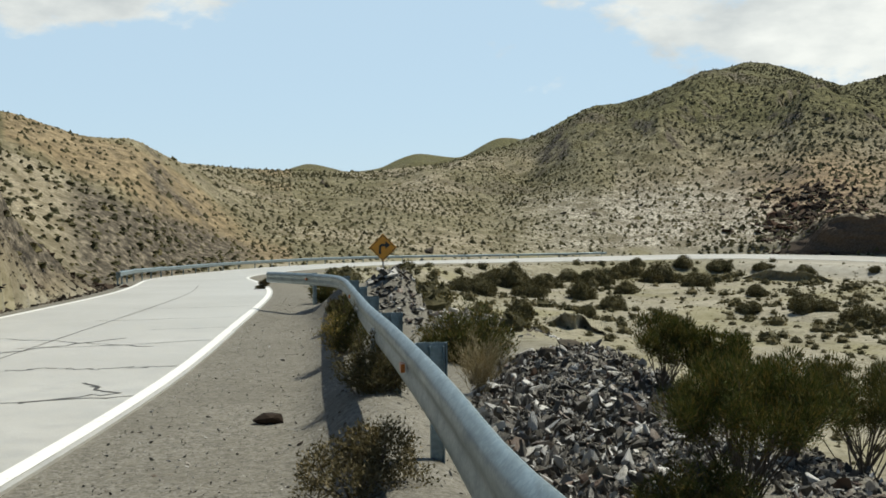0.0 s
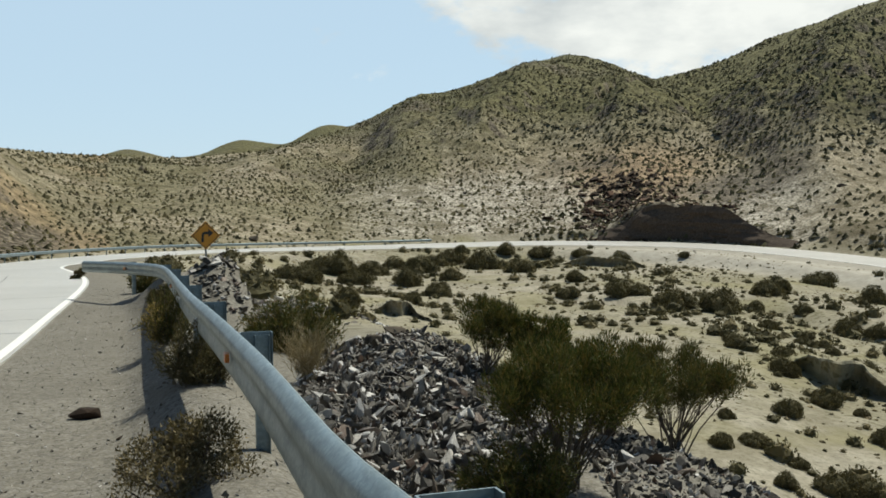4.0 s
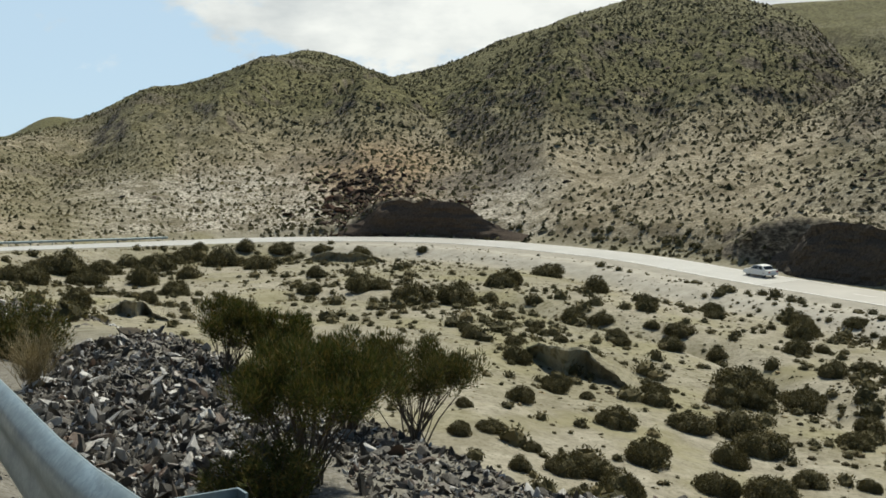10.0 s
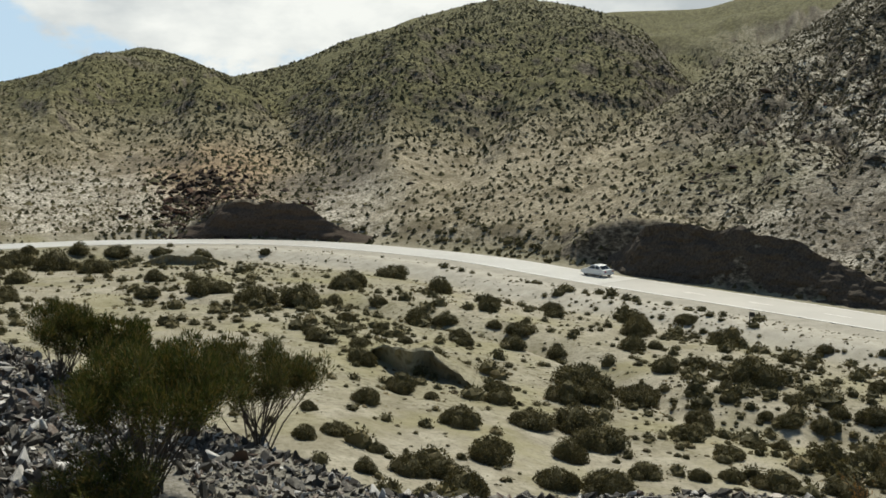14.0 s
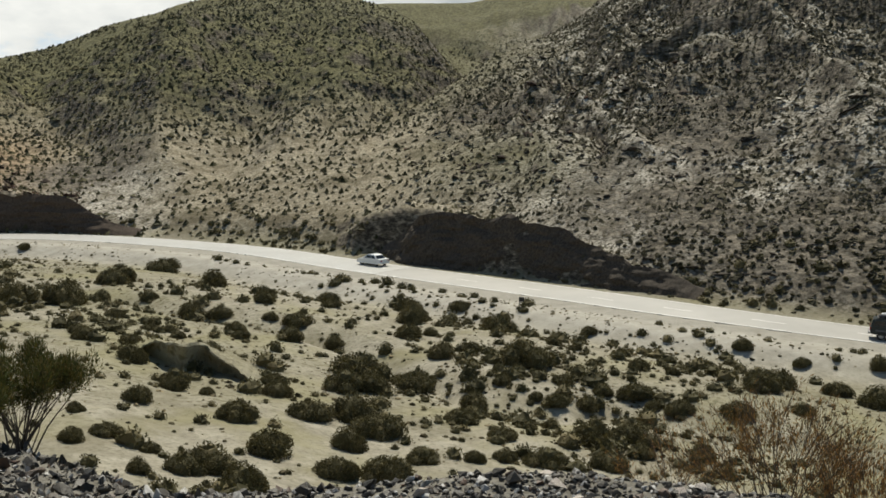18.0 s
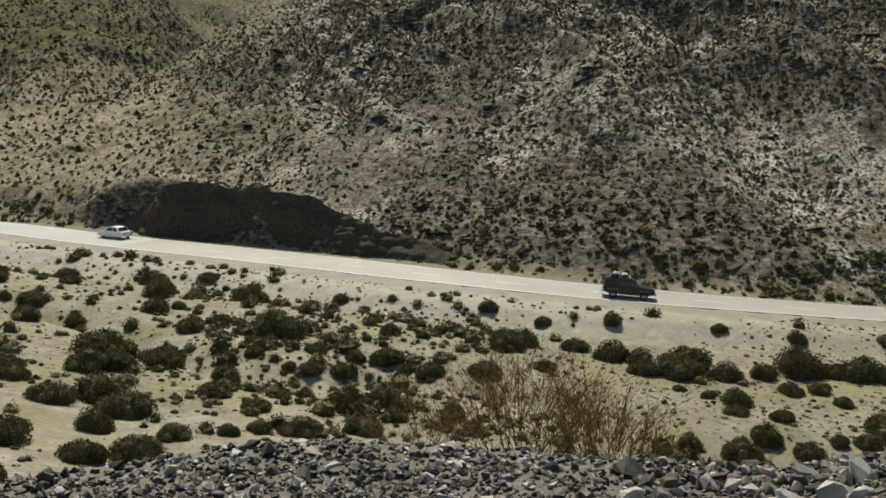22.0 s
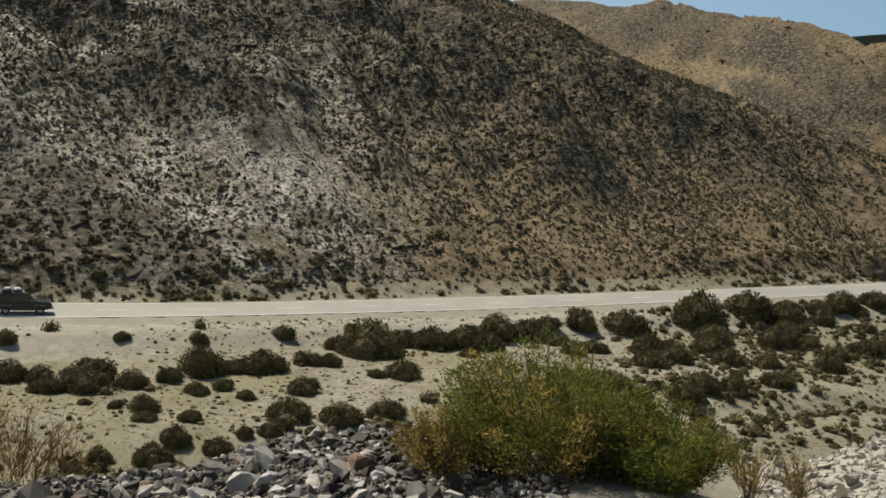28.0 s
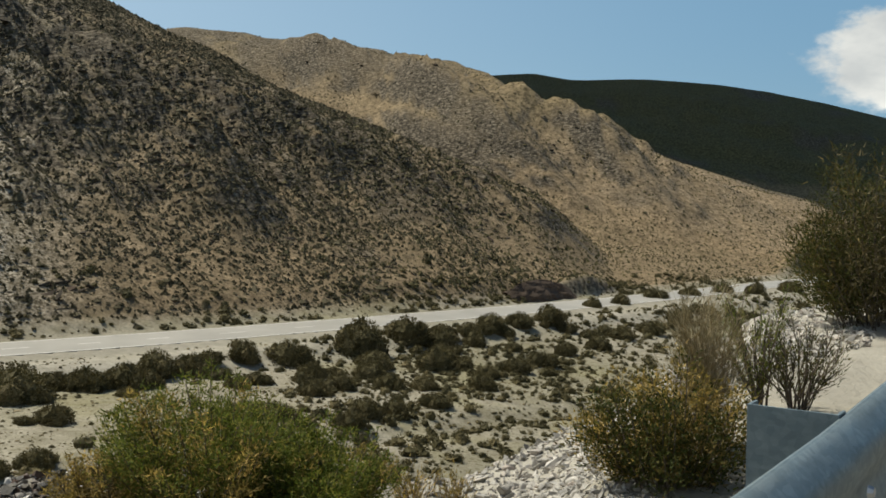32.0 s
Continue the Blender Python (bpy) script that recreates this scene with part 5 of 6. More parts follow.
def rock_cut(a0, a1, seed):
    """A steep blasted face along the outer side of the far road, broken into ledges."""
    az = np.degrees(np.arctan2(ROAD[:, 0], ROAD[:, 1]))
    i = np.where((az > a0) & (az < a1) & (ROAD[:, 0] > 20))[0]
    s = np.arange(i[0], i[-1], 0.45)
    c = np.stack([np.interp(s, np.arange(len(ROAD)), ROAD[:, k]) for k in range(3)], 1)
    rt = np.stack([np.interp(s, np.arange(len(ROAD)), ROAD_RIGHT[:, k]) for k in range(2)], 1)
    h = table(np.degrees(np.arctan2(c[:, 0], c[:, 1])), CUT, 1, 0.3) * (1 + 0.30 * fbm(s, s * 0, 7, 4, seed)) + 0.2
    U = np.concatenate([[-0.06], np.linspace(0, 1, 17), [1.02, 0.98]])
    V = []
    for k, u in enumerate(U):
        level = np.full(len(s), u) * h
        ledge = fbm(s * 0.35 + level * 0.9, level * 2.4, 2.6, 3, seed + 3) * 0.55 + fbm(s, level, 7.0, 2, seed + 5) * 0.9 + fbm(s, level * 1.6, 1.1, 2, seed + 9) * 0.42
        o = 6.5 + 1.9 * max(u, 0) ** 1.2 + np.where(h > 1.5, ledge, ledge * 0.4) * np.clip(h / 4, 0.2, 1)
        o = o + (0, 1.2, 3.6)[max(0, k - 17)]
        x, y = c[:, 0] - rt[:, 0] * o, c[:, 1] - rt[:, 1] * o
        z = c[:, 2] - 0.15 + level if k < 18 else np.minimum(c[:, 2] + level, ground(x, y) - 0.1 - 0.8 * (k == 19))
        V.append(np.stack([x, y, z], 1))
    n, m = len(s), len(U)
    V = np.stack(V, 1).reshape(-1, 3)
    a, b = np.meshgrid(np.arange(n - 1), np.arange(m - 1), indexing="ij")
    q = (a * m + b).ravel()
    F = np.concatenate([np.stack([q, q + m + 1, q + m], 1), np.stack([q, q + 1, q + m + 1], 1)])
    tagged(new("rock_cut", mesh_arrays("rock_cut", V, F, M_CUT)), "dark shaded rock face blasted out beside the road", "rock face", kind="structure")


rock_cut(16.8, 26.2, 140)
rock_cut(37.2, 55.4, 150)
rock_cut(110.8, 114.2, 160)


def hillside():
    g = np.random.default_rng(33)
    shapes, coarse = [tussock_shape(700 + k, 5, 2) for k in range(9)], [tussock_shape(720 + k, 5, 1) for k in range(9)]
    gx, gy = np.meshgrid(np.arange(-240, 545, 1.3), np.arange(-330, 545, 1.3))
    gx = gx + 0.75 * (np.arange(gx.shape[0]) % 2)[:, None]
    x = (gx + g.uniform(-0.52, 0.52, gx.shape)).ravel()
    y = (gy + g.uniform(-0.52, 0.52, gx.shape)).ravel()
    az, r = np.degrees(np.arctan2(x, y)), np.hypot(x, y)
    ok = (az > -27) & (az < 130) & (r > 45) & (r < 545)
    x, y, az, r = x[ok], y[ok], az[ok], r[ok]
    n = len(x)
    z = ground(x, y)
    zb = ground(x * 0.975, y * 0.975)
    steep = (z - zb) / (0.025 * r)
    patch = fbm(x, y, 21, 3, 95) + 0.3 * fbm(x, y, 90, 2, 97)
    ok = (z > zb - 0.01 * r) & (steep < 1.3) & (patch + g.uniform(-0.5, 0.5, n) > -0.30 - 0.2 * sstep(z, 10, 45))
    ok &= g.uniform(0, 1, n) < np.interp(r, (45, 120, 250, 330, 545), (0.8, 0.95, 0.95, 0.72, 0.42))
    x, y, r, z, az = x[ok], y[ok], r[ok], z[ok], az[ok]
    d, side, _ = road_near(x, y)
    ok = (side < 0) & (d > 6.2)
    x, y, r, z, az, d = x[ok], y[ok], r[ok], z[ok], az[ok], d[ok]
    w = np.clip(g.lognormal(-0.08, 0.30, len(x)), 0.4, 1.9) * np.interp(r, (60, 130, 200, 300, 560), (0.62, 0.9, 1.0, 1.1, 1.25)) * (1 - 0.38 * sstep(az, 38, 54)) * (0.78 + 0.22 * sstep(az, 8, 18))
    # a second, closer growth on the dark eastern slope
    m = 190000
    a2, r2 = g.uniform(38, 116, m), 100 + 195 * np.sqrt(g.uniform(0, 1, m))
    x2, y2 = r2 * np.sin(np.radians(a2)), r2 * np.cos(np.radians(a2))
    d2, side2, _ = road_near(x2, y2)
    thick = fbm(x2, y2, 14, 3, 105) + g.uniform(-0.35, 0.35, m) > -0.10 - 0.25 * sstep(a2, 60, 75)
    k2 = (side2 < 0) & (d2 > 9) & thick & (g.uniform(0, 1, m) < sstep(a2, 38, 54) * (1 - sstep(a2, 102, 116)))
    x2, y2, r2, a2 = x2[k2], y2[k2], r2[k2], a2[k2]
    x, y, r, az, z = np.concatenate([x, x2]), np.concatenate([y, y2]), np.concatenate([r, r2]), np.concatenate([az, a2]), np.concatenate([z, ground(x2, y2)])
    w = np.concatenate([w, np.clip(g.lognormal(-0.58, 0.38, len(x2)), 0.25, 1.4)])
    P = np.stack([x, y, z - 0.05 * w], 1)
    q, far = g.uniform(0.55, 1.1, len(x)), r > 125
    dry = sstep(az, 34, 52) * sstep(118 - az, 0, 26) > g.uniform(0, 1, len(x))
    for name, pick, mat, label in (("hillside_scrub", ~dry, M_TUSSOCK, "olive-brown tussocks and low bushes covering the stony slopes"), ("dry_hillside_scrub", dry, M_PALETUFT, "dark and straw-pale tussocks on the dark rocky slope")):
        a, b = pick & ~far, pick & far
        v, f = join([scatter(shapes, P[a], w[a], g, 0.12, q[a]), scatter(coarse, P[b], w[b], g, 0.12, q[b])])
        tagged(new(name, mesh_arrays(name, v, f, mat)), label, "scrub", kind="stuff")
    # outcropping ledges
    rocks = [stone_shape(800 + k, 0.45) for k in range(8)]
    n = 11000
    az = g.uniform(-24, 126, n)
    r = np.sqrt(g.uniform(30 ** 2, 420 ** 2, n))
    x, y = r * np.sin(np.radians(az)), r * np.cos(np.radians(az))
    d, side, _ = road_near(x, y)
    east = sstep(az, 44, 54) * sstep(120 - az, 0, 14)
    cl = fbm(x, y, 13, 3, 99) + 0.5 * fbm(x, y, 34, 4, 81)
    ok = (side < 0) & (d > 6.0) & (cl + 0.35 * g.uniform(-1, 1, n) > 0.55 - 0.40 * east)
    ok &= (d > 12) | (table(az, CUT, 1, 0.3) < 1.5)
    x, y, r, az = x[ok], y[ok], r[ok], az[ok]
    w = np.clip(g.lognormal(-0.05, 0.5, len(x)), 0.35, 3.2)
    P = np.stack([x, y, ground(x, y)], 1)
    v, f = scatter(rocks, P, w, g, 0.28)
    # long ledges that follow the contour
    n = 9000
    az, r = g.uniform(40, 114, n), g.uniform(110, 300, n)
    x, y = r * np.sin(np.radians(az)), r * np.cos(np.radians(az))
    d, side, _ = road_near(x, y)
    band = fbm(az * 1.1 + 0.02 * r, r * 0.9, 9, 3, 101) + 0.6 * fbm(x, y, 40, 3, 103)
    ok = (side < 0) & (d > 11) & (band + 0.3 * g.uniform(-1, 1, n) > 0.16)
    x, y, az = x[ok], y[ok], az[ok]
    w = np.clip(g.lognormal(-0.15, 0.45, len(x)), 0.35, 2.2)
    ledges = [(v * (2.0, 0.9, 0.75), f) for v, f in rocks]
    v4, f4 = scatter(ledges, np.stack([x, y, ground(x, y) - 0.10 * w], 1), w, g, 0.35, yaw=-np.radians(az) + 0.35)
    tagged(new("rock_ledges", mesh_arrays("rock_ledges", v4, f4, M_LEDGE)), "dark rock ledges banding the steep slope", "rocks", kind="stuff")
    n = 620
    az = np.concatenate([g.normal(18.6, 1.3, n), g.normal(48, 4, 160), g.normal(-18.8, 1.0, 60), g.uniform(16.4, 24.5, 520)])
    r = np.concatenate([g.uniform(190, 222, n), g.uniform(150, 200, 160), g.uniform(56, 70, 60), g.uniform(178, 194, 520)])
    x, y = r * np.sin(np.radians(az)), r * np.cos(np.radians(az))
    v3, f3 = scatter(rocks, np.stack([x, y, ground(x, y)], 1), np.clip(g.lognormal(0.35, 0.5, len(x)), 0.5, 4.0) * np.where(az < 0, 0.3, np.where(r < 194, 0.6, 1.0)), g, 0.5)
    tagged(new("rust_crag_rocks", mesh_arrays("rust_crag_rocks", v3, f3, M_RUSTROCK)), "reddish-brown jagged crag above the road cut", "rocks", kind="stuff")
    tagged(new("outcrop_rocks", mesh_arrays("outcrop_rocks", v, f, M_CRAG)), "dark broken rock ledges outcropping from the slopes", "rocks", kind="stuff")


hillside()


# ---- rubble on the berm beyond the rail ----
def rubble():
    g = np.random.default_rng(45)
    shapes = [stone_shape(900 + k, g.uniform(0.16, 0.42)) for k in range(12)]
    shapes = [(v * (1.25, g.uniform(0.55, 0.85), 1.0), f) for v, f in shapes]
    blocky = [stone_shape(930 + k, g.uniform(0.45, 0.75), 12) for k in range(12)]
    meshes = [mesh_arrays("stone", v, f, M_STONE) for v, f in shapes]
    pale = [mesh_arrays("stone", v, f, M_PALESTONE) for v, f in shapes]

    def berm_points(n, a0, a1, back, front):
        az = g.uniform(a0, a1, n)
        rc = table(az, BERM, 1, 0.8)
        r = rc + g.uniform(back, front, n)
        x, y = r * np.sin(np.radians(az)), r * np.cos(np.radians(az))
        ok = (x - np.interp(y, RAIL_Y, RAIL_X) > 0.9) & (r > 4)
        return x[ok], y[ok]

    def heap(name, label, groups, big, light, shapes, tilt):
        thing = tagged(new(name), label, "rubble")
        meshes, pale = [mesh_arrays("stone", v, f, M_STONE) for v, f in shapes], [mesh_arrays("stone", v, f, M_PALESTONE) for v, f in shapes]
        xs, ys, ws = [], [], []
        for n, a0, a1, b0, b1, w0, sp in groups:
            x, y = berm_points(n, a0, a1, b0, b1)
            xs.append(x), ys.append(y), ws.append(np.clip(w0 * g.lognormal(0, sp, len(x)), 0.02, 5.5 * w0))
        x, y, w = np.concatenate(xs), np.concatenate(ys), np.concatenate(ws)
        o = np.argsort(-w)
        x, y, w = x[o], y[o], w[o]
        z = ground(x, y) + w * 0.12
        for k in range(min(big, len(x))):
            m = Matrix.LocRotScale((x[k], y[k], z[k]), Euler((g.normal() * tilt, g.normal() * tilt, g.uniform(0, 6.28))), (w[k], w[k] * g.uniform(0.7, 1.0), w[k]))
            child("stone", (pale if g.uniform() < light else meshes)[g.integers(12)], thing, "", m)
        P = np.stack([x, y, z], 1)[big:]
        v, f = scatter(shapes, P, w[big:], g, tilt)
        ob = child("crushed_stone", mesh_arrays("crushed_stone", v, f, M_STONE), thing, "grey broken stones of fist size and smaller")
        ob["kind"] = "stuff"

    heap("rubble_pile", "pile of sharp grey blasted rock beyond the guardrail", ((17000, 1.5, 14, -8.5, 1.2, 0.056, 0.64), (5200, 14, 30, -4.0, 1.0, 0.05, 0.6)), 290, 0.13, shapes, 0.8)
    heap("rubble_bank", "low bank of grey crushed stone along the slope edge", ((14000, 28, 80, -3.2, 0.7, 0.048, 0.5), (900, 66, 88, -2.6, 0.5, 0.085, 0.5), (3600, 78, 94, -2.8, 0.6, 0.05, 0.5)), 280, 0.45, blocky, 0.5)
    # the small heap behind the sign
    thing = tagged(new("rubble_heap"), "small heap of pale and dark broken stone near the road sign", "rubble")
    n = 2000
    x, y = g.normal(-0.7, 1.5, n), g.normal(27, 1.9, n)
    ok = (x - np.interp(y, RAIL_Y, RAIL_X) > 0.7)
    x, y = x[ok], y[ok]
    w = np.clip(0.15 * g.lognormal(0, 0.5, len(x)), 0.06, 0.6)
    o = np.argsort(-w)
    x, y, w = x[o], y[o], w[o]
    z = ground(x, y) + 0.1 * w
    for k in range(150):
        child("stone", (pale if g.uniform() < 0.3 else meshes)[g.integers(12)], thing, "", Matrix.LocRotScale((x[k], y[k], z[k]), Euler((g.normal() * 0.4, g.normal() * 0.4, g.uniform(0, 6))), (w[k],) * 3))
    v, f = scatter(shapes, np.stack([x, y, z], 1)[150:], w[150:], g, 0.5)
    child("crushed_stone", mesh_arrays("crushed_stone", v, f, M_STONE), thing)["kind"] = "stuff"
    # pale gravel bank
    xs, ys = berm_points(14000, 103, 127, -5.0, 1.4)
    w = np.clip(0.046 * g.lognormal(0, 0.5, len(xs)), 0.02, 0.25)
    v, f = scatter(shapes, np.stack([xs, ys, ground(xs, ys) + 0.1 * w], 1), w, g, 0.5)
    tagged(new("gravel_bank", mesh_arrays("gravel_bank", v, f, M_PALESTONE)), "bank of pale gravel falling away from the roadside", "gravel", kind="stuff")
    # pebbles on the shoulder
    n = 13000
    y = 3.5 + 36 * g.uniform(0, 1, n) ** 1.7
    x = np.interp(y, RAIL_Y, RAIL_X) + 1.2 - g.uniform(0, 5.2, n)
    d, side, _ = road_near(x, y)
    ok = (d > HALF + 0.25)
    x, y = x[ok], y[ok]
    w = np.clip(0.018 * g.lognormal(0, 0.55, len(x)), 0.008, 0.09)
    v, f = scatter(shapes[:5], np.stack([x, y, ground(x, y) + 0.15 * w], 1), w, g, 0.5)
    tagged(new("shoulder_pebbles", mesh_arrays("shoulder_pebbles", v, f, M_PEBBLE)), "small stones strewn over the gravel shoulder", "gravel", kind="stuff")
    # stones at the foot of the road bank
    n = 2200
    i = g.choice(np.where((ROAD[:, 0] < 0) & (ROAD[:, 1] > 12) & (ROAD[:, 1] < 66))[0], n)
    o = 4.5 + np.abs(g.normal(0, 1.3, n))
    x, y = ROAD[i, 0] - ROAD_RIGHT[i, 0] * o, ROAD[i, 1] - ROAD_RIGHT[i, 1] * o
    w = np.clip(0.13 * g.lognormal(0, 0.5, n), 0.05, 0.6)
    v, f = scatter(shapes, np.stack([x, y, ground(x, y) + 0.1 * w], 1), w, g, 0.5)
    tagged(new("bank_stones", mesh_arrays("bank_stones", v, f, M_CRAG)), "loose stones fallen at the foot of the earth bank", "rocks", kind="stuff")


rubble()


# ---- plants by the camera ----
def polar(az, r):
    x, y = r * math.sin(radians(az)), r * math.cos(radians(az))
    return x, y, float(ground(x, y))


def plant(name, label, category, az, r, h, w, seed, mat, stems=46, leaves=9000, length=0.08, width=0.011, bare=0.45, spread=1.0, stem_r=0.009, fan=0.35, stem_mat=None, group=""):
    x, y, z = polar(az, r)
    ob = tagged(new(name), label, category, group)
    ob.location = (x, y, z - 0.03)
    s, l = bush(seed, h, w, stems, leaves, length, width, bare, spread, stem_r, fan)
    child("trunk", mesh_arrays("trunk", s[0], s[1], stem_mat or M_STEM), ob)
    child("foliage", mesh_arrays("foliage", l[0], l[1], mat), ob)
    return ob


def round_plant(name, label, category, az, r, h, w, seed, mat, n=12000, leaf=0.05, wide=0.014, lobes=16, shaggy=0.3, dry=None, share=0.3):
    """A dense rounded bush: many small lobes of fine leaves over short stems."""
    g = np.random.default_rng(seed)
    x, y, z = polar(az, r)
    ob = tagged(new(name), label, category)
    ob.location = (x, y, z - 0.04)
    L = []
    for _ in range(lobes):
        a, q = g.uniform(0, 6.283), math.sqrt(g.uniform(0, 1))
        L.append((q * 0.40 * w * math.cos(a), q * 0.40 * w * math.sin(a), h * g.uniform(0.15, 0.74) * (1 - 0.5 * q * q), w * g.uniform(0.08, 0.19)))
    tot = sum(q[3] ** 2 for q in L)
    out, brown, st = [], [], []
    for k, (lx, ly, lz, lr) in enumerate(L):
        m = int(n * lr * lr / tot)
        way = unit(g.normal(size=(m, 3)))
        way[:, 2] = way[:, 2] * 0.85 + 0.12
        p = np.array((lx, ly, lz)) + way * lr * (g.uniform(0.3, 1.0, (m, 1)) ** 0.55 + np.abs(g.normal(size=(m, 1))) * shaggy * 0.5) * (1, 1, 1.15)
        keep = p[:, 2] > 0.0
        p, way = p[keep], way[keep]
        b = blades(p, unit(way * 0.6 + g.normal(size=p.shape) * 0.5 + (0, 0, 0.45)), leaf * g.uniform(0.6, 1.3, len(p)), wide * g.uniform(0.7, 1.2, len(p)), g)
        (brown if dry and k < share * lobes else out).append(b)
        st.append(tube([(lx * 0.2, ly * 0.2, 0), (lx * 0.7, ly * 0.7, lz * 0.55), (lx, ly, lz + lr * 0.5)], 0.014, 0.004, 4))
    v, f = join(st)
    child("trunk", mesh_arrays("trunk", v, f, M_STEM), ob)
    v, f = join(out)
    child("foliage", mesh_arrays("foliage", v, f, mat), ob)
    if brown:
        v, f = join(brown)
        child("dry_foliage", mesh_arrays("dry_foliage", v, f, dry), ob, "dry yellow-brown foliage")
    return ob


def plume_bush(name, label, category, az, r, h, w, seed, mat, shoots=60, per=420, leaf=0.045, wide=0.008, dry=None, share=0.2, thick=0.10):
    """Many upright feathery shoots of uneven height from one foot; some shoots gone dry."""
    g = np.random.default_rng(seed)
    x, y, z = polar(az, r)
    ob = tagged(new(name), label, category)
    ob.location = (x, y, z - 0.04)
    st, green, brown = [], [], []
    sick = g.uniform(2.6, 4.2)
    for _ in range(shoots):
        a, q = g.uniform(0, 6.283), math.sqrt(g.uniform(0, 1))
        hh = h * g.uniform(0.55, 1.0) * (1 - 0.42 * q * q)
        tip = np.array((q * w * 0.5 * math.cos(a), q * w * 0.5 * math.sin(a), hh))
        foot = tip * (0.45, 0.45, 0) + (*g.normal(size=2) * 0.03 * w, 0)
        t = np.linspace(0, 1, 5)[:, None]
        path = foot + (tip - foot) * t + np.cumsum(g.normal(size=(5, 3)) * 0.012 * h, axis=0)
        st.append(tube(path, 0.007, 0.002, 3))
        m = int(per * g.uniform(0.6, 1.3))
        u = g.uniform(0.18, 1.0, m)
        c = np.stack([np.interp(u, t[:, 0], path[:, k]) for k in range(3)], 1)
        side = g.normal(size=(m, 3)) * (1, 1, 0.5)
        rad = h * thick * (np.sin(np.pi * np.clip((u - 0.1) / 0.95, 0, 1)) ** 0.8 + 0.10)
        p = c + side * rad[:, None] * 0.75
        way = unit(unit(side) * 0.45 + unit((tip - foot + (0, 0, 0.2 * h))[None]) * 0.6 + g.normal(size=(m, 3)) * 0.5)
        keep = p[:, 2] > 0.01
        b = blades(p[keep], way[keep], leaf * g.uniform(0.6, 1.35, keep.sum()), wide * g.uniform(0.7, 1.2, keep.sum()), g)
        (brown if dry and g.uniform() < share * (1.6 if math.cos(a - sick) > 0.4 and q > 0.35 else 0.3) else green).append(b)
    v, f = join(st)
    child("trunk", mesh_arrays("trunk", v, f, M_STEM), ob)
    v, f = join(green)
    child("foliage", mesh_arrays("foliage", v, f, mat), ob)
    if brown:
        v, f = join(brown)
        child("dry_foliage", mesh_arrays("dry_foliage", v, f, dry), ob, "dry yellow-brown foliage")
    return ob


def broom(label, az, r, h, w, seed, stems=34, per=420, leaf=0.05, wide=0.009, stem_r=0.008):
    """Bare stems that fan out from one foot, each with a round green tuft on top."""
    g = np.random.default_rng(seed)
    x, y, z = polar(az, r)
    ob = tagged(new("broom_bush"), label, "bush")
    ob.location = (x, y, z - 0.04)
    st, out = [], []
    for _ in range(stems):
        a, q = g.uniform(0, 6.283), math.sqrt(g.uniform(0.0, 1))
        hh = h * g.uniform(0.72, 0.94) * (1 - 0.30 * q ** 2.2)
        t = np.linspace(0, 1, 7)[:, None]
        wob = np.cumsum(g.normal(size=(7, 3)) * 0.012 * h, axis=0) * (1, 1, 0.2)
        path = np.hstack([t ** 1.2 * q * w * 0.44 * math.cos(a), t ** 1.2 * q * w * 0.44 * math.sin(a), t * hh]) + wob
        path[:, :2] += g.normal(size=2) * 0.05 * w
        st.append(tube(path, stem_r * g.uniform(0.7, 1.4), stem_r * 0.35, 4))
        for i in (3, 4, 5):
            d = unit(np.array([[math.cos(a) + g.normal() * 0.9, math.sin(a) + g.normal() * 0.9, 1.8]]))[0] * h * g.uniform(0.12, 0.24)
            st.append(tube(path[i] + np.linspace(0, 1, 3)[:, None] * d, stem_r * 0.5, stem_r * 0.2, 3))
            if i > 3:
                out.append((path[i] + d, 0.55))
        out.append((path[-1], 1.0))
    B = []
    for c, k in out:
        m = int(0.72 * per * k)
        way = unit(g.normal(size=(m, 3)))
        rad = h * 0.092 * (0.8 + 0.3 * k) * g.uniform(0.8, 1.2)
        p = c + way * (rad, rad, rad * 1.35) * g.uniform(0.15, 1.0, (m, 1)) ** 0.6
        B.append(blades(p, unit(way * 0.55 + g.normal(size=(m, 3)) * 0.35 + (0, 0, 0.75)), leaf * g.uniform(0.6, 1.3, m), wide * g.uniform(0.7, 1.2, m), g))
    v, f = join(st)
    child("trunk", mesh_arrays("trunk", v, f, M_STEM), ob)
    v, f = join(B)
    child("foliage", mesh_arrays("foliage", v, f, M_BROOM), ob)
    return ob


BROOM = "tall broom bush with dark bare stems and green tufted tops"
broom(BROOM, 15.6, 7.5, 1.10, 1.30, 11, 40, 420, 0.05, 0.008)
plume_bush("broom_bush", "low dark green bush at the foot of the broom", "bush", 13.6, 7.0, 0.55, 0.9, 12, M_BROOM, 42, 220, 0.055, 0.009)
broom(BROOM, 11.6, 13.6, 1.02, 1.0, 13, 24, 300, 0.06, 0.013)
broom(BROOM, 14.4, 13.2, 0.95, 0.95, 14, 22, 300, 0.06, 0.013)
broom(BROOM, 18.0, 11.2, 1.15, 1.15, 15, 28, 340, 0.055, 0.011)
broom(BROOM, 21.2, 10.6, 1.12, 1.35, 16, 30, 340, 0.055, 0.011)
plume_bush("olive_bush", "dense rounded olive bush behind the guardrail", "bush", 1.2, 17.5, 1.2, 1.6, 17, M_BROOM, 80, 170, 0.09, 0.02)
plant("dry_grass_clump", "tuft of tall straw-coloured dry stalks", "grass", 2.0, 13.2, 0.85, 0.8, 18, M_STRAW, 60, 1500, 0.12, 0.007, 0.3, stem_r=0.004, stem_mat=M_STRAW)
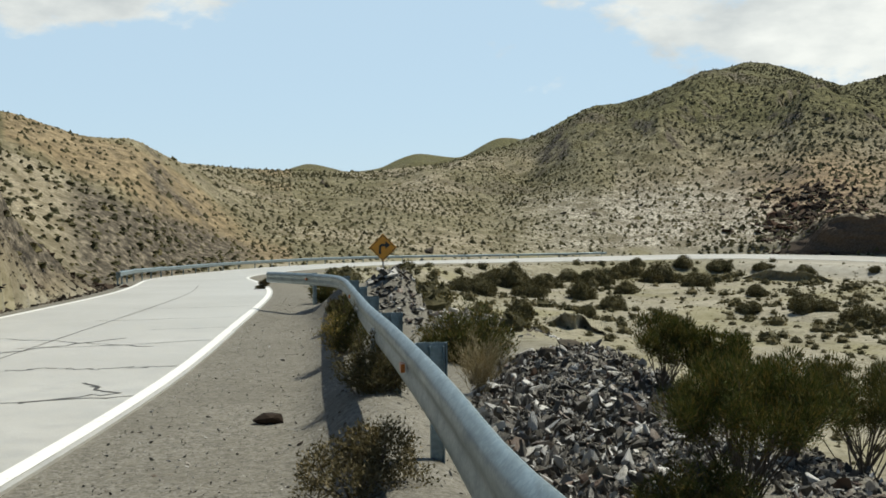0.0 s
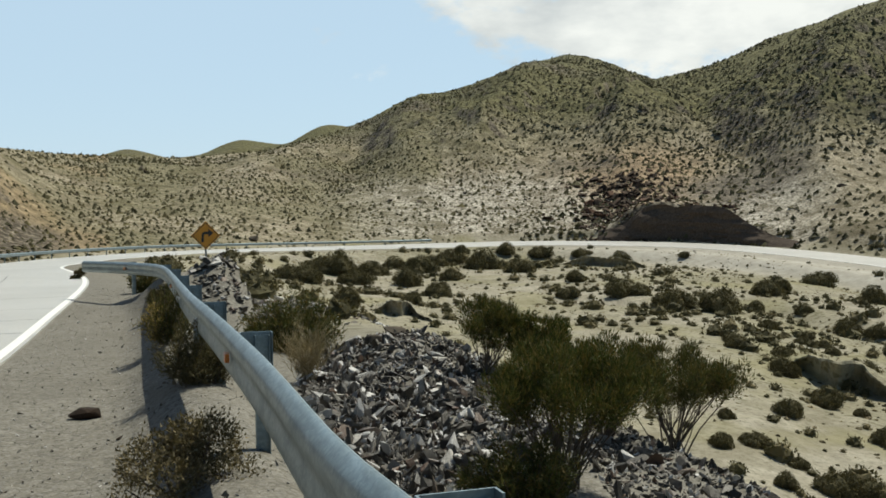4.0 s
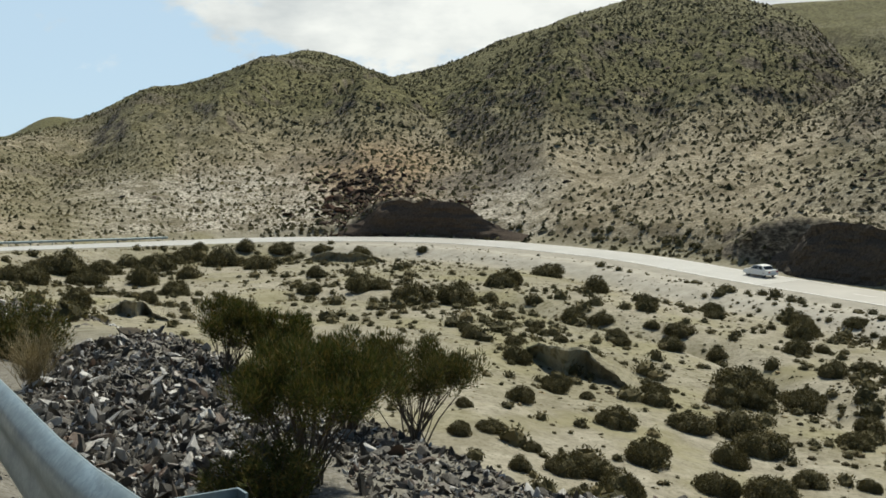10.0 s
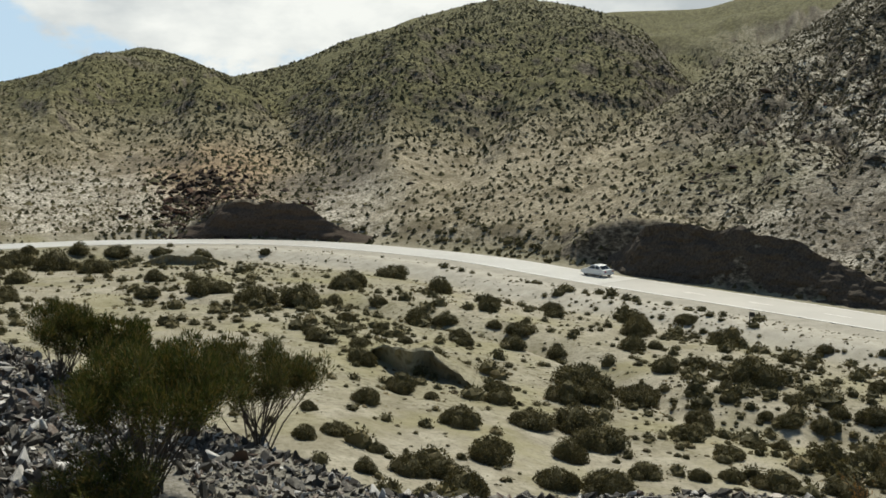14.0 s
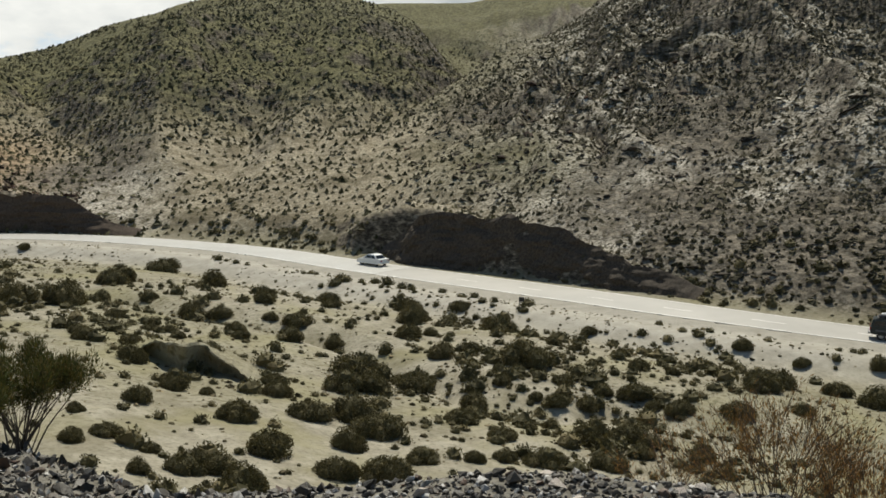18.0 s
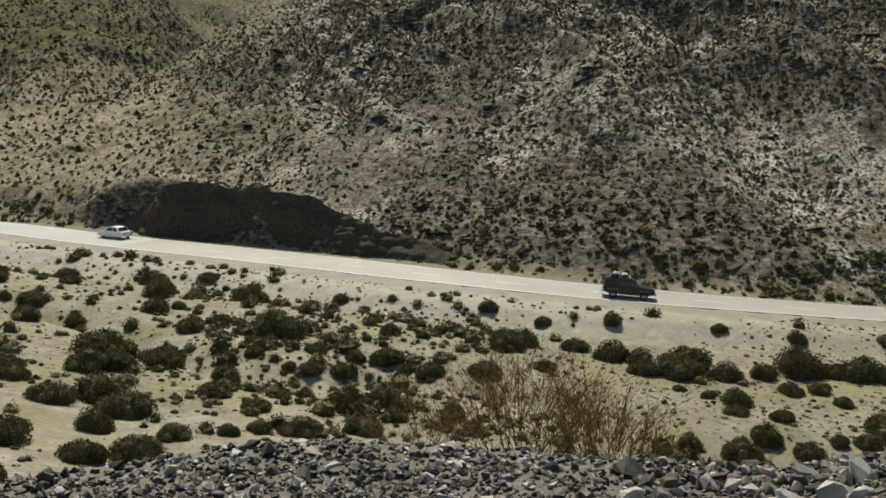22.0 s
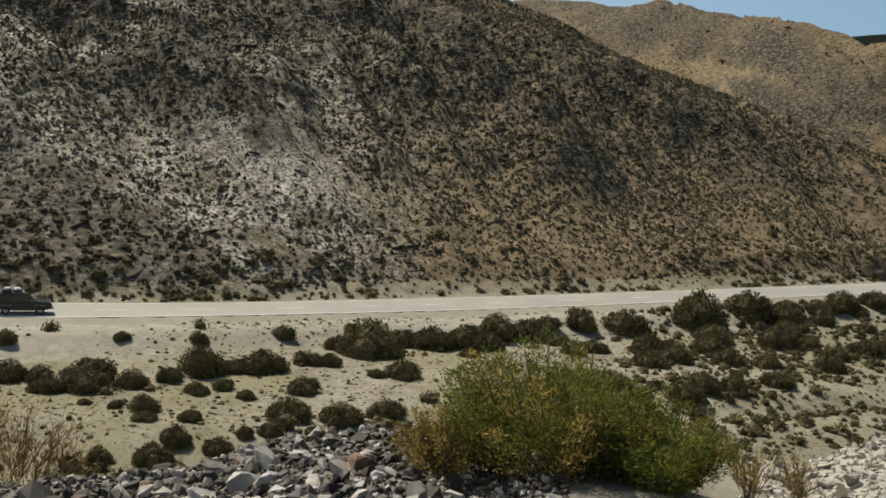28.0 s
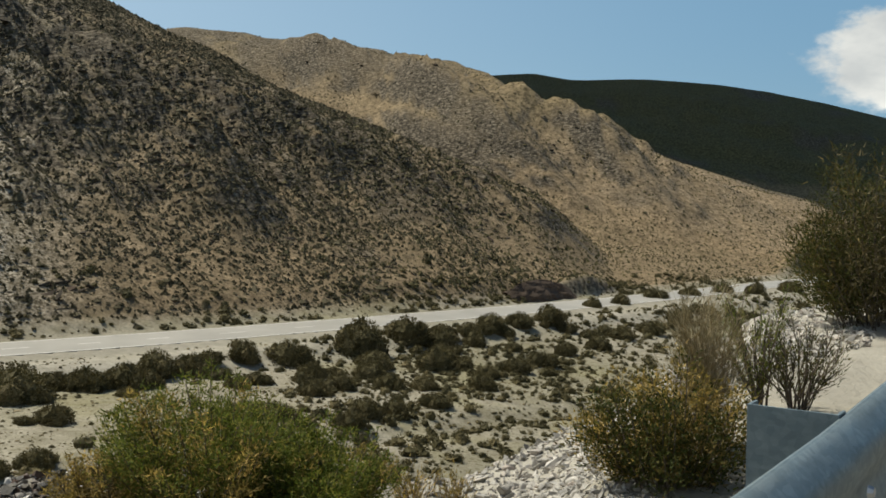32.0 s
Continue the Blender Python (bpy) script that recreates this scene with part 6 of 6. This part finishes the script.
plume_bush("roadside_bush", "small yellowish-green bush growing under the guardrail", "bush", -5.2, 15.4, 0.95, 0.7, 19, M_BROOM, 32, 150, 0.07, 0.013, M_YELLOW, 0.3)
plume_bush("roadside_bush", "dark green bush growing under the guardrail", "bush", -3.6, 11.0, 0.75, 0.9, 20, M_SHRUB, 48, 190, 0.055, 0.012)
round_plant("roadside_bush", "low dry bush with small brown leaves on gravel", "bush", -4.7, 6.7, 0.50, 1.02, 21, M_LITTER, 6500, 0.03, 0.016, 12, 0.5)
round_plant("roadside_bush", "dusty bush against the guardrail", "bush", -5.0, 21.5, 0.85, 0.8, 22, M_SHRUB, 5000, 0.07, 0.018, 8)
round_plant("roadside_bush", "broad olive bush at the bend of the guardrail", "bush", -5.6, 36.0, 1.1, 1.9, 23, M_BROOM, 6000, 0.12, 0.03)
round_plant("roadside_bush", "broad olive bush at the bend of the guardrail", "bush", -3.9, 33.0, 1.0, 1.5, 24, M_BROOM, 5000, 0.12, 0.03)
round_plant("roadside_bush", "small round bush at the road edge", "bush", -9.5, 50.0, 0.6, 0.75, 25, M_SHRUB, 2500, 0.08, 0.03, 6)
plant("dry_bush", "leafless reddish-brown dry bush behind the stone bank", "bush", 60.2, 9.3, 1.42, 1.6, 26, M_BROWN, 44, 4600, 0.05, 0.009, 0.66, stem_r=0.0065)
plant("dry_bush", "leafless reddish-brown dry bush behind the stone bank", "bush", 64.8, 9.4, 1.40, 1.35, 27, M_BROWN, 38, 4000, 0.05, 0.009, 0.66, stem_r=0.0065)
plant("dry_bush", "thin grey dry twigs behind the stone bank", "bush", 55.2, 9.4, 1.05, 1.1, 28, M_BROWN, 30, 1100, 0.05, 0.006, 0.65, stem_r=0.004)
plume_bush("green_bush", "bright green bush with yellow-brown patches at the slope edge", "bush", 92.6, 6.9, 0.90, 1.5, 29, M_GREEN, 80, 400, 0.036, 0.011, M_YELLOW, 0.22)
plume_bush("green_bush", "bright green bush with yellow-brown patches at the slope edge", "bush", 98.2, 6.8, 0.70, 1.1, 30, M_GREEN, 56, 360, 0.034, 0.011, M_YELLOW, 0.20)
plume_bush("green_bush", "yellowing low bush at the slope edge", "bush", 87.6, 6.8, 0.45, 0.8, 31, M_YELLOW, 34, 200, 0.035, 0.009, M_LITTER, 0.3)
plant("thin_weed", "thin dry weed with small yellow leaves", "weed", 103.6, 7.2, 0.50, 0.45, 32, M_YELLOW, 26, 900, 0.035, 0.008, 0.3, stem_r=0.003)
plant("thin_weed", "thin dry weed with small yellow leaves", "weed", 106.0, 7.4, 0.44, 0.35, 33, M_YELLOW, 22, 700, 0.035, 0.008, 0.3, stem_r=0.003)
plume_bush("flowering_bush", "yellow-flowered dry bush beside the guardrail post", "bush", 117.0, 6.2, 0.86, 1.0, 34, M_YELLOW, 64, 260, 0.030, 0.013, M_BROOM, 0.45, 0.13)
plant("dry_grass_clump", "tall feathery straw-coloured grass beside the guardrail", "grass", 119.1, 6.7, 1.10, 0.46, 35, M_STRAW, 90, 4200, 0.09, 0.005, 0.3, stem_r=0.0025, stem_mat=M_STRAW)
plant("broom_bush", "upright green broom stems beside the guardrail", "bush", 121.6, 7.3, 0.86, 0.62, 36, M_GREEN, 20, 2400, 0.035, 0.007, 0.2)
plant("broom_bush", "upright green broom stems beside the guardrail", "bush", 123.6, 7.2, 0.80, 0.60, 37, M_BROOM, 18, 2200, 0.035, 0.007, 0.2)
plume_bush("large_bush", "large dark green bush with rusty patches behind the guardrail", "bush", 127.3, 11.4, 1.9, 1.7, 38, M_BROOM, 100, 300, 0.065, 0.014, M_LITTER, 0.25)


# ---- road sign, marker board, dropped stone ----
M_SIGN = material("sign_yellow", plain((0.60, 0.27, 0.025), 0.45, 0, 0.12, 3))
M_BLACK = material("sign_black", plain((0.02, 0.02, 0.02), 0.5))
M_POST = material("painted_post", plain((0.30, 0.30, 0.29), 0.6, 0.2))


def slab(points, depth, bevel=0.0):
    """An upright plate in the xz plane, its face towards -y."""
    bm = bmesh.new()
    a = [bm.verts.new((x, 0, z)) for x, z in points]
    b = [bm.verts.new((x, depth, z)) for x, z in points]
    bm.faces.new(a)
    bm.faces.new(b[::-1])
    for i in range(len(a)):
        j = (i + 1) % len(a)
        bm.faces.new((a[i], b[i], b[j], a[j]))
    bmesh.ops.recalc_face_normals(bm, faces=bm.faces)
    if bevel:
        bmesh.ops.bevel(bm, geom=bm.edges[:], offset=bevel, segments=1)
    return bm


def box(x0, x1, y0, y1, z0, z1, bevel=0.0, segments=1):
    bm = bmesh.new()
    bmesh.ops.create_cube(bm, size=1.0)
    bmesh.ops.scale(bm, vec=(x1 - x0, y1 - y0, z1 - z0), verts=bm.verts)
    bmesh.ops.translate(bm, vec=((x0 + x1) / 2, (y0 + y1) / 2, (z0 + z1) / 2), verts=bm.verts)
    if bevel:
        bmesh.ops.bevel(bm, geom=bm.edges[:], offset=bevel, segments=segments, affect='EDGES')
    return bm


def warning_sign():
    x, y, z = polar(-3.2, 43.0)
    top = 1.8 - 43.0 * math.tan(radians(2.8)) - z
    ob = tagged(new("road_sign"), "yellow diamond warning sign with a black right-turn arrow", "road sign")
    ob.matrix_basis = pose(x, y, z, 0, 0, 4)
    part("post", box(-0.035, 0.035, 0.03, 0.09, -0.3, top + 0.1, 0.006), M_POST, ob)
    h = 0.55
    panel = part("panel", slab([(0, top - h), (h, top), (0, top + h), (-h, top)], 0.02, 0.004), M_SIGN, ob, "yellow diamond panel")
    e, i = h * 0.93, h * 0.87
    for k in range(4):
        c, s = ((1, 0), (0, 1), (-1, 0), (0, -1))[k], ((0, 1), (-1, 0), (0, -1), (1, 0))[k]
        part("border", slab([(c[0] * i, top + c[1] * i), (c[0] * e, top + c[1] * e), (s[0] * e, top + s[1] * e), (s[0] * i, top + s[1] * i)], 0.006), M_BLACK, panel).location = (0, -0.007, 0)
    arrow = [(-0.17, -0.26), (-0.07, -0.26), (-0.07, 0.0), (-0.03, 0.05), (0.10, 0.05), (0.10, -0.06), (0.30, 0.10), (0.10, 0.26), (0.10, 0.15), (-0.06, 0.15), (-0.15, 0.08)]
    part("arrow", slab([(a, top + b) for a, b in arrow], 0.006), M_BLACK, panel, "black arrow bending right").location = (0, -0.007, 0)


warning_sign()


def marker_board():
    x, y = 75.6, 70.4
    ob = tagged(new("marker_post"), "small dark marker board on a thin post beside the road", "road marker")
    ob.matrix_basis = pose(x, y, float(ground(x, y)), 0, 0, -40)
    part("post", box(-0.05, 0.05, 0, 0.08, -0.2, 1.25, 0.01), M_BLACK, ob)
    part("board", box(-0.08, 0.42, -0.03, 0.0, 0.80, 1.22, 0.01), M_BLACK, ob, "dark square board")


marker_board()


def dropped_stone():
    x, y, z = polar(-9.3, 11.3)
    v, f = stone_shape(77, 0.34, 22)
    ob = tagged(new("stone", mesh_arrays("stone", v * (0.44, 0.30, 0.42), f, M_RUSTROCK)), "flat dark stone lying on the gravel shoulder", "stone")
    ob.location = (x, y, z + 0.045)


dropped_stone()


def boulder():
    x, y, z = polar(82.8, 6.6)
    v, f = stone_shape(78, 0.8, 26)
    ob = tagged(new("boulder", mesh_arrays("boulder", v * (0.26, 0.2, 0.2), f, material("pink_rock", rock_mat((0.16, 0.10, 0.075), (0.34, 0.23, 0.18), (0.3, 0.15, 0.1), 0.0, (0.7, 0.9))))), "small pinkish boulder on the stony slope edge", "stone")
    ob.location = (x, y, z + 0.04)


boulder()


def blocks():
    """Larger pale blocks that stick out of the stone bank."""
    g = np.random.default_rng(91)
    for k, (az, r, w) in enumerate(((74.4, 6.6, 0.24), (76.6, 6.6, 0.32), (77.8, 6.6, 0.24), (72.3, 6.0, 0.30), (80.4, 6.3, 0.20), (75.2, 6.1, 0.24), (6.7, 15.8, 0.5), (5.5, 15.2, 0.42))):
        x, y, z = polar(az, r)
        v, f = stone_shape(960 + k, 0.62, 18)
        ob = tagged(new("stone", mesh_arrays("stone", v * (w, w * 0.8, w), f, M_PALESTONE if k < 6 else M_CRAG)), "pale broken block on the stone bank" if k < 6 else "large dark block on top of the rubble pile", "stone", "blocks on the bank")
        ob.matrix_basis = Matrix.LocRotScale((x, y, z + 0.08 * w), Euler((g.normal() * 0.3, g.normal() * 0.3, g.uniform(0, 6))), (1, 1, 1))


blocks()


# ---- cracks in the near pavement ----
def cracks():
    runs = ((((-11.0, 16.6), (-8.6, 15.0), (-7.0, 13.6)), 0.03), (((-9.6, 22.5), (-7.2, 21.0), (-5.4, 20.0)), 0.02), (((-5.0, 12.66), (-4.2, 13.5), (-4.9, 14.6)), 0.035),
            (((-6.9, 16.0), (-6.0, 16.5), (-5.4, 16.3), (-4.6, 16.5), (-3.9, 16.7)), 0.02), (((-6.6, 12.3), (-5.2, 12.7), (-3.55, 13.3)), 0.018), (((-7.9, 19.9), (-6.4, 20.3), (-4.4, 21.4)), 0.018),
            (((-8.1, 18.5), (-7.2, 20.5), (-6.5, 22.0)), 0.03), (((-6.6, 24.2), (-4.9, 24.7)), 0.016), (((-8.9, 27.5), (-5.3, 28.5)), 0.016), (((-9.5, 33.0), (-5.8, 34.0)), 0.016))
    g = np.random.default_rng(5)
    for pts, w in runs:
        p = np.array([(a, b, 0) for a, b in pts], float)
        q = []
        for i in range(len(p) - 1):
            for t in np.linspace(0, 1, 9)[:-1]:
                q.append(p[i] + (p[i + 1] - p[i]) * t)
        q = np.array(q + [p[-1]])
        q[1:-1, :2] += g.normal(size=(len(q) - 2, 2)) * 0.07
        d, _, z = road_near(q[:, 0], q[:, 1])
        t = unit(np.gradient(q, axis=0))
        n = np.stack([-t[:, 1], t[:, 0]], 1)
        ww = (w * g.uniform(0.5, 1.4, len(q)))[:, None]
        V = np.vstack([np.column_stack([q[:, :2] + n * ww, z + 0.005]), np.column_stack([q[:, :2] - n * ww, z + 0.005])])
        m = len(q)
        F = [(i, i + m, i + m + 1, i + 1) for i in range(m - 1) if d[i] < HALF and d[i + 1] < HALF]
        child("crack", mesh_from("crack", V, F, M_CRACK), road)
    k = np.where((ROAD[:, 1] > 8) & (ROAD[:, 1] < 58) & (ROAD[:, 0] < 0))[0]
    child("joint", strip("joint", k, (-0.032, 0.0), 0.005, M_CRACK), road)


cracks()


# ---- cars ----
M_DARKPAINT = material("dark_green_paint", plain((0.012, 0.020, 0.022), 0.32, 0.0, 0.2, 3))
M_WHITEPAINT = material("white_paint", plain((0.72, 0.72, 0.70), 0.35, 0.0, 0.06, 3))
M_GLASS = material("tinted_glass", plain((0.012, 0.014, 0.016), 0.06, 0.0, 0.1))
M_TYRE = material("tyre_rubber", plain((0.02, 0.02, 0.02), 0.85))
M_RIM = material("alloy_rim", plain((0.35, 0.35, 0.36), 0.4, 0.8))
M_TRIM = material("grey_trim", plain((0.10, 0.10, 0.10), 0.6))
M_LAMP = material("lamp_glass", plain((0.65, 0.66, 0.66), 0.12))
M_RED = material("red_lamp", plain((0.30, 0.015, 0.01), 0.2))
M_BAG = material("canvas_bag", plain((0.70, 0.70, 0.68), 0.8, 0, 0.2, 9))
M_DARKBAG = material("dark_bag", plain((0.05, 0.05, 0.055), 0.8))


def shell(profile, half, tuck, bevel=0.05):
    """A body from a side profile (x, z), half as wide as given, drawn in by tuck(z) at the sides."""
    bm = bmesh.new()
    L = [bm.verts.new((x, half - tuck(z), z)) for x, z in profile]
    R = [bm.verts.new((x, -half + tuck(z), z)) for x, z in profile]
    bm.faces.new(L)
    bm.faces.new(R[::-1])
    for i in range(len(L)):
        j = (i + 1) % len(L)
        bm.faces.new((L[i], R[i], R[j], L[j]))
    bmesh.ops.recalc_face_normals(bm, faces=bm.faces)
    bmesh.ops.bevel(bm, geom=bm.edges[:], offset=bevel, segments=2, profile=0.6)
    return bm


def wheel(parent, x, y, r, w):
    bm = bmesh.new()
    prof = ((r * 0.60, -w * 0.5), (r * 0.93, -w * 0.5), (r, -w * 0.32), (r, w * 0.32), (r * 0.93, w * 0.5), (r * 0.60, w * 0.5))
    n = 24
    V = [[bm.verts.new((q * math.cos(6.2832 * k / n), s, q * math.sin(6.2832 * k / n))) for q, s in prof] for k in range(n)]
    for k in range(n):
        for i in range(len(prof)):
            j = (i + 1) % len(prof)
            bm.faces.new((V[k][i], V[k][j], V[(k + 1) % n][j], V[(k + 1) % n][i]))
    bmesh.ops.recalc_face_normals(bm, faces=bm.faces)
    hub = child("wheel", mesh_from("hub", [(0, -w * .3, 0), (0.05, -w * .3, 0), (0, -w * .3, 0.05), (0, w * .3, 0)], [(0, 1, 2), (0, 3, 1), (1, 3, 2), (2, 3, 0)], M_TRIM), parent)
    hub.location = (x, y, r)
    part("tyre", bm, M_TYRE, hub, smooth=True)
    bm = bmesh.new()
    bmesh.ops.create_cone(bm, cap_ends=True, segments=20, radius1=r * 0.62, radius2=r * 0.62, depth=w * 0.7, matrix=Matrix.Rotation(math.pi / 2, 4, 'X'))
    part("rim", bm, M_RIM, hub)


def pane(name, pts, y, lean, parent, depth=0.012):
    """A side window: points (x, z), standing at y and leaning in by lean(z)."""
    bm = bmesh.new()
    s = 1 if y > 0 else -1
    a = [bm.verts.new((x, s * (abs(y) - lean(z)), z)) for x, z in pts]
    b = [bm.verts.new((x, s * (abs(y) - lean(z) + depth), z)) for x, z in pts]
    bm.faces.new(a)
    bm.faces.new(b[::-1])
    for i in range(len(a)):
        j = (i + 1) % len(a)
        bm.faces.new((a[i], b[i], b[j], a[j]))
    bmesh.ops.recalc_face_normals(bm, faces=bm.faces)
    part(name, bm, M_GLASS, parent)


def front_pane(name, x0, z0, x1, z1, half0, half1, parent, out):
    """A windscreen between a lower edge at x0, z0 and an upper edge at x1, z1."""
    bm = bmesh.new()
    q = [(x0, -half0, z0), (x0, half0, z0), (x1, half1, z1), (x1, -half1, z1)]
    a = [bm.verts.new(p) for p in q]
    b = [bm.verts.new((p[0] + out, p[1], p[2] + 0.02)) for p in q]
    bm.faces.new(a)
    bm.faces.new(b[::-1])
    for i in range(4):
        bm.faces.new((a[i], b[i], b[(i + 1) % 4], a[(i + 1) % 4]))
    bmesh.ops.recalc_face_normals(bm, faces=bm.faces)
    part(name, bm, M_GLASS, parent)


def place_on_road(ob, x, y, offset, reverse=False):
    i = int(np.argmin((ROAD[:, 0] - x) ** 2 + (ROAD[:, 1] - y) ** 2))
    d = ROAD_DIR[i] * (-1 if reverse else 1)
    p = ROAD[i, :2] + ROAD_RIGHT[i] * offset
    rise = (ROAD[i + 2, 2] - ROAD[i - 2, 2]) / np.linalg.norm(ROAD[i + 2, :2] - ROAD[i - 2, :2]) * (-1 if reverse else 1)
    fwd = Vector((d[0], d[1], rise)).normalized()
    rt = ROAD_RIGHT[i] * (-1 if reverse else 1)
    left = -Vector((rt[0], rt[1], -float(bank_of(i)) * (-1 if reverse else 1))).normalized()
    up = fwd.cross(left).normalized()
    m = Matrix((fwd, left, up)).transposed().to_4x4()
    m.translation = (p[0], p[1], ROAD[i, 2] - float(bank_of(i)) * offset + 0.004)
    ob.matrix_basis = m


def off_roader():
    car = tagged(new("off_road_car"), "dark green off-road car with luggage on its roof rack", "car")
    tuck = lambda z: 0.02 if z < 1.0 else 0.02 + (z - 1.0) * 0.17
    low = [(-2.25, 0.50), (-1.85, 0.42), (-0.9, 0.40), (0.9, 0.40), (1.95, 0.42), (2.30, 0.55), (2.34, 0.92), (2.20, 1.06), (1.05, 1.14), (-2.30, 1.12), (-2.36, 0.8)]
    body = part("body", shell(low, 0.92, tuck, 0.05), M_DARKPAINT, car, "dark green body")
    cab = [(-2.28, 1.09), (1.10, 1.10), (0.92, 1.18), (0.42, 1.72), (0.15, 1.80), (-2.02, 1.80), (-2.16, 1.74)]
    part("cabin", shell(cab, 0.91, tuck, 0.045), M_DARKPAINT, car, "dark green cabin")
    for s in (1, -1):
        for pts in (((-2.12, 1.20), (-1.20, 1.20), (-1.20, 1.64), (-2.02, 1.64)), ((-1.12, 1.20), (-0.30, 1.20), (-0.30, 1.64), (-1.12, 1.64)), ((-0.22, 1.20), (0.74, 1.20), (0.36, 1.64), (-0.22, 1.64))):
            pane("side_window", pts, s * 0.905, tuck, car)
        m = part("mirror", box(0.62, 0.76, s * 0.98 - 0.08, s * 0.98 + 0.08, 1.14, 1.32, 0.03), M_TRIM, car)
        part("side_step", box(-0.95, 0.95, s * 0.90 - 0.09, s * 0.90 + 0.09, 0.36, 0.42, 0.015), M_TRIM, car)
        for x in (-1.42, 1.38):
            part("wheel_arch", box(x - 0.50, x + 0.50, s * 0.90 - 0.06, s * 0.90 + 0.06, 0.72, 0.90, 0.05), M_TRIM, car)
            wheel(car, x, s * 0.78, 0.39, 0.26)
        part("headlight", box(2.27, 2.36, s * 0.66 - 0.14, s * 0.66 + 0.14, 0.80, 0.96, 0.02), M_LAMP, car, "clear headlight")
        part("tail_light", box(-2.40, -2.33, s * 0.80 - 0.07, s * 0.80 + 0.07, 0.82, 1.06, 0.015), M_RED, car, "red tail light")
    front_pane("windscreen", 0.90, 1.20, 0.46, 1.69, 0.74, 0.64, car, 0.03)
    front_pane("rear_window", -2.275, 1.20, -2.16, 1.66, 0.70, 0.62, car, -0.03)
    part("front_bumper", box(2.24, 2.50, -0.86, 0.86, 0.46, 0.68, 0.05), M_RIM, car, "chrome front bumper")
    part("rear_bumper", box(-2.50, -2.28, -0.84, 0.84, 0.48, 0.66, 0.04), M_RIM, car)
    part("grille", box(2.30, 2.37, -0.48, 0.48, 0.78, 0.97, 0.01), M_TRIM, car)
    rack = part("roof_rack", box(-1.85, 0.10, -0.62, 0.62, 1.86, 1.90, 0.012), M_TRIM, car, "black roof rack")
    for x in (-1.7, -0.85, 0.0):
        for s in (1, -1):
            part("rack_foot", box(x - 0.03, x + 0.03, s * 0.60 - 0.02, s * 0.60 + 0.02, 1.78, 1.88), M_TRIM, rack)
    for x0, x1, y0, y1, z1, mt in ((-1.80, -0.95, -0.55, 0.1, 2.14, M_DARKBAG), (-0.9, -0.1, -0.5, 0.5, 2.10, M_DARKBAG), (-1.55, -0.9, 0.05, 0.56, 2.22, M_BAG), (-0.75, -0.15, -0.35, 0.35, 2.22, M_BAG)):
        bm = box(x0, x1, y0, y1, 1.90, z1, 0.09, 3)
        ob = part("bag", bm, mt, car, "packed bag", smooth=True)
    place_on_road(car, 92.6, 41.2, 1.25)


off_roader()


def sedan():
    car = tagged(new("sedan_car"), "small white saloon car on the far side of the road", "car")
    tuck = lambda z: 0.02 if z < 0.88 else 0.02 + (z - 0.88) * 0.34
    low = [(-2.02, 0.40), (-1.6, 0.30), (1.6, 0.28), (2.05, 0.36), (2.10, 0.62), (1.85, 0.78), (0.95, 0.90), (-1.35, 0.92), (-2.02, 0.90), (-2.08, 0.65)]
    part("body", shell(low, 0.84, tuck, 0.05), M_WHITEPAINT, car, "white body")
    cab = [(-1.55, 0.88), (1.10, 0.88), (0.35, 1.36), (0.05, 1.42), (-0.75, 1.41), (-1.0, 1.34)]
    part("cabin", shell(cab, 0.83, tuck, 0.04), M_WHITEPAINT, car, "white cabin")
    for s in (1, -1):
        for pts in (((-1.22, 0.95), (-0.42, 0.95), (-0.42, 1.33), (-0.86, 1.32)), ((-0.34, 0.95), (0.82, 0.95), (0.28, 1.31), (-0.34, 1.33))):
            pane("side_window", pts, s * 0.825, tuck, car)
        for x in (-1.28, 1.28):
            wheel(car, x, s * 0.72, 0.30, 0.19)
        part("headlight", box(2.0, 2.09, s * 0.58 - 0.14, s * 0.58 + 0.14, 0.58, 0.70, 0.02), M_LAMP, car)
        part("tail_light", box(-2.10, -2.02, s * 0.62 - 0.14, s * 0.62 + 0.14, 0.66, 0.80, 0.02), M_RED, car, "red tail light")
        part("mirror", box(0.66, 0.78, s * 0.90 - 0.07, s * 0.90 + 0.07, 0.92, 1.03, 0.02), M_WHITEPAINT, car)
    front_pane("windscreen", 1.02, 0.94, 0.42, 1.33, 0.70, 0.58, car, 0.03)
    front_pane("rear_window", -1.46, 0.95, -1.02, 1.32, 0.70, 0.58, car, -0.03)
    part("front_bumper", box(1.98, 2.16, -0.80, 0.80, 0.30, 0.50, 0.05), M_WHITEPAINT, car)
    part("rear_bumper", box(-2.16, -1.98, -0.80, 0.80, 0.34, 0.54, 0.05), M_WHITEPAINT, car)
    place_on_road(car, 86.4, 104.5, -1.7, reverse=True)


sedan()


# ---- the cloud that shades the far hill ----
def cloud():
    g = np.random.default_rng(9)
    out = []
    for _ in range(46):
        a, q = g.uniform(0, 6.28), math.sqrt(g.uniform(0, 1))
        v, f = dome(g, 4, 10, 0.1)
        r = g.uniform(80, 150)
        out.append((v * (r, r, r * 0.45) + (q * 400 * math.cos(a), q * 300 * math.sin(a), g.uniform(-8, 8)), f))
    v, f = join(out)
    ob = tagged(new("cloud", mesh_arrays("cloud", v, f, material("cloud_white", plain((0.8, 0.8, 0.8), 1.0, 0, 0.03, 0.01)), True)), "white cumulus cloud drifting over the far hill", "cloud", kind="structure")
    ob.matrix_basis = pose(1085, -200, 520, 0, 0, 30)


cloud()
